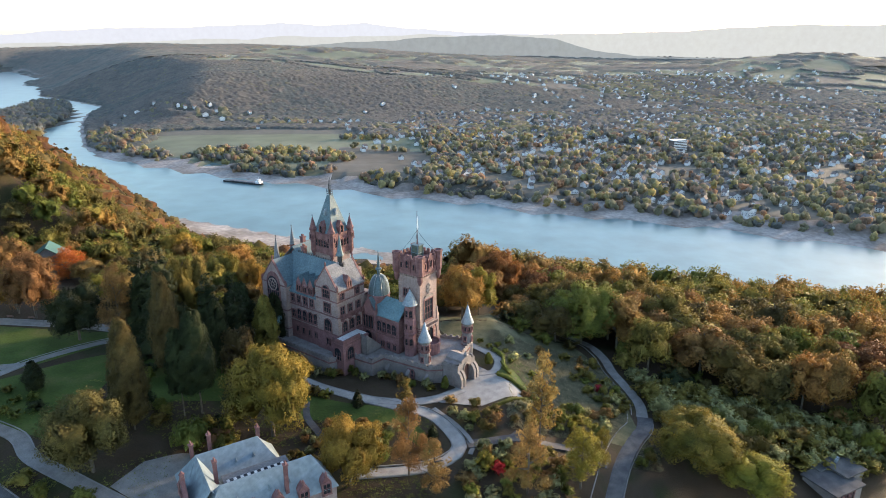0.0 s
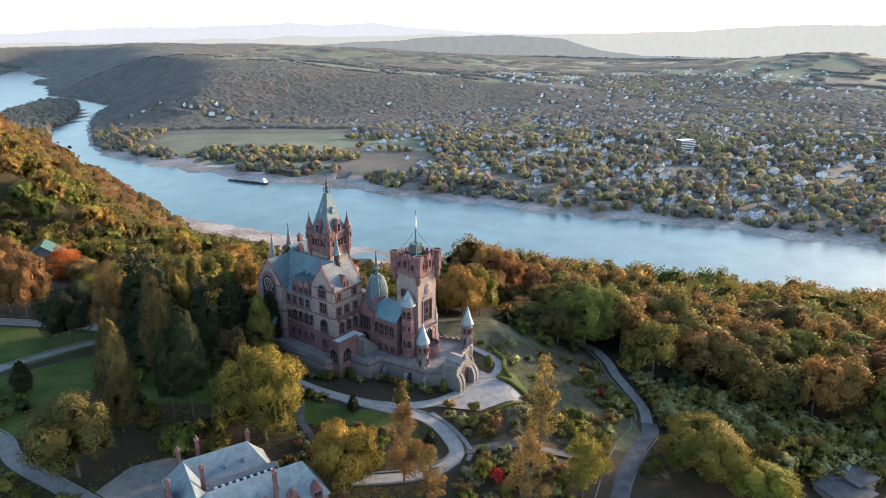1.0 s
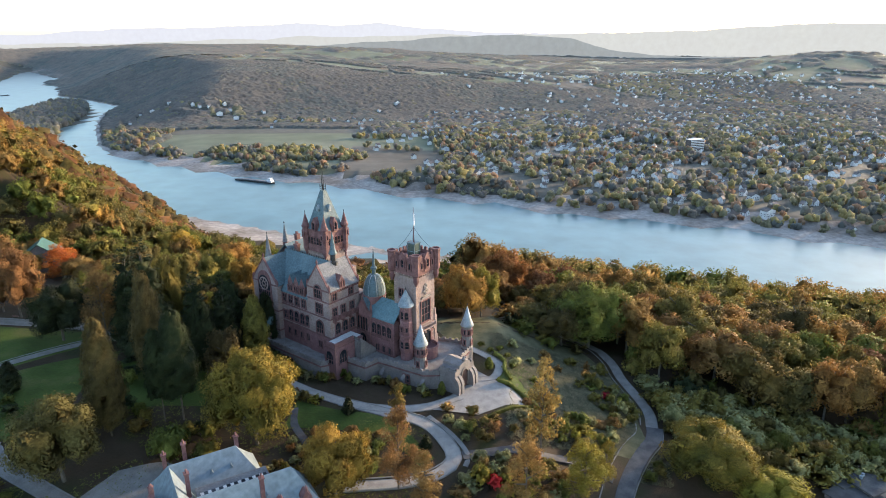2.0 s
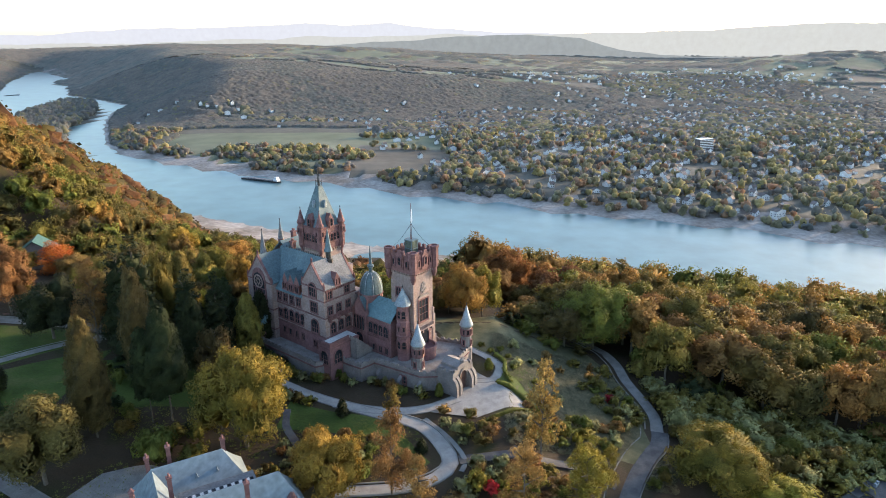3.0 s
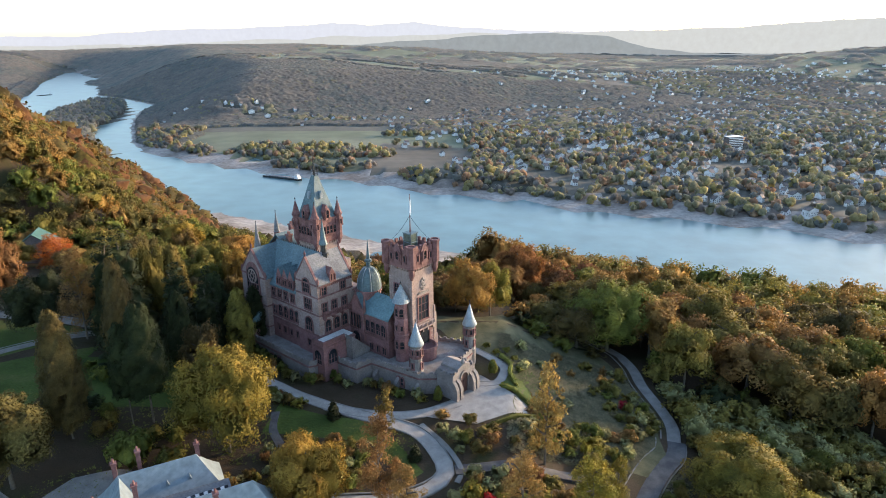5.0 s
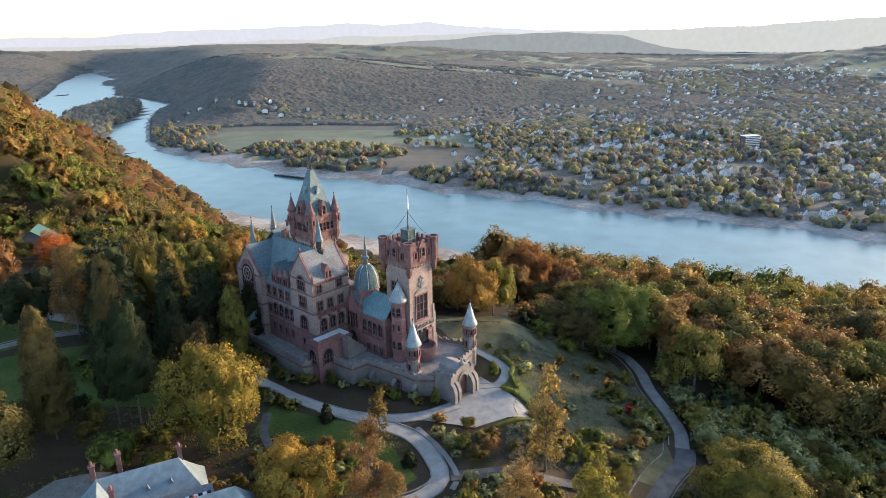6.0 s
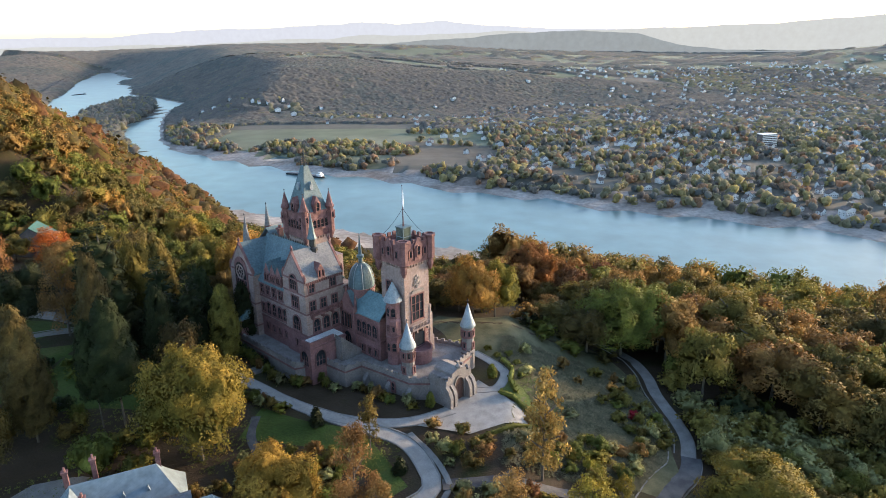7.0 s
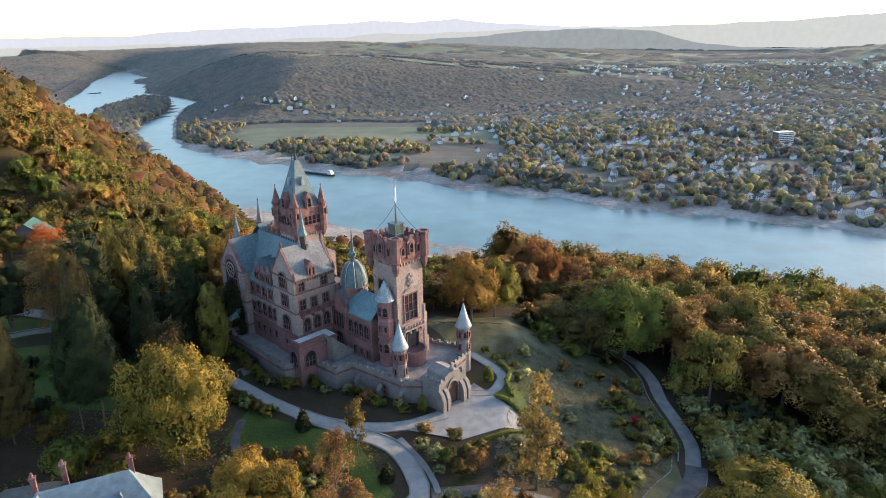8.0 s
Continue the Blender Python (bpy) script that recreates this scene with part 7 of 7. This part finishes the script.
x1, y1, z1 = far_points(11000, -760, 900, 380, 1250, lambda x, y: plain(x, y) & ~in_yard(x, y))
pick = rng.choice(6, len(x1), p=[0.36, 0.20, 0.16, 0.03, 0.13, 0.12])
yel = (((x1 + 270) / 130) ** 2 + ((y1 - 960 + 0.25 * (x1 + 270)) / 46) ** 2 < 1) & (rng.random(len(x1)) < 0.42)
pick[yel] = 3
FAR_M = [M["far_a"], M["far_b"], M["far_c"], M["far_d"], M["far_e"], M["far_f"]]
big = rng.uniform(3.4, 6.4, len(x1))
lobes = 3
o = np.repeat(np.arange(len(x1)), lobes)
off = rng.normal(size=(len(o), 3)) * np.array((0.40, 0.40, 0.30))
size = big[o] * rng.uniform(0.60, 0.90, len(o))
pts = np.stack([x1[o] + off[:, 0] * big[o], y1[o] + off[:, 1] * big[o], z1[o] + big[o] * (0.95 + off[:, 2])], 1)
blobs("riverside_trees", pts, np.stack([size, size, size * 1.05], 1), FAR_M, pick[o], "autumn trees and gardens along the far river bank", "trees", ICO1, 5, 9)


def canopy(name, x0, x1, y0, y1, step, cell, height, keep, label, bare=0.0, mix=(0, 4, 5)):
    """Distant woodland: one unbroken roof of rounded tree tops over the land."""
    ci, cj = int((y1 - y0) / cell) + 3, int((x1 - x0) / cell) + 3
    I, J = np.mgrid[0:ci, 0:cj]
    px, py = x0 + (J - 1 + rng.uniform(0.1, 0.9, I.shape)) * cell, y0 + (I - 1 + rng.uniform(0.1, 0.9, I.shape)) * cell
    ph, pr = rng.uniform(*height, I.shape), cell * rng.uniform(0.66, 1.08, I.shape)
    tint = rng.choice(mix, I.shape)
    stand = rng.random(I.shape) < 0.65      # whole stands of one kind
    tint = np.where(stand, np.where(wave(px, py, 95.0, 11) > 0.05, mix[0], mix[-1]), tint)
    alive = keep(px, py) & (rng.random(I.shape) >= bare)
    X, Y = np.meshgrid(np.arange(x0, x1, step), np.arange(y0, y1, step))
    X, Y = X + rng.uniform(-0.3, 0.3, X.shape) * step, Y + rng.uniform(-0.3, 0.3, X.shape) * step
    a, b = ((Y - y0) / cell).astype(int) + 1, ((X - x0) / cell).astype(int) + 1
    best, who = np.zeros(X.shape), np.zeros(X.shape, int)
    for da in (-1, 0, 1):
        for db in (-1, 0, 1):
            i, j = np.clip(a + da, 0, ci - 1), np.clip(b + db, 0, cj - 1)
            h = np.where(alive[i, j], ph[i, j] * np.sqrt(np.maximum(0, 1 - ((X - px[i, j]) ** 2 + (Y - py[i, j]) ** 2) / pr[i, j] ** 2)), 0)
            who = np.where(h > best, tint[i, j], who)
            best = np.maximum(best, h)
    Z = ground_z(X, Y) + np.where(best > 0.5, best + rng.normal(size=X.shape) * 0.35, -1.5)
    i = np.arange(X.size).reshape(X.shape)
    on = best > 0.5
    q = on[:-1, :-1] | on[1:, :-1] | on[:-1, 1:] | on[1:, 1:]
    F = np.stack([i[:-1, :-1][q], i[:-1, 1:][q], i[1:, 1:][q], i[1:, :-1][q]], 1)
    V = np.stack([X.ravel(), Y.ravel(), Z.ravel()], 1)
    used = np.unique(F)
    remap = np.zeros(len(V), int)
    remap[used] = np.arange(len(used))
    gy_z, gx_z = np.gradient(Z, step)
    N = np.stack([-0.38 * gx_z, -0.38 * gy_z, np.ones(X.shape)], 2).reshape(-1, 3)[used]
    N /= np.linalg.norm(N, axis=1)[:, None]
    ob = new(name, mesh_of(name, V[used].tolist(), remap[F].tolist(), FAR_M, np.maximum.reduce([who[:-1, :-1][q], who[1:, 1:][q]]).tolist(), smooth=True, normals=N))
    return tagged(ob, label, "woods", kind="stuff")


def wedge(x, y):
    return np.abs(x + 5) < 0.74 * (y + 190) + 60


def open_upland(x, y):
    return (y > 1880 + 60 * wave(x, y, 90.0, 4) + np.maximum(0, -x - 200) * 0.5) & (x > -750) & (wave(x, y, 150.0, 7) > -0.42) & (np.abs(wave(x, y, 62.0, 5)) > 0.10)


def slope_keep(x, y):
    c = (y > far_mid(x)) & ~inside(x, y, RIVER) & (dist_poly(x, y, RIVER) > 20) & wedge(x, y)
    c &= (y > 1230 + 35 * wave(x, y, 55.0, 1) - 0.05 * x) | (x < -540)
    c &= ~((x > -600) & (x < -90) & (y > 1180) & (y < 1275 + 20 * wave(x, y, 60.0)))
    return c & (town(x, y) < 0.45) & ~in_yard(x, y) & ~open_upland(x, y)


canopy("escarpment_woods", -1800, 1700, 1040, 2300, 3.7, 8.6, (4, 7), slope_keep, "autumn woods on the far valley slope, coloured pale for haze", mix=(4, 4, 5, 5, 0, 5))
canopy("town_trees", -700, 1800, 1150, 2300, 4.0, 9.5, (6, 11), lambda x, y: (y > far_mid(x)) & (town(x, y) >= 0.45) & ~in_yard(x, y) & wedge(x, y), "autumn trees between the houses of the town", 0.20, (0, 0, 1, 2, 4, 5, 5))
canopy("upland_woods", -3300, 3200, 2300, 4400, 14.0, 24.0, (5, 10), lambda x, y: (y > far_mid(x)) & ~inside(x, y, RIVER) & (dist_poly(x, y, RIVER) > 20) & wedge(x, y) & ~open_upland(x, y), "woods on the distant uplands, coloured pale for haze", mix=(4, 4, 5))
canopy("upstream_bank_woods", -2700, -650, 880, 3600, 8.0, 15.0, (9, 15), lambda x, y: (y < far_mid(x)) & ~inside(x, y, RIVER) & ~inside(x, y, ISLAND) & (dist_poly(x, y, RIVER) > 10) & (x < -0.45 * (y + 190)) & (x > -0.80 * (y + 190)), "woods on the river bank upstream, coloured pale for haze", mix=(4, 4, 5))
X, Y = rng.uniform(-1190, -570, 5200), rng.uniform(900, 1910, 5200)
ok = inside(X, Y, ISLAND) & (dist_poly(X, Y, ISLAND) > 5)
X, Y = X[ok], Y[ok]
big = rng.uniform(5, 8.5, len(X))
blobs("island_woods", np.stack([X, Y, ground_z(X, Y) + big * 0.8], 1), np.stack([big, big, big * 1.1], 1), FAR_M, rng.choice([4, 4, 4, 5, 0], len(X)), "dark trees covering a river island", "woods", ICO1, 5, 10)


def beach(line, lo, hi, width, label):
    """A shelving gravel bank along the waterline."""
    keep = (line[:, 0] > lo) & (line[:, 0] < hi)
    L = line[keep]
    T = np.gradient(L, axis=0)
    T /= np.linalg.norm(T, axis=1)[:, None]
    Nn = np.stack([T[:, 1], -T[:, 0]], 1)
    V, k = [], 6
    for p, n in zip(L, Nn):
        side = 1 if not inside(*(p + n * 15), RIVER) else -1
        for j in range(k):
            d = -5 + (width + 5) * j / (k - 1)
            q = p + n * side * d
            V.append((q[0], q[1], -116.5 + 0.105 * (d + 5) + 0.25 * wave(q[0], q[1], 17.0)))
    i = np.arange(len(V)).reshape(-1, k)
    F = np.stack([i[:-1, :-1].ravel(), i[:-1, 1:].ravel(), i[1:, 1:].ravel(), i[1:, :-1].ravel()], 1)
    ob = new("river_beach", mesh_of("river_beach", V, F.tolist(), M["sand"], smooth=True))
    tagged(ob, label, "gravel bank", kind="structure")


beach(FAR_BANK, -640, 900, 30, "pale gravel bank with shallow groynes on the far shore")
# near bank low woods toward the river
x, y = rng.uniform(-700, 420, 3600), rng.uniform(190, 640, 3600)
ok = (y < far_mid(x)) & ~inside(x, y, RIVER) & (dist_poly(x, y, RIVER) > np.where(x < 30, 75, 40))
X, Y = x[ok], y[ok]
big = rng.uniform(4, 7.5, len(X))
blobs("river_slope_woods", np.stack([X, Y, ground_z(X, Y) + big * 0.8], 1), np.stack([big, big, big * 1.1], 1), [M["leaf_olive"], M["leaf_russet"], M["leaf_umber"]], rng.choice(3, len(X)), "autumn woods falling to the river bank", "woods", ICO1, 9, 14)

# houses
M["render_white"] = material("white_render", [(0.44, 0.435, 0.42), (0.62, 0.61, 0.59)], 0.4, per_object=0.06)
M["tile"] = material("dark_roof_tiles", [(0.09, 0.082, 0.08), (0.13, 0.108, 0.10), (0.17, 0.125, 0.105)], 0.3, rough=0.8, per_object=0.3, spec=0.2)
HOUSE = []
for w, d, e, r in ((10, 8, 5.5, 9.5), (12, 9, 6, 10), (9, 9, 6.5, 11), (16, 10, 7, 11), (14, 8, 4.5, 8), (20, 11, 9, 12)):
    bm = bmesh.new()
    gable_wall(bm, -w / 2, w / 2, -d / 2, d / 2, -3, e, r - 0.15)
    bmesh.ops.recalc_face_normals(bm, faces=bm.faces)
    wall = bpy.data.meshes.new("wall")
    bm.to_mesh(wall)
    bm.free()
    wall.materials.append(M["render_white"])
    bm = bmesh.new()
    gable_roof(bm, -w / 2, w / 2, -d / 2, d / 2, e, r, "y", 0.5, 0.25)
    bmesh.ops.recalc_face_normals(bm, faces=bm.faces)
    roof = bpy.data.meshes.new("roof")
    bm.to_mesh(roof)
    bm.free()
    roof.materials.append(M["tile"])
    bm = bmesh.new()
    box(bm, w * 0.18, w * 0.18 + 0.8, -0.4, 0.4, e, r + 1.0)
    chim = bpy.data.meshes.new("chimney")
    bm.to_mesh(chim)
    bm.free()
    chim.materials.append(M["tile"])
    HOUSE.append((wall, roof, chim, (w, d, e)))
bm = bmesh.new()
box(bm, -0.6, 0.6, -0.06, 0.02, 0, 1.5)
PANE = bpy.data.meshes.new("window")
bm.to_mesh(PANE)
bm.free()
PANE.materials.append(M["glass"])


def house(x, y, kind, turn, near=False):
    wall, roof, chim, (w, d, e) = HOUSE[kind]
    h = thing("house", Matrix.Translation((x, y, gz(x, y) + 0.2)) @ Matrix.Rotation(turn, 4, "Z") @ Matrix.Scale(0.78, 4), "white rendered house with a dark pitched roof", "house", "houses of the riverside town")
    part("wall", wall, None, h)
    part("roof", roof, None, h)
    part("chimney", chim, None, h)
    if near:
        n = max(2, int(w / 3.2))
        for i in range(n):
            xx = -w / 2 + (i + 0.5) * w / n
            for zz in ((1.0, 3.8) if e > 5 else (1.0,)):
                part("window", PANE, None, h).matrix_local = pose(xx, -d / 2, zz)
        for yy in (-d / 4, d / 4):
            for zz in ((1.0, 3.8) if e > 5 else (1.0,)):
                part("window", PANE, None, h).matrix_local = pose(-w / 2, yy, zz, 0, 0, -90)
    return h


count, rest = 0, []
for x, y in taken:
    kind, turn = int(rng.integers(0, 5)), float(rng.choice([0.5, 0.5 + math.pi / 2]) + rng.normal() * 0.12)
    if count < 280:
        house(x, y, kind, turn, count < 45)
        count += 1
    else:
        rest.append((x, y, kind, turn))
for x, y, kind, turn in SHORE:
    house(x, y, kind, turn, True)
VV, FF, MI, b0 = [], [], [], 0
for x, y, kind, turn in rest:
    z, c, s = gz(x, y) + 0.2, math.cos(turn), math.sin(turn)
    for me, m_i in ((HOUSE[kind][0], 0), (HOUSE[kind][1], 1)):
        for v in me.vertices:
            VV.append((x + (v.co.x * c - v.co.y * s) * 0.84, y + (v.co.x * s + v.co.y * c) * 0.84, z + v.co.z * 0.84))
        for p in me.polygons:
            FF.append([b0 + q for q in p.vertices])
            MI.append(m_i)
        b0 += len(me.vertices)
if VV:
    tagged(new("far_houses", mesh_of("far_houses", VV, FF, [M["render_white"], M["tile"]], MI)), "distant white houses of the towns across the river", "houses", kind="stuff")

# apartment block in the town
bm = bmesh.new()
box(bm, -14, 14, -7, 7, -3, 20)
ap = thing("apartment_block", Matrix.Translation((452, 980, gz(452, 980))) @ Matrix.Rotation(0.35, 4, "Z"), "white apartment block with long balconies", "building")
part("wall", bm, M["tile"], ap)
for k in range(7):
    bm = bmesh.new()
    box(bm, -14.6, 14.6, -8.2, -7, k * 3 - 0.4, k * 3 + 0.9)
    part("balcony", bm, M["render_white"], ap)
bm = bmesh.new()
box(bm, -14.6, 14.6, -7.4, 7.4, 20, 20.8)
part("roof", bm, M["render_white"], ap)


def barge(x, y, turn, s, label):
    b = thing("cargo_barge", Matrix.Translation((x, y, WATER_Z)) @ Matrix.Rotation(turn, 4, "Z") @ Matrix.Scale(s, 4), label, "boat")
    bm = bmesh.new()
    pts = [(-36, -4.6), (30, -4.6), (35, -3), (37, 0), (35, 3), (30, 4.6), (-36, 4.6)]
    prism(bm, pts, -0.8, 2.2)
    part("hull", bm, M["iron"], b)
    for i in range(5):
        bm = bmesh.new()
        box(bm, -24 + i * 10, -15 + i * 10, -3.6, 3.6, 2.2, 3.3)
        part("hatch_cover", bm, M["slate"], b)
    bm = bmesh.new()
    box(bm, 25, 33, -3.6, 3.6, 2.2, 5.2)
    box(bm, 27, 31, -2.8, 2.8, 5.2, 7.6)
    box(bm, 26.6, 31.4, -3.1, 3.1, 7.6, 7.9)
    part("wheelhouse", bm, M["render_white"], b)
    bm = bmesh.new()
    ring(bm, 29, 0, [(0.15, 7.9), (0.1, 11.5)], 6)
    part("mast", bm, M["white"], b)


barge(-268, 768, radians(-25.5), 0.95, "long dark cargo barge with a white wheelhouse on the river")
barge(-1493, 2139, radians(60), 0.7, "small distant boat on the river")
